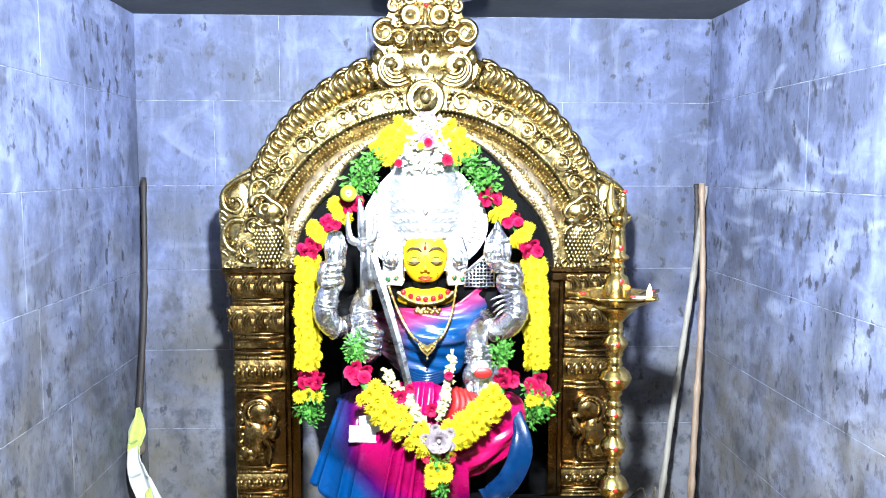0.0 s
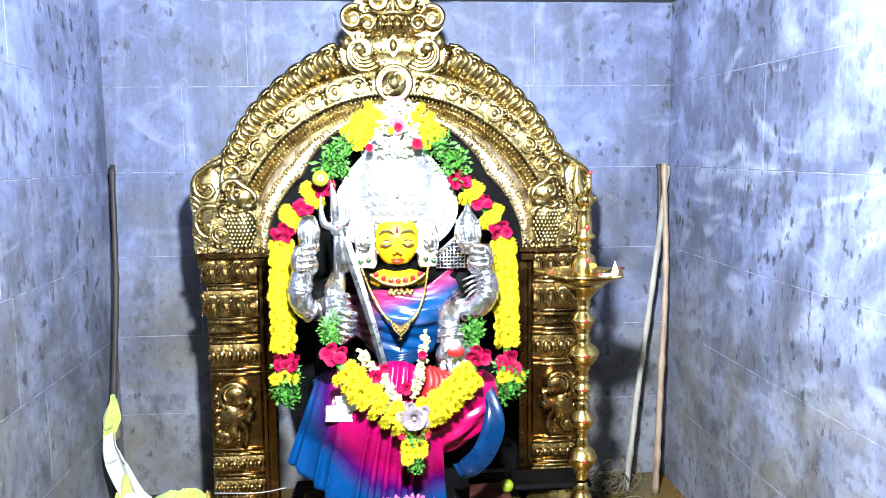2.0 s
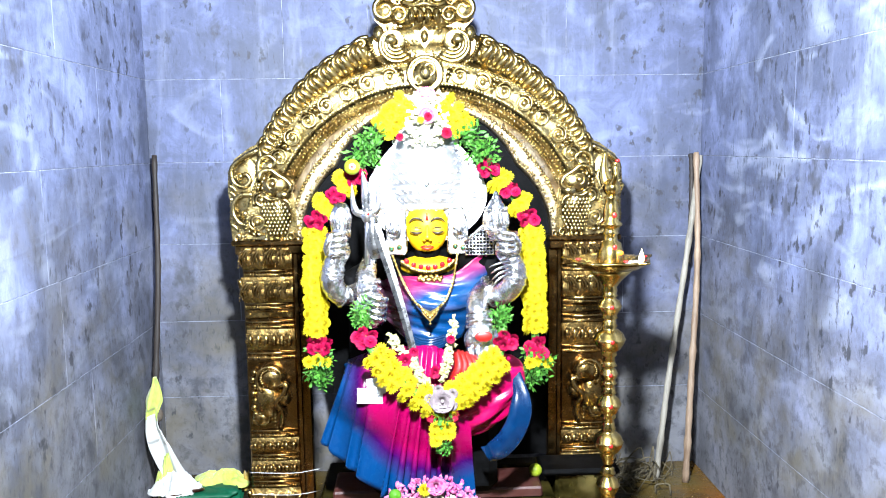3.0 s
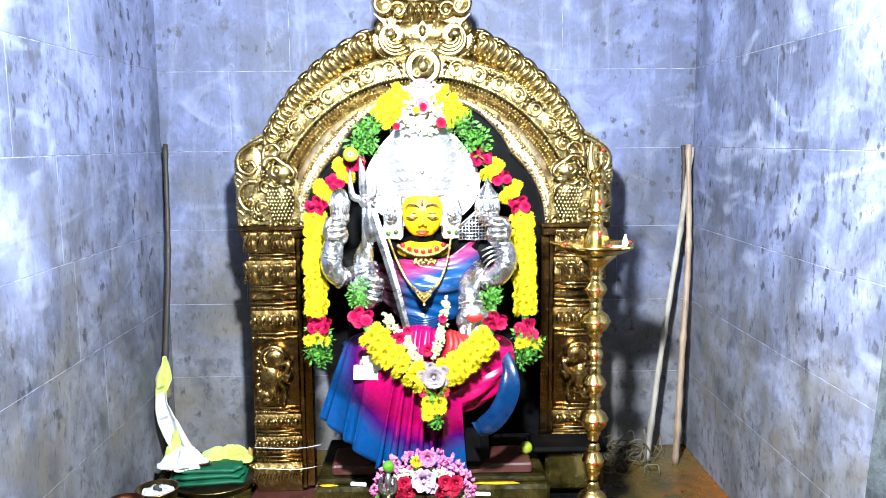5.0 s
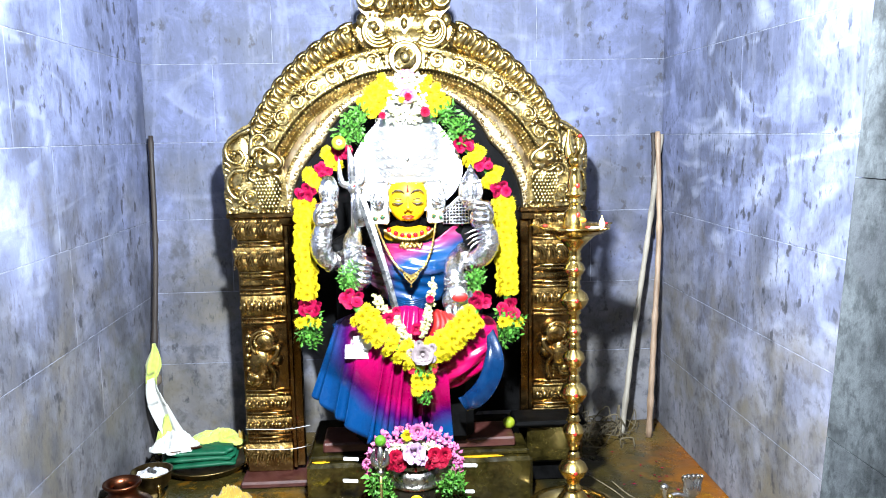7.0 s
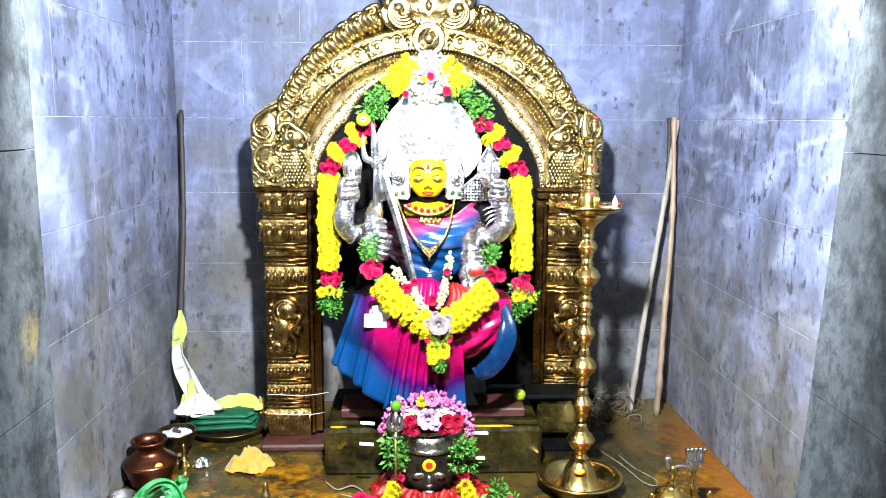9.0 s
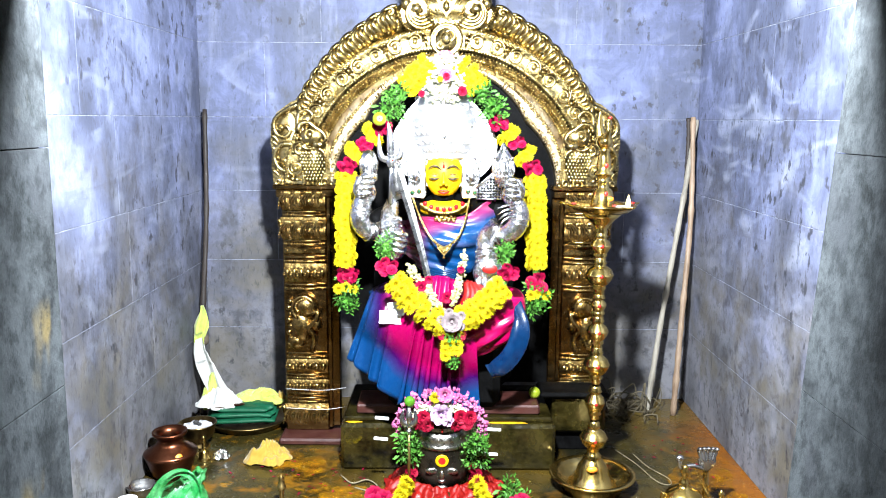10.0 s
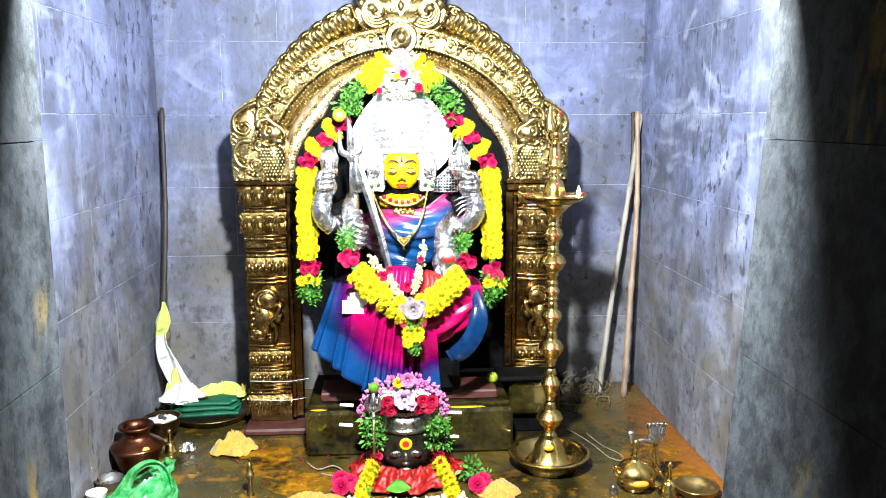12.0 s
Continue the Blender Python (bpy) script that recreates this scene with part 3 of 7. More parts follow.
def beast(s):
    """The shoulder's curled water-beast as swelling forms: scaled breast, heavy brow, scrolled crest and a ribbed tail plume."""
    m = M()

    def line(pts, r, n=22, y=-0.02):
        path = curve([(s * x, y, z) for x, z in pts], n)
        rr = [lerp(r[0], r[1], i / (n - 1)) for i in range(n)]
        m.tube(path, rr, 8)
        return path
    m.prism([(s * x, z) for x, z in ((-0.222, 0.02), (-0.230, 0.10), (-0.224, 0.15), (-0.231, 0.19), (-0.228, 0.262), (-0.205, 0.305), (-0.150, 0.345), (-0.100, 0.362), (-0.03, 0.28), (-0.005, 0.15), (0.0, 0.02))][::s], 0.0, 0.045)
    # swelling plate under the plume and the body
    m.ball((s * -0.165, 0.006, 0.185), (0.060, 0.022, 0.135), 18, 12)
    m.ball((s * -0.070, -0.008, 0.125), (0.055, 0.046, 0.092), 20, 14)
    m.ball((s * -0.060, -0.022, 0.215), (0.057, 0.044, 0.046), 18, 12)
    m.ball((s * -0.085, -0.016, 0.275), (0.038, 0.034, 0.036), 14, 10)
    m.ball((s * -0.038, -0.040, 0.185), (0.030, 0.026, 0.020), 12, 8)
    # brow, crest and jaw scrolls
    line([(-0.115, 0.235), (-0.105, 0.262), (-0.075, 0.268), (-0.050, 0.250), (-0.022, 0.232), (-0.010, 0.205), (-0.028, 0.190)], (0.011, 0.006), y=-0.056)
    line([(-0.118, 0.250), (-0.112, 0.300), (-0.082, 0.315), (-0.060, 0.296), (-0.072, 0.276), (-0.088, 0.284)], (0.010, 0.006), y=-0.042)
    line([(-0.102, 0.180), (-0.080, 0.168), (-0.050, 0.172), (-0.022, 0.160), (-0.012, 0.135)], (0.009, 0.005), y=-0.048)
    m.ball((s * -0.070, -0.064, 0.222), (0.013, 0.010, 0.012), 12, 8)
    m.tube([(s * x, y, z) for x, y, z in spiral(-0.070, 0.222, 0.020, 0.016, 0, 1.0, -0.060, 18)], 0.004, 6)
    # overlapping scales over the breast
    for j in range(10):
        for i in range(9):
            dx, dz = -0.048 + 0.0120 * i + 0.006 * (j % 2), 0.040 - 0.0125 * j
            h = 1 - (dx / 0.056) ** 2 - ((dz - 0.0) / 0.094) ** 2
            if h < 0.10:
                continue
            m.ball((s * (-0.070 + dx), -0.008 - 0.046 * math.sqrt(h), 0.125 + dz), (0.0064, 0.0022, 0.0078), 6, 4)
    # ribs behind the cheek
    for k in range(6):
        line([(-0.118 + 0.004 * k, 0.205 - 0.017 * k), (-0.108 + 0.004 * k, 0.192 - 0.018 * k), (-0.092 + 0.003 * k, 0.188 - 0.018 * k)], (0.0045, 0.003), 7, -0.030)
    # the plume: two beaded scrolls, ribs along the outer edge
    for pts in (((-0.118, 0.335), (-0.165, 0.312), (-0.208, 0.275), (-0.205, 0.228), (-0.172, 0.212), (-0.150, 0.232), (-0.162, 0.254), (-0.180, 0.248)), ((-0.140, 0.185), (-0.186, 0.182), (-0.212, 0.140), (-0.196, 0.094), (-0.160, 0.082), (-0.138, 0.104), (-0.150, 0.128), (-0.170, 0.122))):
        path = line(pts, (0.011, 0.007), 30, -0.024)
        m.ball((path[-1].x, -0.028, path[-1].z), 0.0125, 10, 8)
        for p in path[3:24]:
            m.ball((p.x + s * 0.013, -0.020, p.z + 0.008), 0.0032, 5, 4)
    for k in range(9):
        z = 0.262 - 0.022 * k
        line([(-0.224, z), (-0.208, z - 0.010), (-0.198, z - 0.024)], (0.0055, 0.003), 7, -0.012)
    # foliage along the foot
    for k in range(5):
        cx = -0.200 + 0.045 * k
        m.tube([(s * x, y, z) for x, y, z in spiral(cx, 0.040, 0.018, 0.005, 0.6 + k, 1.25 if k % 2 else -1.25, -0.018, 16)], 0.0048, 6)
        m.ball((s * (cx + 0.022), -0.012, 0.030), (0.010, 0.010, 0.014), 8, 6)
    return m


def pillar(parent, s):
    """A gilded pillar of stacked relief bands; s is -1 or 1 for the side. Local x runs outward from the opening."""
    p = part("pillar", pillar_core(s), GOLD_DULL, parent)
    z = 0.03
    for kind, h in (("leaf", 0.085), ("rib", 0.05), ("bud", 0.05), ("rib", 0.03), ("bud", 0.055), ("rib", 0.035), ("figure", 0.245), ("rib", 0.035), ("bud", 0.075), ("rib", 0.035), ("line", 0.035), ("rib", 0.028), ("leaf", 0.085), ("rib", 0.03), ("leaf", 0.085)):
        part(kind + "_band", pillar_band(kind, h, s), GOLD_PILLAR, p, at=pose(0, 0, z))
        z += h
    part("capital", M().box((-0.052 if s > 0 else -0.20, -0.045, 0.985), (0.20 if s > 0 else 0.052, 0.05, 1.003), 0.004).box((-0.045 if s > 0 else -0.19, -0.035, 0.955), (0.19 if s > 0 else 0.045, 0.05, 0.985), 0.004), GOLD_DULL, p, "plain moulded capital")
    part("inner_strip", M().box((min(0, s * -0.048), -0.012, 0.02), (max(0, s * -0.048), 0.03, 0.955), 0.003).box((min(s * -0.004, s * -0.02), -0.03, 0.02), (max(s * -0.004, s * -0.02), -0.008, 0.955), 0.003), GOLD_DULL, p, "plain coppery inner strip")
    return p


def pillar_core(s):
    lo, hi = (0.0, 0.172) if s > 0 else (-0.172, 0.0)
    return M().box((lo, -0.012, 0.0), (hi, 0.045, 0.957), 0.004)


def pillar_band(kind, h, s):
    m = M()
    w = 0.165
    if kind == "rib":
        n = max(2, int(h / 0.013))
        for k in range(n):
            z = h * (k + 0.5) / n
            m.tube([(s * 0.004, -0.014, z), (s * w * 0.5, -0.020, z), (s * w, -0.014, z)], 0.0052, 6)
            if k % 2 == 0:
                for i in range(17):
                    m.ball((s * (0.006 + i * 0.0098), -0.022, z + 0.004), 0.0034, 5, 4)
    elif kind == "leaf":
        m.sheet(lambda u, v: (s * (w + 0.014 * v * v) * u, -0.014 - 0.024 * math.sin(math.pi * min(1, v * 0.8 + 0.25)), h * v), 8, 8)
        m.tube(curve([(s * (w - 0.002), -0.012, 0.002), (s * (w + 0.006), -0.022, h * 0.5), (s * (w + 0.016), -0.026, h * 0.96)], 9), [0.006, 0.008, 0.010, 0.011, 0.012, 0.012, 0.011, 0.010, 0.008], 8)
        for i in range(4):
            x = 0.02 + i * 0.042
            for k in range(3):
                m.tube(curve([(s * (x + k * 0.011), -0.030, h * 0.06), (s * (x + 0.006 + k * 0.011), -0.040, h * 0.5), (s * (x - 0.012 + k * 0.006), -0.040, h * 0.92)], 8), [0.002, 0.004, 0.005, 0.0055, 0.0055, 0.005, 0.005, 0.004], 5)
            m.tube(spiral(s * (x - 0.006), h * 0.74, 0.014, 0.004, 0, 1.3 * s, -0.040, 12), 0.0036, 5)
            for j in range(7):
                m.ball((s * (x + 0.034 - 0.014 * (j / 6) ** 2), -0.038, h * (0.1 + 0.12 * j)), 0.0036, 5, 4)
    elif kind == "bud":
        m.sheet(lambda u, v: (s * w * u, -0.014 - 0.008 * math.sin(math.pi * v), h * v), 4, 4)
        for i in range(6):
            x = 0.018 + i * 0.027
            m.ball((s * x, -0.022, h * 0.5), (0.011, 0.012, h * 0.30), 8, 6)
            m.tube(spiral(s * (x + 0.012), h * 0.45, 0.010, 0.003, i, 1.2, -0.022, 10), 0.003, 5)
            m.ball((s * (x + 0.013), -0.022, h * 0.78), 0.0045, 6, 4)
    elif kind == "line":
        m.box((min(0, s * w), -0.020, 0.004), (max(0, s * w), -0.008, h - 0.004), 0.005)
        for i in range(3):
            m.ball((s * (0.012 + 0.07 * i), -0.021, h * 0.5), 0.005, 6, 4)
    else:
        m.ball((s * 0.085, -0.020, 0.185), (0.052, 0.034, 0.05), 12, 8)
        m.ball((s * 0.105, -0.016, 0.10), (0.048, 0.032, 0.075), 12, 8)
        m.ball((s * 0.045, -0.022, 0.115), (0.028, 0.030, 0.032), 10, 8)
        m.ball((s * 0.125, -0.016, 0.04), (0.036, 0.028, 0.034), 10, 8)
        m.tube(curve([(s * 0.06, -0.03, 0.005), (s * 0.05, -0.036, 0.06), (s * 0.07, -0.04, 0.10), (s * 0.04, -0.044, 0.135), (s * 0.035, -0.04, 0.165), (s * 0.06, -0.036, 0.16)], 20), 0.011, 7)
        m.tube([(s * x, y, z) for x, y, z in spiral(0.085, 0.185, 0.054, 0.02, -1.0, 1.1, -0.040, 26)], 0.008, 6)
        m.tube([(s * x, y, z) for x, y, z in spiral(0.125, 0.045, 0.032, 0.006, 2.0, 1.4, -0.034, 20)], 0.006, 6)
        for k in range(12):
            a = -0.6 + k * 0.26
            m.ball((s * (0.085 + 0.034 * math.cos(a)), -0.048, 0.188 + 0.03 * math.sin(a)), 0.006, 6, 4)
        for k in range(8):
            m.ball((s * (0.15 - 0.006 * (k % 2)), -0.024, 0.03 + 0.025 * k), (0.012, 0.014, 0.014), 7, 5)
        for k in range(6):
            m.ball((s * 0.078, -0.03, 0.015 + 0.013 * k), 0.0045, 5, 4)
    return m


def gilded_arch():
    top = thing("ornate_arch", "tall gilded embossed metal arch with scrolls round the idol", "arch", pose(0, 0, 0))
    a0, a1 = 0.06, math.pi - 0.06
    # recessed rim, hollow moulding, proud scroll band, second hollow, ground of the border
    prof = [(0.494, 0.05), (0.494, 0.024), (0.503, 0.022), (0.511, 0.016), (0.520, 0.004), (0.530, -0.014), (0.540, -0.032), (0.548, -0.038), (0.555, -0.033), (0.580, -0.036), (0.605, -0.033), (0.613, -0.040), (0.621, -0.037), (0.628, -0.018), (0.637, 0.000), (0.650, 0.010), (0.705, 0.014), (0.706, 0.05), (0.494, 0.05)]
    n = 120

    def band(u, v):
        a = lerp(a0, a1, u)
        r, y = prof[round(v * (len(prof) - 1))]
        if r > 0.62:
            r = 0.62 + (r - 0.62) * (outer_r(a) - 0.622) / 0.085
        return ring_pt(r, a, AY + y)
    ring = part("arch_band", M().sheet(band, n, len(prof) - 1), GOLD, top, "embossed gilded band")
    for r, y, size, step in ((0.503, 0.018, 0.0042, 0.0105), (0.548, -0.038, 0.0046, 0.0112), (0.617, -0.040, 0.0050, 0.0115), (0.533, -0.022, 0.0044, 0.0135), (0.519, 0.002, 0.0044, 0.0135)):
        part("beading", bead_row(r, a0, a1, size, AY + y, step), GOLD, ring)
    rim_prof = ((0.0, 0.046), (0.0, 0.018), (0.08, 0.012), (0.5, 0.013), (0.92, 0.018), (1.0, 0.022))
    part("rim", M().sheet(lambda u, v: ring_pt(lerp(inner_r(lerp(a0, a1, u)), 0.499, rim_prof[round(v * 5)][0]), lerp(a0, a1, u), AY + rim_prof[round(v * 5)][1]), n, 5), GOLD_RIM, top, "pale cusped inner rim")
    m = M()
    for i in range(110):
        a = lerp(a0 + 0.05, a1 - 0.05, i / 109)
        m.ball(ring_pt(inner_r(a) + 0.009, a, AY + 0.012), 0.0042, 5, 4)
        wide = 0.49 - inner_r(a)
        m.ball(ring_pt(inner_r(a) + 0.018 + 0.35 * wide * (i % 3 == 1), a, AY + 0.014), (0.006, 0.006, 0.006), 6, 4)
        if wide > 0.03:
            m.ball(ring_pt(inner_r(a) + 0.7 * wide, a, AY + 0.015), (0.0075, 0.007, 0.0075), 6, 4)
    part("rim_beading", m, GOLD, ring)
    m = M()
    rnd = random.Random(4)
    for i in range(420):
        a = lerp(a0 + 0.4, a1 - 0.4, rnd.random())
        m.ball(ring_pt(rnd.uniform(0.630, 0.662), a, AY + 0.004), rnd.uniform(0.0035, 0.006), 5, 4)
    part("pebbling", m, GOLD, ring, "pebbled gilded ground")
    ros = rosette().data("rosette", [GOLD])
    for i in range(22):
        a = lerp(0.16, math.pi - 0.16, i / 21)
        if abs(a - math.pi / 2) < 0.1:
            continue
        flip = 1 if i % 2 else -1
        part("rosette", ros, GOLD, ring, at=Matrix.Translation(ring_pt(0.581, a, AY - 0.033)) @ Matrix.Rotation(math.pi / 2 - a, 4, "Y") @ Matrix.Diagonal((flip * 1.32, 1.5, 1.32, 1)))
    leaf = flame_leaf().data("border_leaf", [GOLD])
    for s in (-1, 1):
        for i in range(9):
            a = math.pi / 2 + s * lerp(0.325, 1.00, i / 8)
            part("border_leaf", leaf, GOLD, top, at=Matrix.Translation(ring_pt(outer_r(a) - 0.072, a, AY + 0.002)) @ Matrix.Rotation(math.pi / 2 - a, 4, "Y") @ Matrix.Diagonal((s * 1.22, 1.15, 0.98, 1)))
        edge = [ring_pt(outer_r(math.pi / 2 + s * lerp(0.26, 1.06, i / 90)) + 0.008 * abs(math.sin(i * math.pi / 10)) - 0.002, math.pi / 2 + s * lerp(0.26, 1.06, i / 90), AY + 0.014) for i in range(91)]
        part("border_edge", M().tube(edge, 0.009, 6, flat=1.6), GOLD, top, "scalloped gilded edge")
    part("shoulder_figure", beast(1), GOLD, top, at=pose(-0.412, AY, 1.0))
    part("shoulder_figure", beast(-1), GOLD, top, at=pose(0.478, AY, 1.0))
    for s, x in ((-1, -0.432), (1, 0.498)):
        ob = pillar(top, s)
        ob.matrix_basis = pose(x, AY, 0.028)
    med = part("medallion", M().lathe([(0.0, 0.024), (0.03, 0.020), (0.047, 0.010), (0.052, 0.014), (0.060, 0.014), (0.064, 0.006), (0.064, -0.02)], 36, m=pose(0.033, AY - 0.034, 1.578, 90)), GOLD, top, "round gilded medallion")
    part("boss", M().ball((0, 0.006, 0), (0.042, 0.018, 0.044), 18, 12).ball((0, -0.006, 0.004), (0.020, 0.016, 0.024), 14, 10).tube(spiral(0.012, 0.018, 0.028, 0.012, 3.4, 0.9, -0.004, 18), 0.007, 6).tube(spiral(-0.02, -0.022, 0.018, 0.005, 0.4, 1.3, -0.004, 16), 0.005, 6), GOLD, med, at=pose(0.033, AY - 0.060, 1.576))
    crest(top)
    return top


def crest(top):
    """The crown of the arch: scrolls, domes and leaves stacked round a plain grotesque form."""
    C, Y = 0.033, AY - 0.026
    out = ((-0.185, 1.665), (-0.165, 1.700), (-0.135, 1.728), (-0.165, 1.760), (-0.168, 1.795), (-0.140, 1.815), (-0.118, 1.850), (-0.108, 1.890), (-0.085, 1.918))
    outline = [(C + x, z) for x, z in out] + [(C - x, z) for x, z in out[::-1]] + [(C + 0.10, 1.60), (C - 0.10, 1.60)]
    ob = part("crest", M().prism(outline[::-1], AY - 0.006, AY + 0.04), GOLD_DULL, top, "gilded crest of scrolls and domes")
    # swelling ground so that no flat sheet shows between the ornaments
    m = M()
    for z, w, h in ((1.64, 0.165, 0.05), (1.70, 0.130, 0.05), (1.775, 0.135, 0.05), (1.845, 0.095, 0.06), (1.895, 0.080, 0.035)):
        m.ball((C, AY + 0.004, z), (w, 0.030, h), 28, 12)
    rnd = random.Random(8)
    for i in range(150):
        z = rnd.uniform(1.62, 1.91)
        half = lerp(0.165, 0.080, (z - 1.62) / 0.29)
        x = rnd.uniform(-half, half)
        m.ball((C + x, Y + 0.004, z), (rnd.uniform(0.004, 0.008), 0.007, rnd.uniform(0.004, 0.008)), 7, 5)
    tagged(part("ground_relief", m, GOLD, ob), kind="stuff")

    def swirl(m, s, cx, cz, r0, r1, a, turns, y, w0, w1, n=30):
        m.tube([(C + s * x, yy, z) for x, yy, z in spiral(cx, cz, r0, r1, a, turns, y, n)], [lerp(w0, w1, i / (n - 1)) for i in range(n)], 8)
    for s in (-1, 1):
        m = M()
        # heavy ribbed horn that rolls up beside the medallion
        for k in range(4):
            swirl(m, s, 0.098, 1.680, 0.066 - 0.013 * k, 0.022 - 0.004 * k, -2.5, 1.05 + 0.05 * k, Y - 0.006 - 0.003 * k, 0.009, 0.005)
        m.ball((C + s * 0.112, Y - 0.012, 1.690), (0.022, 0.020, 0.020), 12, 8)
        for k in range(24):
            a = -2.7 + k * 0.115
            m.ball((C + s * (0.098 + 0.077 * math.cos(a)), Y - 0.002, 1.680 + 0.075 * math.sin(a)), (0.0055, 0.007, 0.0055), 6, 4)
        m.ball((C + s * 0.152, Y + 0.002, 1.712), (0.020, 0.018, 0.026), 10, 8)
        part("scroll", m, GOLD, ob)
        m = M().lathe([(0.0, 0.026), (0.010, 0.024), (0.017, 0.012), (0.021, 0.008), (0.026, 0.017), (0.032, 0.014), (0.036, -0.01)], 24, m=pose(C + s * 0.046, Y, 1.842, 90))
        for k in range(18):
            a = k * 0.349
            m.ball((C + s * 0.046 + 0.039 * math.cos(a), Y - 0.004, 1.842 + 0.039 * math.sin(a)), 0.0048, 6, 4)
        part("dome", m, GOLD, ob)
        m = M().ball((C + s * 0.128, Y + 0.006, 1.783), (0.042, 0.034, 0.038), 16, 12)
        swirl(m, s, 0.130, 1.785, 0.040, 0.010, 2.2, -1.3, Y - 0.022, 0.010, 0.006, 26)
        m.ball((C + s * 0.082, Y - 0.010, 1.768), (0.026, 0.024, 0.026), 14, 10)
        swirl(m, s, 0.082, 1.768, 0.028, 0.010, 0.4, 1.1, Y - 0.026, 0.006, 0.004, 20)
        part("side_scroll", m, GOLD, ob)
        m = M()
        swirl(m, s, 0.052, 1.898, 0.036, 0.008, -0.6, 1.4, Y - 0.006, 0.008, 0.005, 24)
        swirl(m, s, 0.100, 1.870, 0.020, 0.006, 1.2, -1.2, Y - 0.002, 0.006, 0.004, 18)
        part("top_scroll", m, GOLD, ob)
    m = M()
    for i in range(4):
        x = C + (i - 1.5) * 0.027
        m.ball((x, Y - 0.010, 1.766), (0.0155, 0.024, 0.026), 12, 8)
        m.tube(curve([(x - 0.004, Y - 0.020, 1.786), (x, Y - 0.036, 1.766), (x + 0.002, Y - 0.024, 1.742)], 7), [0.003, 0.0045, 0.005, 0.005, 0.005, 0.004, 0.002], 6)
    m.prism([(C, 1.662), (C - 0.020, 1.690), (C - 0.034, 1.720), (C - 0.014, 1.716), (C, 1.732), (C + 0.014, 1.716), (C + 0.034, 1.720), (C + 0.020, 1.690)][::-1], Y - 0.010, Y + 0.012)
    m.ball((C, Y - 0.010, 1.700), (0.014, 0.012, 0.022), 12, 8)
    m.ball((C, Y - 0.006, 1.826), (0.013, 0.024, 0.036), 12, 8)
    m.tube(curve([(C - 0.070, Y - 0.010, 1.808), (C - 0.034, Y - 0.022, 1.797), (C, Y - 0.028, 1.803), (C + 0.034, Y - 0.022, 1.797), (C + 0.070, Y - 0.010, 1.808)], 20), 0.0065, 8)
    part("leaf_frieze", m, GOLD, ob)
    part("stone", M().ball((C + 0.003, Y - 0.014, 1.872), (0.008, 0.006, 0.008), 8, 6), STONE_RED, ob, "small red stone")


gilded_arch()


# ---- the idol and what is draped on it ----
SILVER_EMB = brass("embossed_silver", (0.51, 0.51, 0.527), (0.765, 0.765, 0.7735), 0.15, 15)
for nd in SILVER_EMB.node_tree.nodes:
    if nd.type == "BUMP":
        nd.inputs["Strength"].default_value, nd.inputs["Distance"].default_value = 0.55, 0.012


def fingers(m, at, across, along, n, gap, length, r, mi=1):
    """Curled fingers side by side: each bends over the front and tucks under."""
    at, across, along = Vector(at), Vector(across).normalized(), Vector(along).normalized()
    for k in range(n):
        c = at + across * gap * (k - (n - 1) / 2)
        pts = [c - along * length * 0.5 + Vector((0, 0.012, 0)), c - along * length * 0.3 + Vector((0, -0.010, 0)), c + Vector((0, -0.017, 0)), c + along * length * 0.35 + Vector((0, -0.010, 0)), c + along * length * 0.45 + Vector((0, 0.010, 0))]
        m.tube(curve(pts, 11), [r * q for q in (0.8, 0.95, 1.05, 1.0, 0.95, 1.06, 1.0, 0.92, 1.0, 0.9, 0.6)], 8, mi)


def ring_round(m, p, d, r, thick, mi=1, beads=0):
    """A bangle of radius r round the direction d."""
    d = d.normalized()
    u = d.cross(Vector((0, 1, 0))).normalized()
    w = u.cross(d)
    m.tube([p + r * (math.cos(t * math.pi / 12) * u + math.sin(t * math.pi / 12) * w) for t in range(25)], thick, 6, mi, caps=False)
    for j in range(beads):
        a = 2 * math.pi * j / beads
        m.ball(p + d * thick * 2 + (r + 0.001) * (math.cos(a) * u + math.sin(a) * w), thick * 0.9, 6, 4, mi)


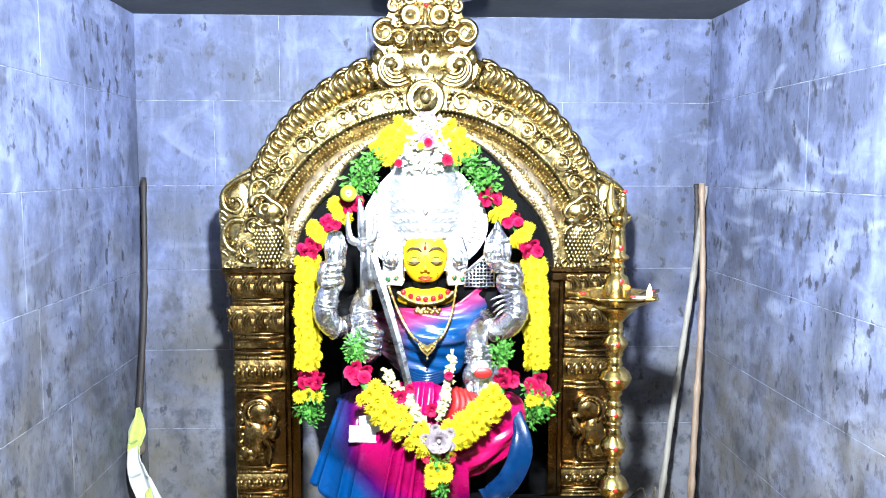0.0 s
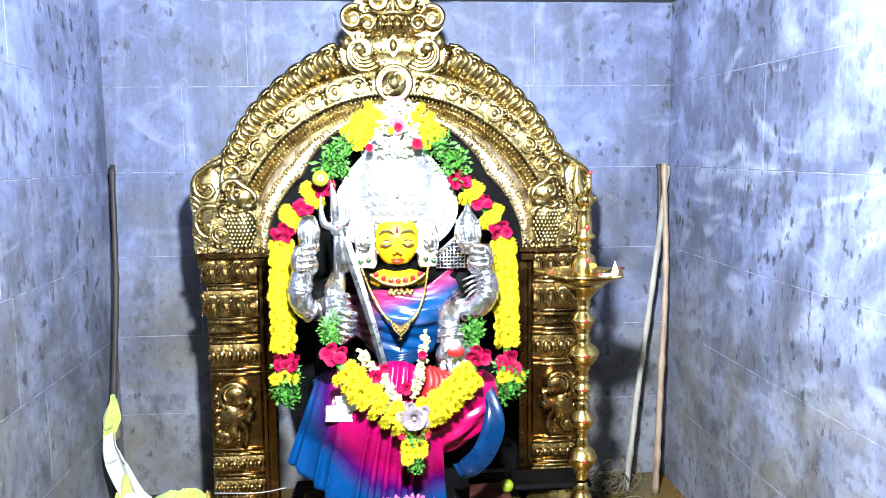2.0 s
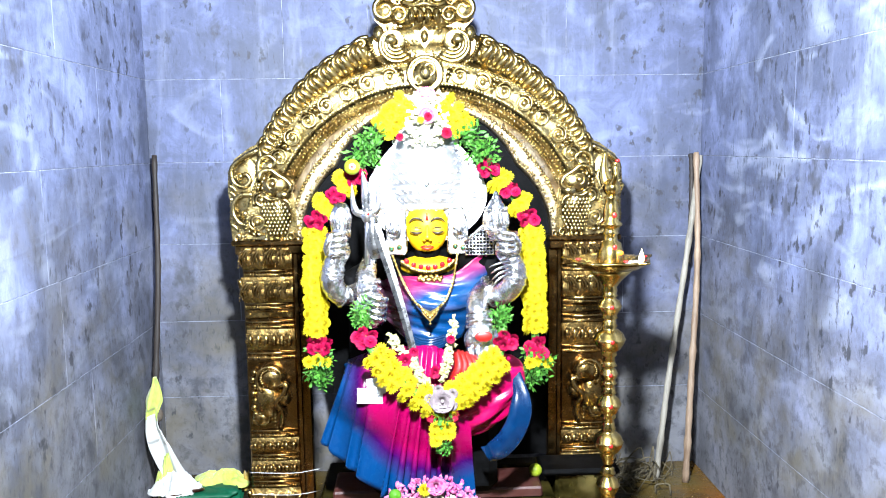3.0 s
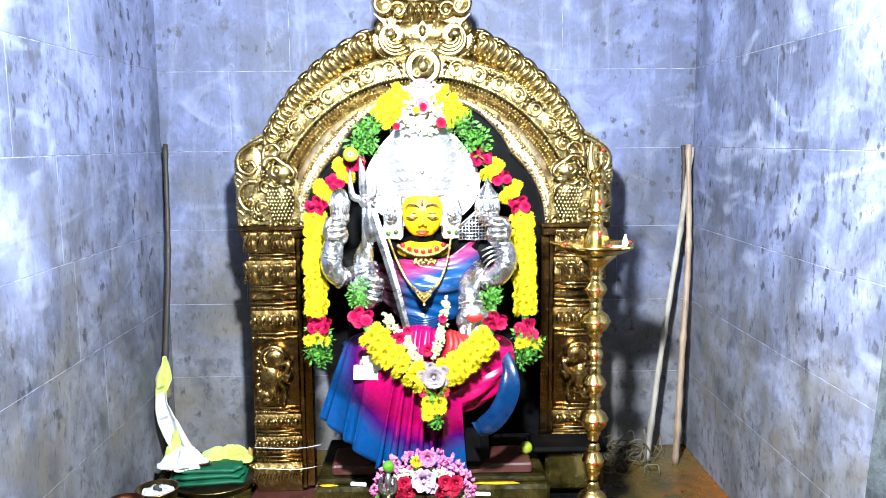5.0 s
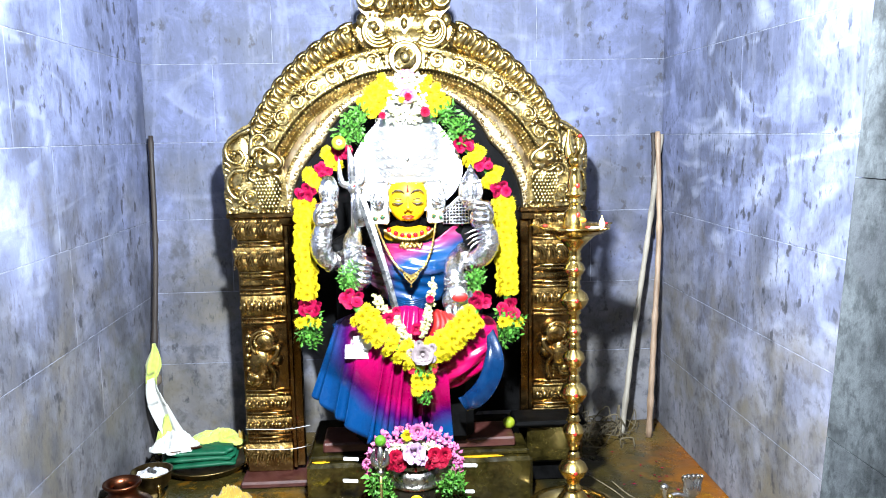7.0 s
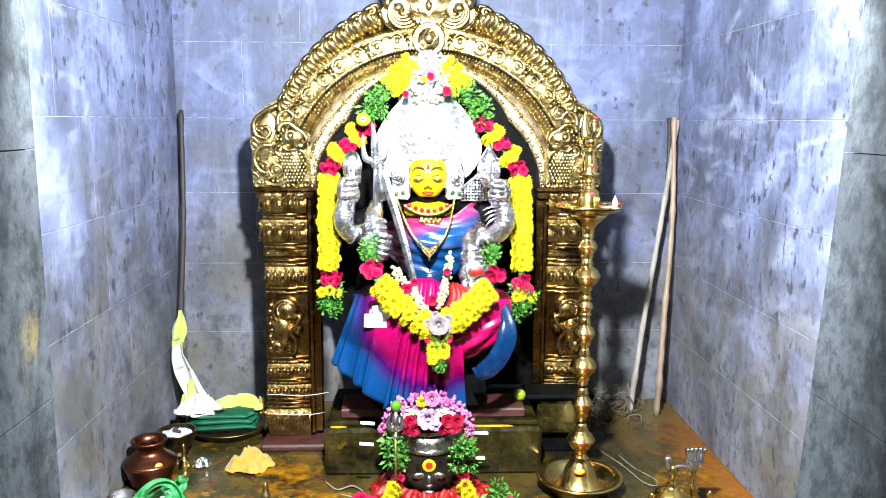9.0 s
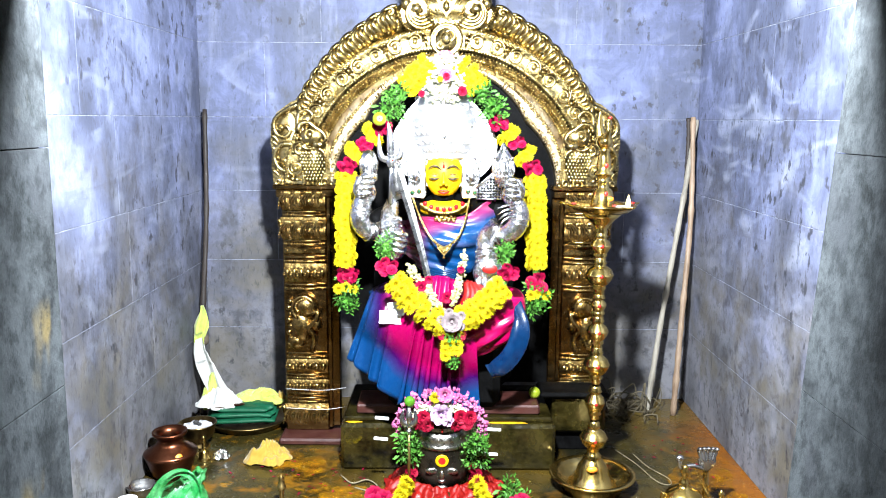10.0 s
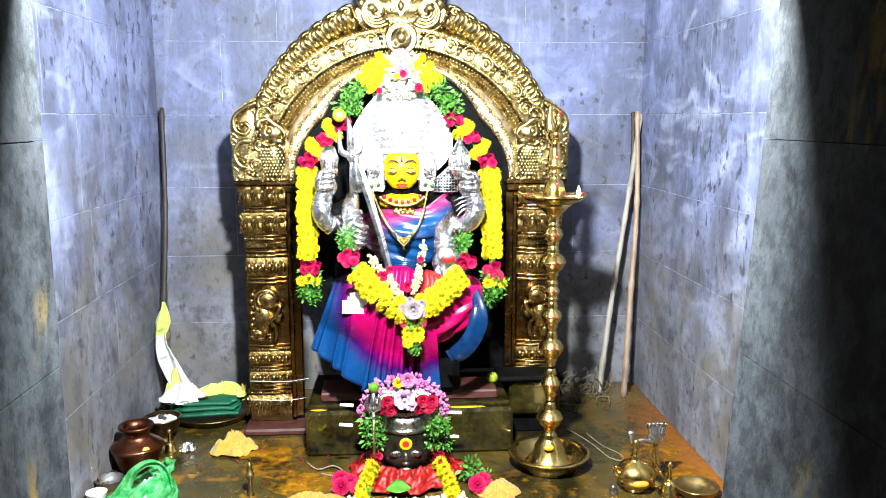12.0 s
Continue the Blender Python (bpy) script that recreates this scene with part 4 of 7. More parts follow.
def idol():
    """One plain mesh: seat, torso, painted head, silver-clad arms."""
    m = M()
    m.box((-0.17, 2.20, 0.236), (0.24, 2.50, 0.62), 0.03)
    m.box((-0.24, 2.40, 0.236), (0.30, 2.52, 0.95), 0.05)
    m.ball((0.04, 2.33, 0.86), (0.145, 0.10, 0.165), 20, 14)
    m.ball((-0.10, 2.30, 0.97), (0.06, 0.06, 0.07), 12, 8)
    m.ball((0.175, 2.28, 0.985), (0.055, 0.06, 0.06), 12, 8)
    m.ball((0.22, 2.28, 0.96), (0.05, 0.05, 0.06), 12, 8)
    m.tube(curve([(-0.12, 2.27, 0.97), (-0.19, 2.24, 0.94), (-0.225, 2.2, 0.92)], 8), 0.035, 10)
    # neck and head, painted yellow
    m.ball((0.028, 2.280, 0.966), (0.090, 0.056, 0.034), 18, 12, 2)
    m.tube([(0.027, 2.29, 0.98), (0.027, 2.285, 1.05)], 0.04, 14, 0)
    m.sheet(lambda u, v: head_point(u, v), 40, 28, 2)
    # nose, lips, lids and brows
    m.tube(curve([(0.027, 2.214, 1.100), (0.027, 2.206, 1.078), (0.027, 2.200, 1.058)], 9), [0.004, 0.005, 0.0055, 0.006, 0.0068, 0.0078, 0.0088, 0.0095, 0.008], 10, 2)
    for s in (-1, 1):
        m.ball((0.027 + s * 0.0095, 2.206, 1.0565), (0.006, 0.007, 0.0055), 8, 6, 2)
        x = 0.027 + s * 0.032
        m.ball((x, 2.219, 1.083), (0.021, 0.008, 0.0125), 14, 8, 2)
        m.tube(curve([(x - s * 0.023, 2.2165, 1.108), (x - s * 0.008, 2.2085, 1.121), (x + s * 0.010, 2.211, 1.121), (x + s * 0.026, 2.224, 1.106)], 12), [0.0014, 0.0024, 0.0031, 0.0034, 0.0034, 0.0034, 0.0032, 0.0030, 0.0026, 0.0022, 0.0016, 0.0008], 6, 4)
        m.tube(curve([(x - s * 0.020, 2.2165, 1.081), (x, 2.2085, 1.0765), (x + s * 0.021, 2.2185, 1.082)], 10), [0.0010, 0.0020, 0.0030, 0.0036, 0.0038, 0.0038, 0.0036, 0.0030, 0.0020, 0.0010], 6, 4)
        m.tube(curve([(x - s * 0.018, 2.2165, 1.088), (x, 2.2085, 1.0945), (x + s * 0.019, 2.219, 1.088)], 8), 0.0015, 5, 4)
        m.tube(curve([(0.027, 2.2095, 1.0345), (0.027 + s * 0.008, 2.2090, 1.0368), (0.027 + s * 0.021, 2.2180, 1.0330)], 7), [0.0026, 0.0029, 0.0029, 0.0027, 0.0023, 0.0017, 0.0008], 6, 3)
    m.tube(curve([(0.006, 2.2185, 1.0315), (0.027, 2.2105, 1.0275), (0.048, 2.2185, 1.0315)], 9), [0.0010, 0.0024, 0.0034, 0.0039, 0.0040, 0.0039, 0.0034, 0.0024, 0.0010], 7, 3)
    m.tube([(0.027, 2.2125, 1.116), (0.027, 2.2135, 1.140)], [0.0046, 0.0016], 6, 3)
    m.ball((0.063, 2.219, 1.045), 0.0022, 6, 5, 4)
    # raised arms: forearm with bands, closed hand, what it holds
    for path, r, fist, grip in (
        ([(-0.15, 2.23, 0.925), (-0.225, 2.17, 0.895), (-0.258, 2.15, 0.935), (-0.255, 2.145, 0.985), (-0.242, 2.14, 1.03)], [0.026, 0.033, 0.036, 0.034, 0.030], (-0.238, 2.115, 1.035), 1),
        ([(0.19, 2.25, 0.925), (0.222, 2.18, 0.885), (0.268, 2.15, 0.905), (0.290, 2.14, 0.955), (0.276, 2.14, 1.01)], [0.027, 0.032, 0.036, 0.034, 0.029], (0.262, 2.112, 1.030), -1),
    ):
        pts = curve(path, 28)
        rr = [lerp(r[min(int(i * 4 / 27), 3)], r[min(int(i * 4 / 27) + 1, 4)], i * 4 / 27 - min(int(i * 4 / 27), 3)) for i in range(28)]
        m.tube(pts, rr, 16, 1)
        for k in (6, 8, 18, 20):
            ring_round(m, pts[k], pts[k] - pts[k - 1], rr[k] + 0.001, 0.0034, 1, 18 if k in (7, 19) else 0)
        f = Vector(fist)
        m.ball(f + Vector((0, 0.022, 0)), (0.036, 0.026, 0.040), 14, 10, 1)
        fingers(m, f + Vector((0, 0, 0.026)), (0, 0, 1), (grip, 0, 0.15), 4, 0.018, 0.062, 0.0095)
        m.tube(curve([f + Vector((-0.026 * grip, 0.0, -0.012)), f + Vector((-0.030 * grip, -0.016, 0.022)), f + Vector((-0.012 * grip, -0.022, 0.058))], 8), [0.010, 0.0115, 0.012, 0.0115, 0.011, 0.010, 0.009, 0.006], 8, 1)
    # upright fluted shaft over the raised hand that stands beside the trident
    m.lathe([(0.0, 0.075), (0.014, 0.072), (0.026, 0.055), (0.030, 0.03), (0.024, 0.0), (0.030, -0.01), (0.030, -0.03), (0.0, -0.03)], 18, 1, pose(-0.228, 2.135, 1.105))
    for k in range(9):
        a = math.pi + math.pi * k / 8
        m.tube([(-0.228 + 0.026 * math.cos(a), 2.135 + 0.026 * math.sin(a), 1.100), (-0.228 + 0.031 * math.cos(a), 2.135 + 0.031 * math.sin(a), 1.135), (-0.228 + 0.016 * math.cos(a), 2.135 + 0.016 * math.sin(a), 1.176)], [0.003, 0.0036, 0.002], 5, 1)
    # lowered hand that grasps the sword
    m.tube(curve([(-0.15, 2.2, 1.0), (-0.158, 2.14, 0.95), (-0.148, 2.11, 0.905)], 8), [0.022, 0.026, 0.030, 0.032, 0.033, 0.033, 0.032, 0.030], 12, 1)
    m.ball((-0.140, 2.118, 0.862), (0.045, 0.034, 0.062), 18, 12, 1)
    fingers(m, (-0.128, 2.092, 0.872), (0.15, 0, 1), (1, 0, -0.3), 4, 0.020, 0.060, 0.0105)
    for z in (0.905, 0.925, 0.945):
        ring_round(m, Vector((-0.150, 2.122, z)), Vector((0.1, -0.3, -1)), 0.033, 0.0034, 1, 16)
    m.tube(curve([(-0.172, 2.090, 0.905), (-0.182, 2.080, 0.865), (-0.165, 2.086, 0.818)], 9), [0.008, 0.010, 0.011, 0.012, 0.012, 0.011, 0.010, 0.008, 0.005], 8, 1)
    # open blessing hand with a red palm
    m.tube(curve([(0.190, 2.22, 0.895), (0.172, 2.14, 0.865), (0.178, 2.10, 0.81)], 10), 0.034, 14, 1)
    for z in (0.845, 0.828, 0.812):
        ring_round(m, Vector((0.176, 2.112, z)), Vector((0.05, -0.3, -1)), 0.037, 0.0038, 1, 18)
    m.ball((0.183, 2.085, 0.768), (0.055, 0.026, 0.055), 18, 12, 1)
    for k in range(4):
        x = 0.146 + 0.024 * k
        m.tube(curve([(x, 2.070, 0.752), (x + 0.001, 2.058, 0.728), (x, 2.064, 0.700)], 7), [0.011, 0.012, 0.0115, 0.0115, 0.011, 0.0105, 0.007], 8, 1)
        m.tube([(x - 0.011, 2.056, 0.722), (x + 0.011, 2.056, 0.722)], 0.0022, 5, 1)
    m.ball((0.185, 2.060, 0.785), (0.026, 0.006, 0.016), 16, 8, 3)
    # fluted bud in the other raised hand
    m.lathe([(0.0, 0.084), (0.006, 0.078), (0.012, 0.060), (0.026, 0.040), (0.034, 0.012), (0.036, -0.012), (0.028, -0.042), (0.018, -0.056), (0.020, -0.064), (0.0, -0.066)], 24, 1, pose(0.229, 2.118, 1.125))
    for k in range(11):
        a = math.pi + math.pi * k / 10
        q = lambda r, z: (0.229 + r * math.cos(a), 2.118 + r * math.sin(a), 1.125 + z)
        m.tube([q(0.020, -0.054), q(0.037, -0.012), q(0.035, 0.012), q(0.012, 0.060)], [0.0022, 0.0034, 0.0034, 0.0016], 5, 1)
    for z, r in ((0.024, 0.0325), (-0.030, 0.033)):
        ring_round(m, Vector((0.229, 2.118, 1.125 + z)), Vector((0, 0, 1)), r, 0.0036, 1, 18)
    # pierced plate beside the head: dark ground with a grid of silver bars
    m.prism([(0.142, 1.006), (0.228, 1.012), (0.232, 1.085), (0.215, 1.105), (0.142, 1.045)][::-1], 2.204, 2.212)
    for i in range(9):
        x = 0.144 + 0.0105 * i
        m.tube([(x, 2.201, 1.007), (x, 2.201, min(1.045 + 0.82 * (x - 0.142), 1.104))], 0.0026, 5, 1)
    for j in range(9):
        z = 1.009 + 0.0105 * j
        m.tube([(max(0.142, 0.142 + (z - 1.045) / 0.82), 2.2005, z), (0.231, 2.2005, z)], 0.0026, 5, 1)
    m.tube([(0.140, 2.200, 1.045), (0.218, 2.198, 1.112)], 0.0055, 6, 1)
    for k in range(4):
        m.tube(curve([(0.268, 2.10, 1.0 - 0.012 * k), (0.236, 2.085, 0.998 - 0.015 * k), (0.206 + 0.004 * k, 2.09, 0.985 - 0.018 * k)], 7), [0.004, 0.0042, 0.0042, 0.004, 0.0035, 0.003, 0.0015], 6, 1)
    ob = part("idol", m, [GRANITE, SILVER_EMB, YELLOW_FACE, RED_PAINT, INK])
    return tagged(ob, "seated black stone idol with yellow-painted head and silver-clad arms", "idol")


def head_point(u, v):
    a, b = 2 * math.pi * u, math.pi * v
    z = math.cos(b)
    w = math.sin(b) ** 0.82 * (1.0 - 0.10 * max(0, -z) ** 1.5)
    return (0.027 + 0.069 * w * math.cos(a), 2.275 - 0.062 * w * math.sin(a), 1.090 + 0.082 * z)


idol()
# Black slab closes the opening; its right side runs down to blacken that gap.
back_slab = [(ACX + 0.452 * math.cos(a), 1.02 + 0.468 * math.sin(a)) for a in [math.pi * i / 36 for i in range(37)]] + [(-0.415, 0.66), (-0.33, 0.60), (-0.26, 0.22), (0.475, 0.22), (0.482, 0.62)]
tagged(part("back_slab", M().prism(back_slab[::-1], 2.574, 2.59), GRANITE), "black flat slab closing the opening behind the idol", "stone slab")


CROWN_SILVER = brass("whitened_silver", (0.5046, 0.5046, 0.519), (0.6487, 0.6487, 0.6487), 0.27, 18, relief=0.4)
CROWN_SILVER.node_tree.nodes["Principled BSDF"].inputs["Metallic"].default_value = 0.86

EMERALD = plain("green_glass", (0.004, 0.05, 0.02), (0.008, 0.08, 0.03), 30, 0.12)


def crown():
    c = thing("crown", "tall white silver crown embossed with tiers of scrolls", "crown")
    rim = [(1.143, 0.078), (1.148, 0.088), (1.165, 0.092), (1.172, 0.097), (1.20, 0.110), (1.24, 0.120), (1.28, 0.120), (1.32, 0.110), (1.355, 0.095), (1.385, 0.080), (1.415, 0.062), (1.44, 0.044), (1.462, 0.024), (1.47, 0.0)]

    def width(z):
        for (z0, r0), (z1, r1) in zip(rim, rim[1:]):
            if z <= z1:
                return lerp(r0, r1, (z - z0) / (z1 - z0))
        return 0.0
    prof = []
    for i in range(80):
        z = lerp(1.143, 1.47, i / 79)
        prof.append((max(0.0, width(z) + 0.0026 * math.sin((z - 1.143) * 215) * (width(z) > 0.02)), z))
    part("dome", M().lathe(prof, 56, m=Matrix.Translation((0.028, 2.285, 0)) @ Matrix.Diagonal((1, 0.62, 1, 1))), CROWN_SILVER, c)
    m, rnd = M(), random.Random(3)
    for z in (1.152, 1.178, 1.205, 1.235, 1.265, 1.295, 1.325, 1.355, 1.385, 1.415):
        r = width(z)
        n = max(6, int(r * 130))
        for i in range(n):
            a = math.pi + math.pi * (i + 0.5) / n
            size = 0.0095 + 0.003 * math.sin(i * 2.0 + z * 90)
            x, y = 0.028 + r * math.cos(a), 2.285 + 0.62 * r * math.sin(a)
            m.tube(spiral(x, z, size, size * 0.25, i * 0.9, 1.3 if i % 2 else -1.3, y - 0.0002, 14), 0.0014, 5)
    tagged(part("embossing", m, CROWN_SILVER, c, "raised silver scrolls"), kind="stuff")
    out = [(0.028 + 0.188 * math.cos(a) * (1 - 0.30 * max(0, math.sin(a)) ** 1.5), 1.19 + (0.205 if math.sin(a) > 0 else 0.15) * math.sin(a)) for a in [2 * math.pi * i / 48 for i in range(48)]]
    part("halo", M().prism(out, 2.262, 2.272), CROWN_SILVER, c, "flat silver halo plate")
    m = M()
    for i in range(36):
        a = -0.75 + (math.pi + 1.5) * i / 35
        x, z = 0.172 * math.cos(a) * (1 - 0.30 * max(0, math.sin(a)) ** 1.5), (0.188 if math.sin(a) > 0 else 0.135) * math.sin(a)
        m.ball((0.028 + x, 2.260, 1.19 + z), (0.0045, 0.003, 0.0045), 7, 5)
        m.tube([(0.028 + 0.66 * x, 2.260, 1.19 + 0.66 * z), (0.028 + 0.9 * x, 2.259, 1.19 + 0.9 * z)], [0.001, 0.0028], 6)
    tagged(part("ray_border", m, CROWN_SILVER, c), kind="stuff")
    part("teardrop", M().ball((0.028, 2.209, 1.225), (0.007, 0.005, 0.011), 10, 8), SILVER, c)
    for s in (-1, 1):
        e = 0.027 + s * 0.100
        plate = [(e - s * 0.034, 1.150), (e - s * 0.036, 1.020), (e - s * 0.030, 1.010), (e + s * 0.030, 1.012), (e + s * 0.036, 1.024), (e + s * 0.022, 1.060), (e + s * 0.026, 1.100), (e + s * 0.010, 1.150)]
        ear = part("ear_ornament", M().prism(plate[::-s], 2.232, 2.246), CROWN_SILVER, c, "silver ear ornament")
        m = M().lathe([(0.0, 0.012), (0.010, 0.010), (0.014, 0.003), (0.022, 0.008), (0.026, 0.0)], 22, m=pose(e, 2.231, 1.082, 90) @ Matrix.Diagonal((0.85, 1.25, 1, 1)))
        m.tube([(x, 2.231, z) for x, z in plate + plate[:1]], 0.0032, 6, caps=False)
        for k in range(9):
            a = 2 * math.pi * k / 9
            m.ball((e + 0.020 * math.cos(a), 2.229, 1.082 + 0.031 * math.sin(a)), 0.0040, 6, 5)
        part("filigree", m, SILVER_EMB, ear)
        for dx, z, r, mt in ((-0.014, 1.032, 0.009, BRASS), (0.010, 1.028, 0.009, BRASS), (0.010, 1.028, 0.0055, EMERALD), (-0.014, 1.032, 0.005, EMERALD)):
            part("stud", M().ball((e + s * dx, 2.226 if r > 0.006 else 2.218, z), (r, 0.006, r), 10, 6), mt, ear)
    return c


crown()


def sari():
    s = thing("sari", "magenta and blue shot silk sari pleated over the idol's lap", "sari")
    # bodice and shoulder drape
    def torso(u, v):
        a = math.pi * (1.06 + 0.88 * u) if u < 2 else 0
        rise = min(1, max(0, (u - 0.55) / 0.32))
        z = lerp(0.742, 0.950 + 0.063 * rise * rise * (3 - 2 * rise), v)
        half = 0.088 + 0.095 * math.sin(min(1, v * 1.25) * math.pi / 2) + 0.012 * math.sin(u * 9 + v * 5) * (1 - v)
        cut = 0.030 * max(0, 1 - u * 3.5) * v
        y = 2.295 + (0.100 + 0.045 * math.exp(-((v - 0.62) / 0.22) ** 2)) * math.sin(a)
        y += 0.0035 * math.sin((v * 1.0 + u * 0.55) * 34)
        return (0.040 + half * math.cos(a) + 0.008 * v, y, z - cut - 0.006 * math.sin(u * math.pi))
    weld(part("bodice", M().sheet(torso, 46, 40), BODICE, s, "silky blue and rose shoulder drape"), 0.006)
    m = M()
    for k in range(5):
        m.tube(curve([(-0.045, 2.22, 0.765 - 0.006 * k), (0.02, 2.165 - 0.003 * k, 0.752 - 0.007 * k), (0.10, 2.185, 0.765 - 0.006 * k)], 12), 0.006, 6)
    part("waist_fold", m, SILK_BLUE, s, "rolled blue waist fold")
    top = curve([(-0.222, 2.19, 0.690), (-0.14, 2.12, 0.735), (-0.03, 2.09, 0.755), (0.06, 2.09, 0.745), (0.135, 2.12, 0.64)], 80)
    hem = curve([(-0.312, 2.15, 0.452), (-0.21, 2.08, 0.385), (-0.108, 2.045, 0.322), (0.02, 2.05, 0.300), (0.152, 2.08, 0.283)], 80)

    def skirt(u, v):
        i = min(78, int(u * 79))
        f = u * 79 - i
        a, b = top[i].lerp(top[i + 1], f), hem[i].lerp(hem[i + 1], f)
        p = a.lerp(b, v)
        bulge = 0.060 * math.sin(math.pi * min(1, v * 1.5)) * (1 - 0.5 * v)
        q = u + 0.05 * math.sin(u * 9.0) + 0.02 * math.sin(u * 23)
        q += 0.03 * noise.noise(Vector((u * 6, 0.3 * v, 5)))
        fold = 0.5 + 0.5 * math.sin(q * 2 * math.pi * 10)
        fine = 0.5 + 0.5 * math.sin(q * 2 * math.pi * 21 + 1)
        mid = math.exp(-((u - 0.62) / 0.28) ** 2)
        amp = (0.006 + 0.036 * v ** 1.3) * (0.32 + 0.95 * mid)
        wave = 0.012 * noise.noise(Vector((u * 4, v * 3, 2.0)))
        return (p.x + amp * 0.4 * math.cos(q * 2 * math.pi * 10), p.y - bulge - amp * fold ** 0.7 - 0.0012 * mid * fine * v + wave, p.z + 0.006 * math.sin(q * 2 * math.pi * 10) * v)
    weld(part("pleated_skirt", M().sheet(skirt, 158, 26), SILK, s, "fanned pleats turning from magenta to blue"), 0.004)
    # folded leg under cloth

    def knee(u, v):
        a, b = 2 * math.pi * u, math.pi * v
        x = 0.175 + 0.140 * math.cos(b)
        r = math.sin(b) ** 0.8
        ridge = (0.008 * math.sin(a * 9 + 6 * math.cos(b)) + 0.004 * math.sin(a * 17 + 3)) * r
        return (x, 2.13 + (0.095 * r + ridge) * math.cos(a), 0.588 + 0.050 * math.cos(b) + (0.108 * r + ridge) * math.sin(a))
    part("draped_knee", M().sheet(knee, 60, 24), SILK_PINK, s, "magenta silk drawn over the folded knee")
    band = curve([(0.278, 2.09, 0.672), (0.292, 2.045, 0.61), (0.284, 2.03, 0.545), (0.255, 2.025, 0.488), (0.215, 2.03, 0.448), (0.188, 2.05, 0.430)], 40)

    def border(u, v):
        i = min(39, round(u * 39))
        p, d = band[i], (band[min(i + 1, 39)] - band[max(i - 1, 0)]).normalized()
        side = Vector((d.z, 0, -d.x))
        w = 0.020 + 0.014 * min(1, u * 3)
        a = math.pi * 2 * v
        return p + side * w * math.cos(a) * -1 + Vector((0, -0.011 * math.sin(a) - 0.0025 * math.sin(3 * a + 4 * u), 0))
    part("border_fold", M().sheet(border, 39, 24), SILK_BLUE, s, "shiny blue border fold")
    m = M()
    for k in range(4):
        m.tube(curve([(0.105 + 0.012 * k, 2.06, 0.745 - 0.004 * k), (0.112 + 0.016 * k, 2.035, 0.70), (0.088 + 0.016 * k, 2.03, 0.66 - 0.005 * k)], 9), [0.010, 0.013, 0.015, 0.017, 0.018, 0.018, 0.017, 0.016, 0.012], 8)
    part("gathered_end", m, CLOTH_R, s, "gathered glossy red end of cloth")
    weld(part("side_fold", M().sheet(lambda u, v: (-0.16 - 0.075 * v + 0.006 * math.sin(9 * u), 2.16 - 0.03 * math.sin(math.pi * u) + 0.02 * v, lerp(0.715, 0.60, u) - 0.035 * v), 14, 10), SILK_BLUE, s), 0.004)


sari()


def necklace(name, label, pts, r, n, pendant):
    t = thing(name, label, "necklace")
    part("chain", M().tube(pts, r * 0.6, 6), GOLD_PALE, t)
    m = M()
    for i in range(n):
        p = pts[round(i * (len(pts) - 1) / (n - 1))]
        m.ball((p.x, p.y - r * 0.4, p.z), (r, r * 0.7, r), 7, 5)
    tagged(part("beading", m, GOLD_PALE, t), kind="stuff")
    if pendant:
        p = pts[len(pts) // 2]
        out = [(p.x - 0.034, p.z + 0.030), (p.x - 0.020, p.z - 0.004), (p.x, p.z - 0.026), (p.x + 0.020, p.z - 0.004), (p.x + 0.034, p.z + 0.030), (p.x + 0.018, p.z + 0.014), (p.x, p.z + 0.006), (p.x - 0.018, p.z + 0.014)]
        pen = part("pendant", M().prism(out[::-1], p.y - 0.012, p.y - 0.004), GOLD_PALE, t, "pointed gold pendant")
        m = M()
        for i in range(9):
            q = (i - 4) / 4
            m.ball((p.x + 0.026 * q, p.y - 0.013, p.z - 0.012 + 0.030 * abs(q) ** 1.3), 0.0042, 6, 4)
        part("granule", m, BRASS, pen)
        part("drop", M().ball((p.x, p.y - 0.009, p.z - 0.032), 0.005, 8, 6), BRASS, pen)
    return t


necklace("long_necklace", "long gold chain with a pointed pendant over the sari", curve([(-0.080, 2.20, 1.008), (-0.052, 2.15, 0.945), (-0.020, 2.125, 0.888), (0.010, 2.118, 0.858), (0.030, 2.116, 0.848), (0.052, 2.118, 0.858), (0.080, 2.125, 0.888), (0.103, 2.15, 0.945), (0.118, 2.20, 1.012)], 41), 0.0050, 34, True)
choker = necklace("choker", "broad gold choker set with red stones", curve([(-0.052, 2.235, 0.985), (-0.015, 2.217, 0.964), (0.03, 2.210, 0.957), (0.075, 2.217, 0.964), (0.108, 2.235, 0.985)], 25), 0.007, 22, False)
for i in range(7):
    q = (i - 3) / 3
    part("stone", M().ball((0.028 + 0.066 * q, 2.203 + 0.018 * q * q, 0.971 + 0.018 * q * q), (0.0085, 0.005, 0.0085), 8, 6), STONE_RED, choker, "round red stone")
m = M()
for i in range(16):
    m.ball((0.0 + 0.0045 * i, 2.182, 0.940 + 0.006 * math.sin(i * 1.7)), 0.007, 6, 5)
part("gilt_tassel", m, BRASS, choker)


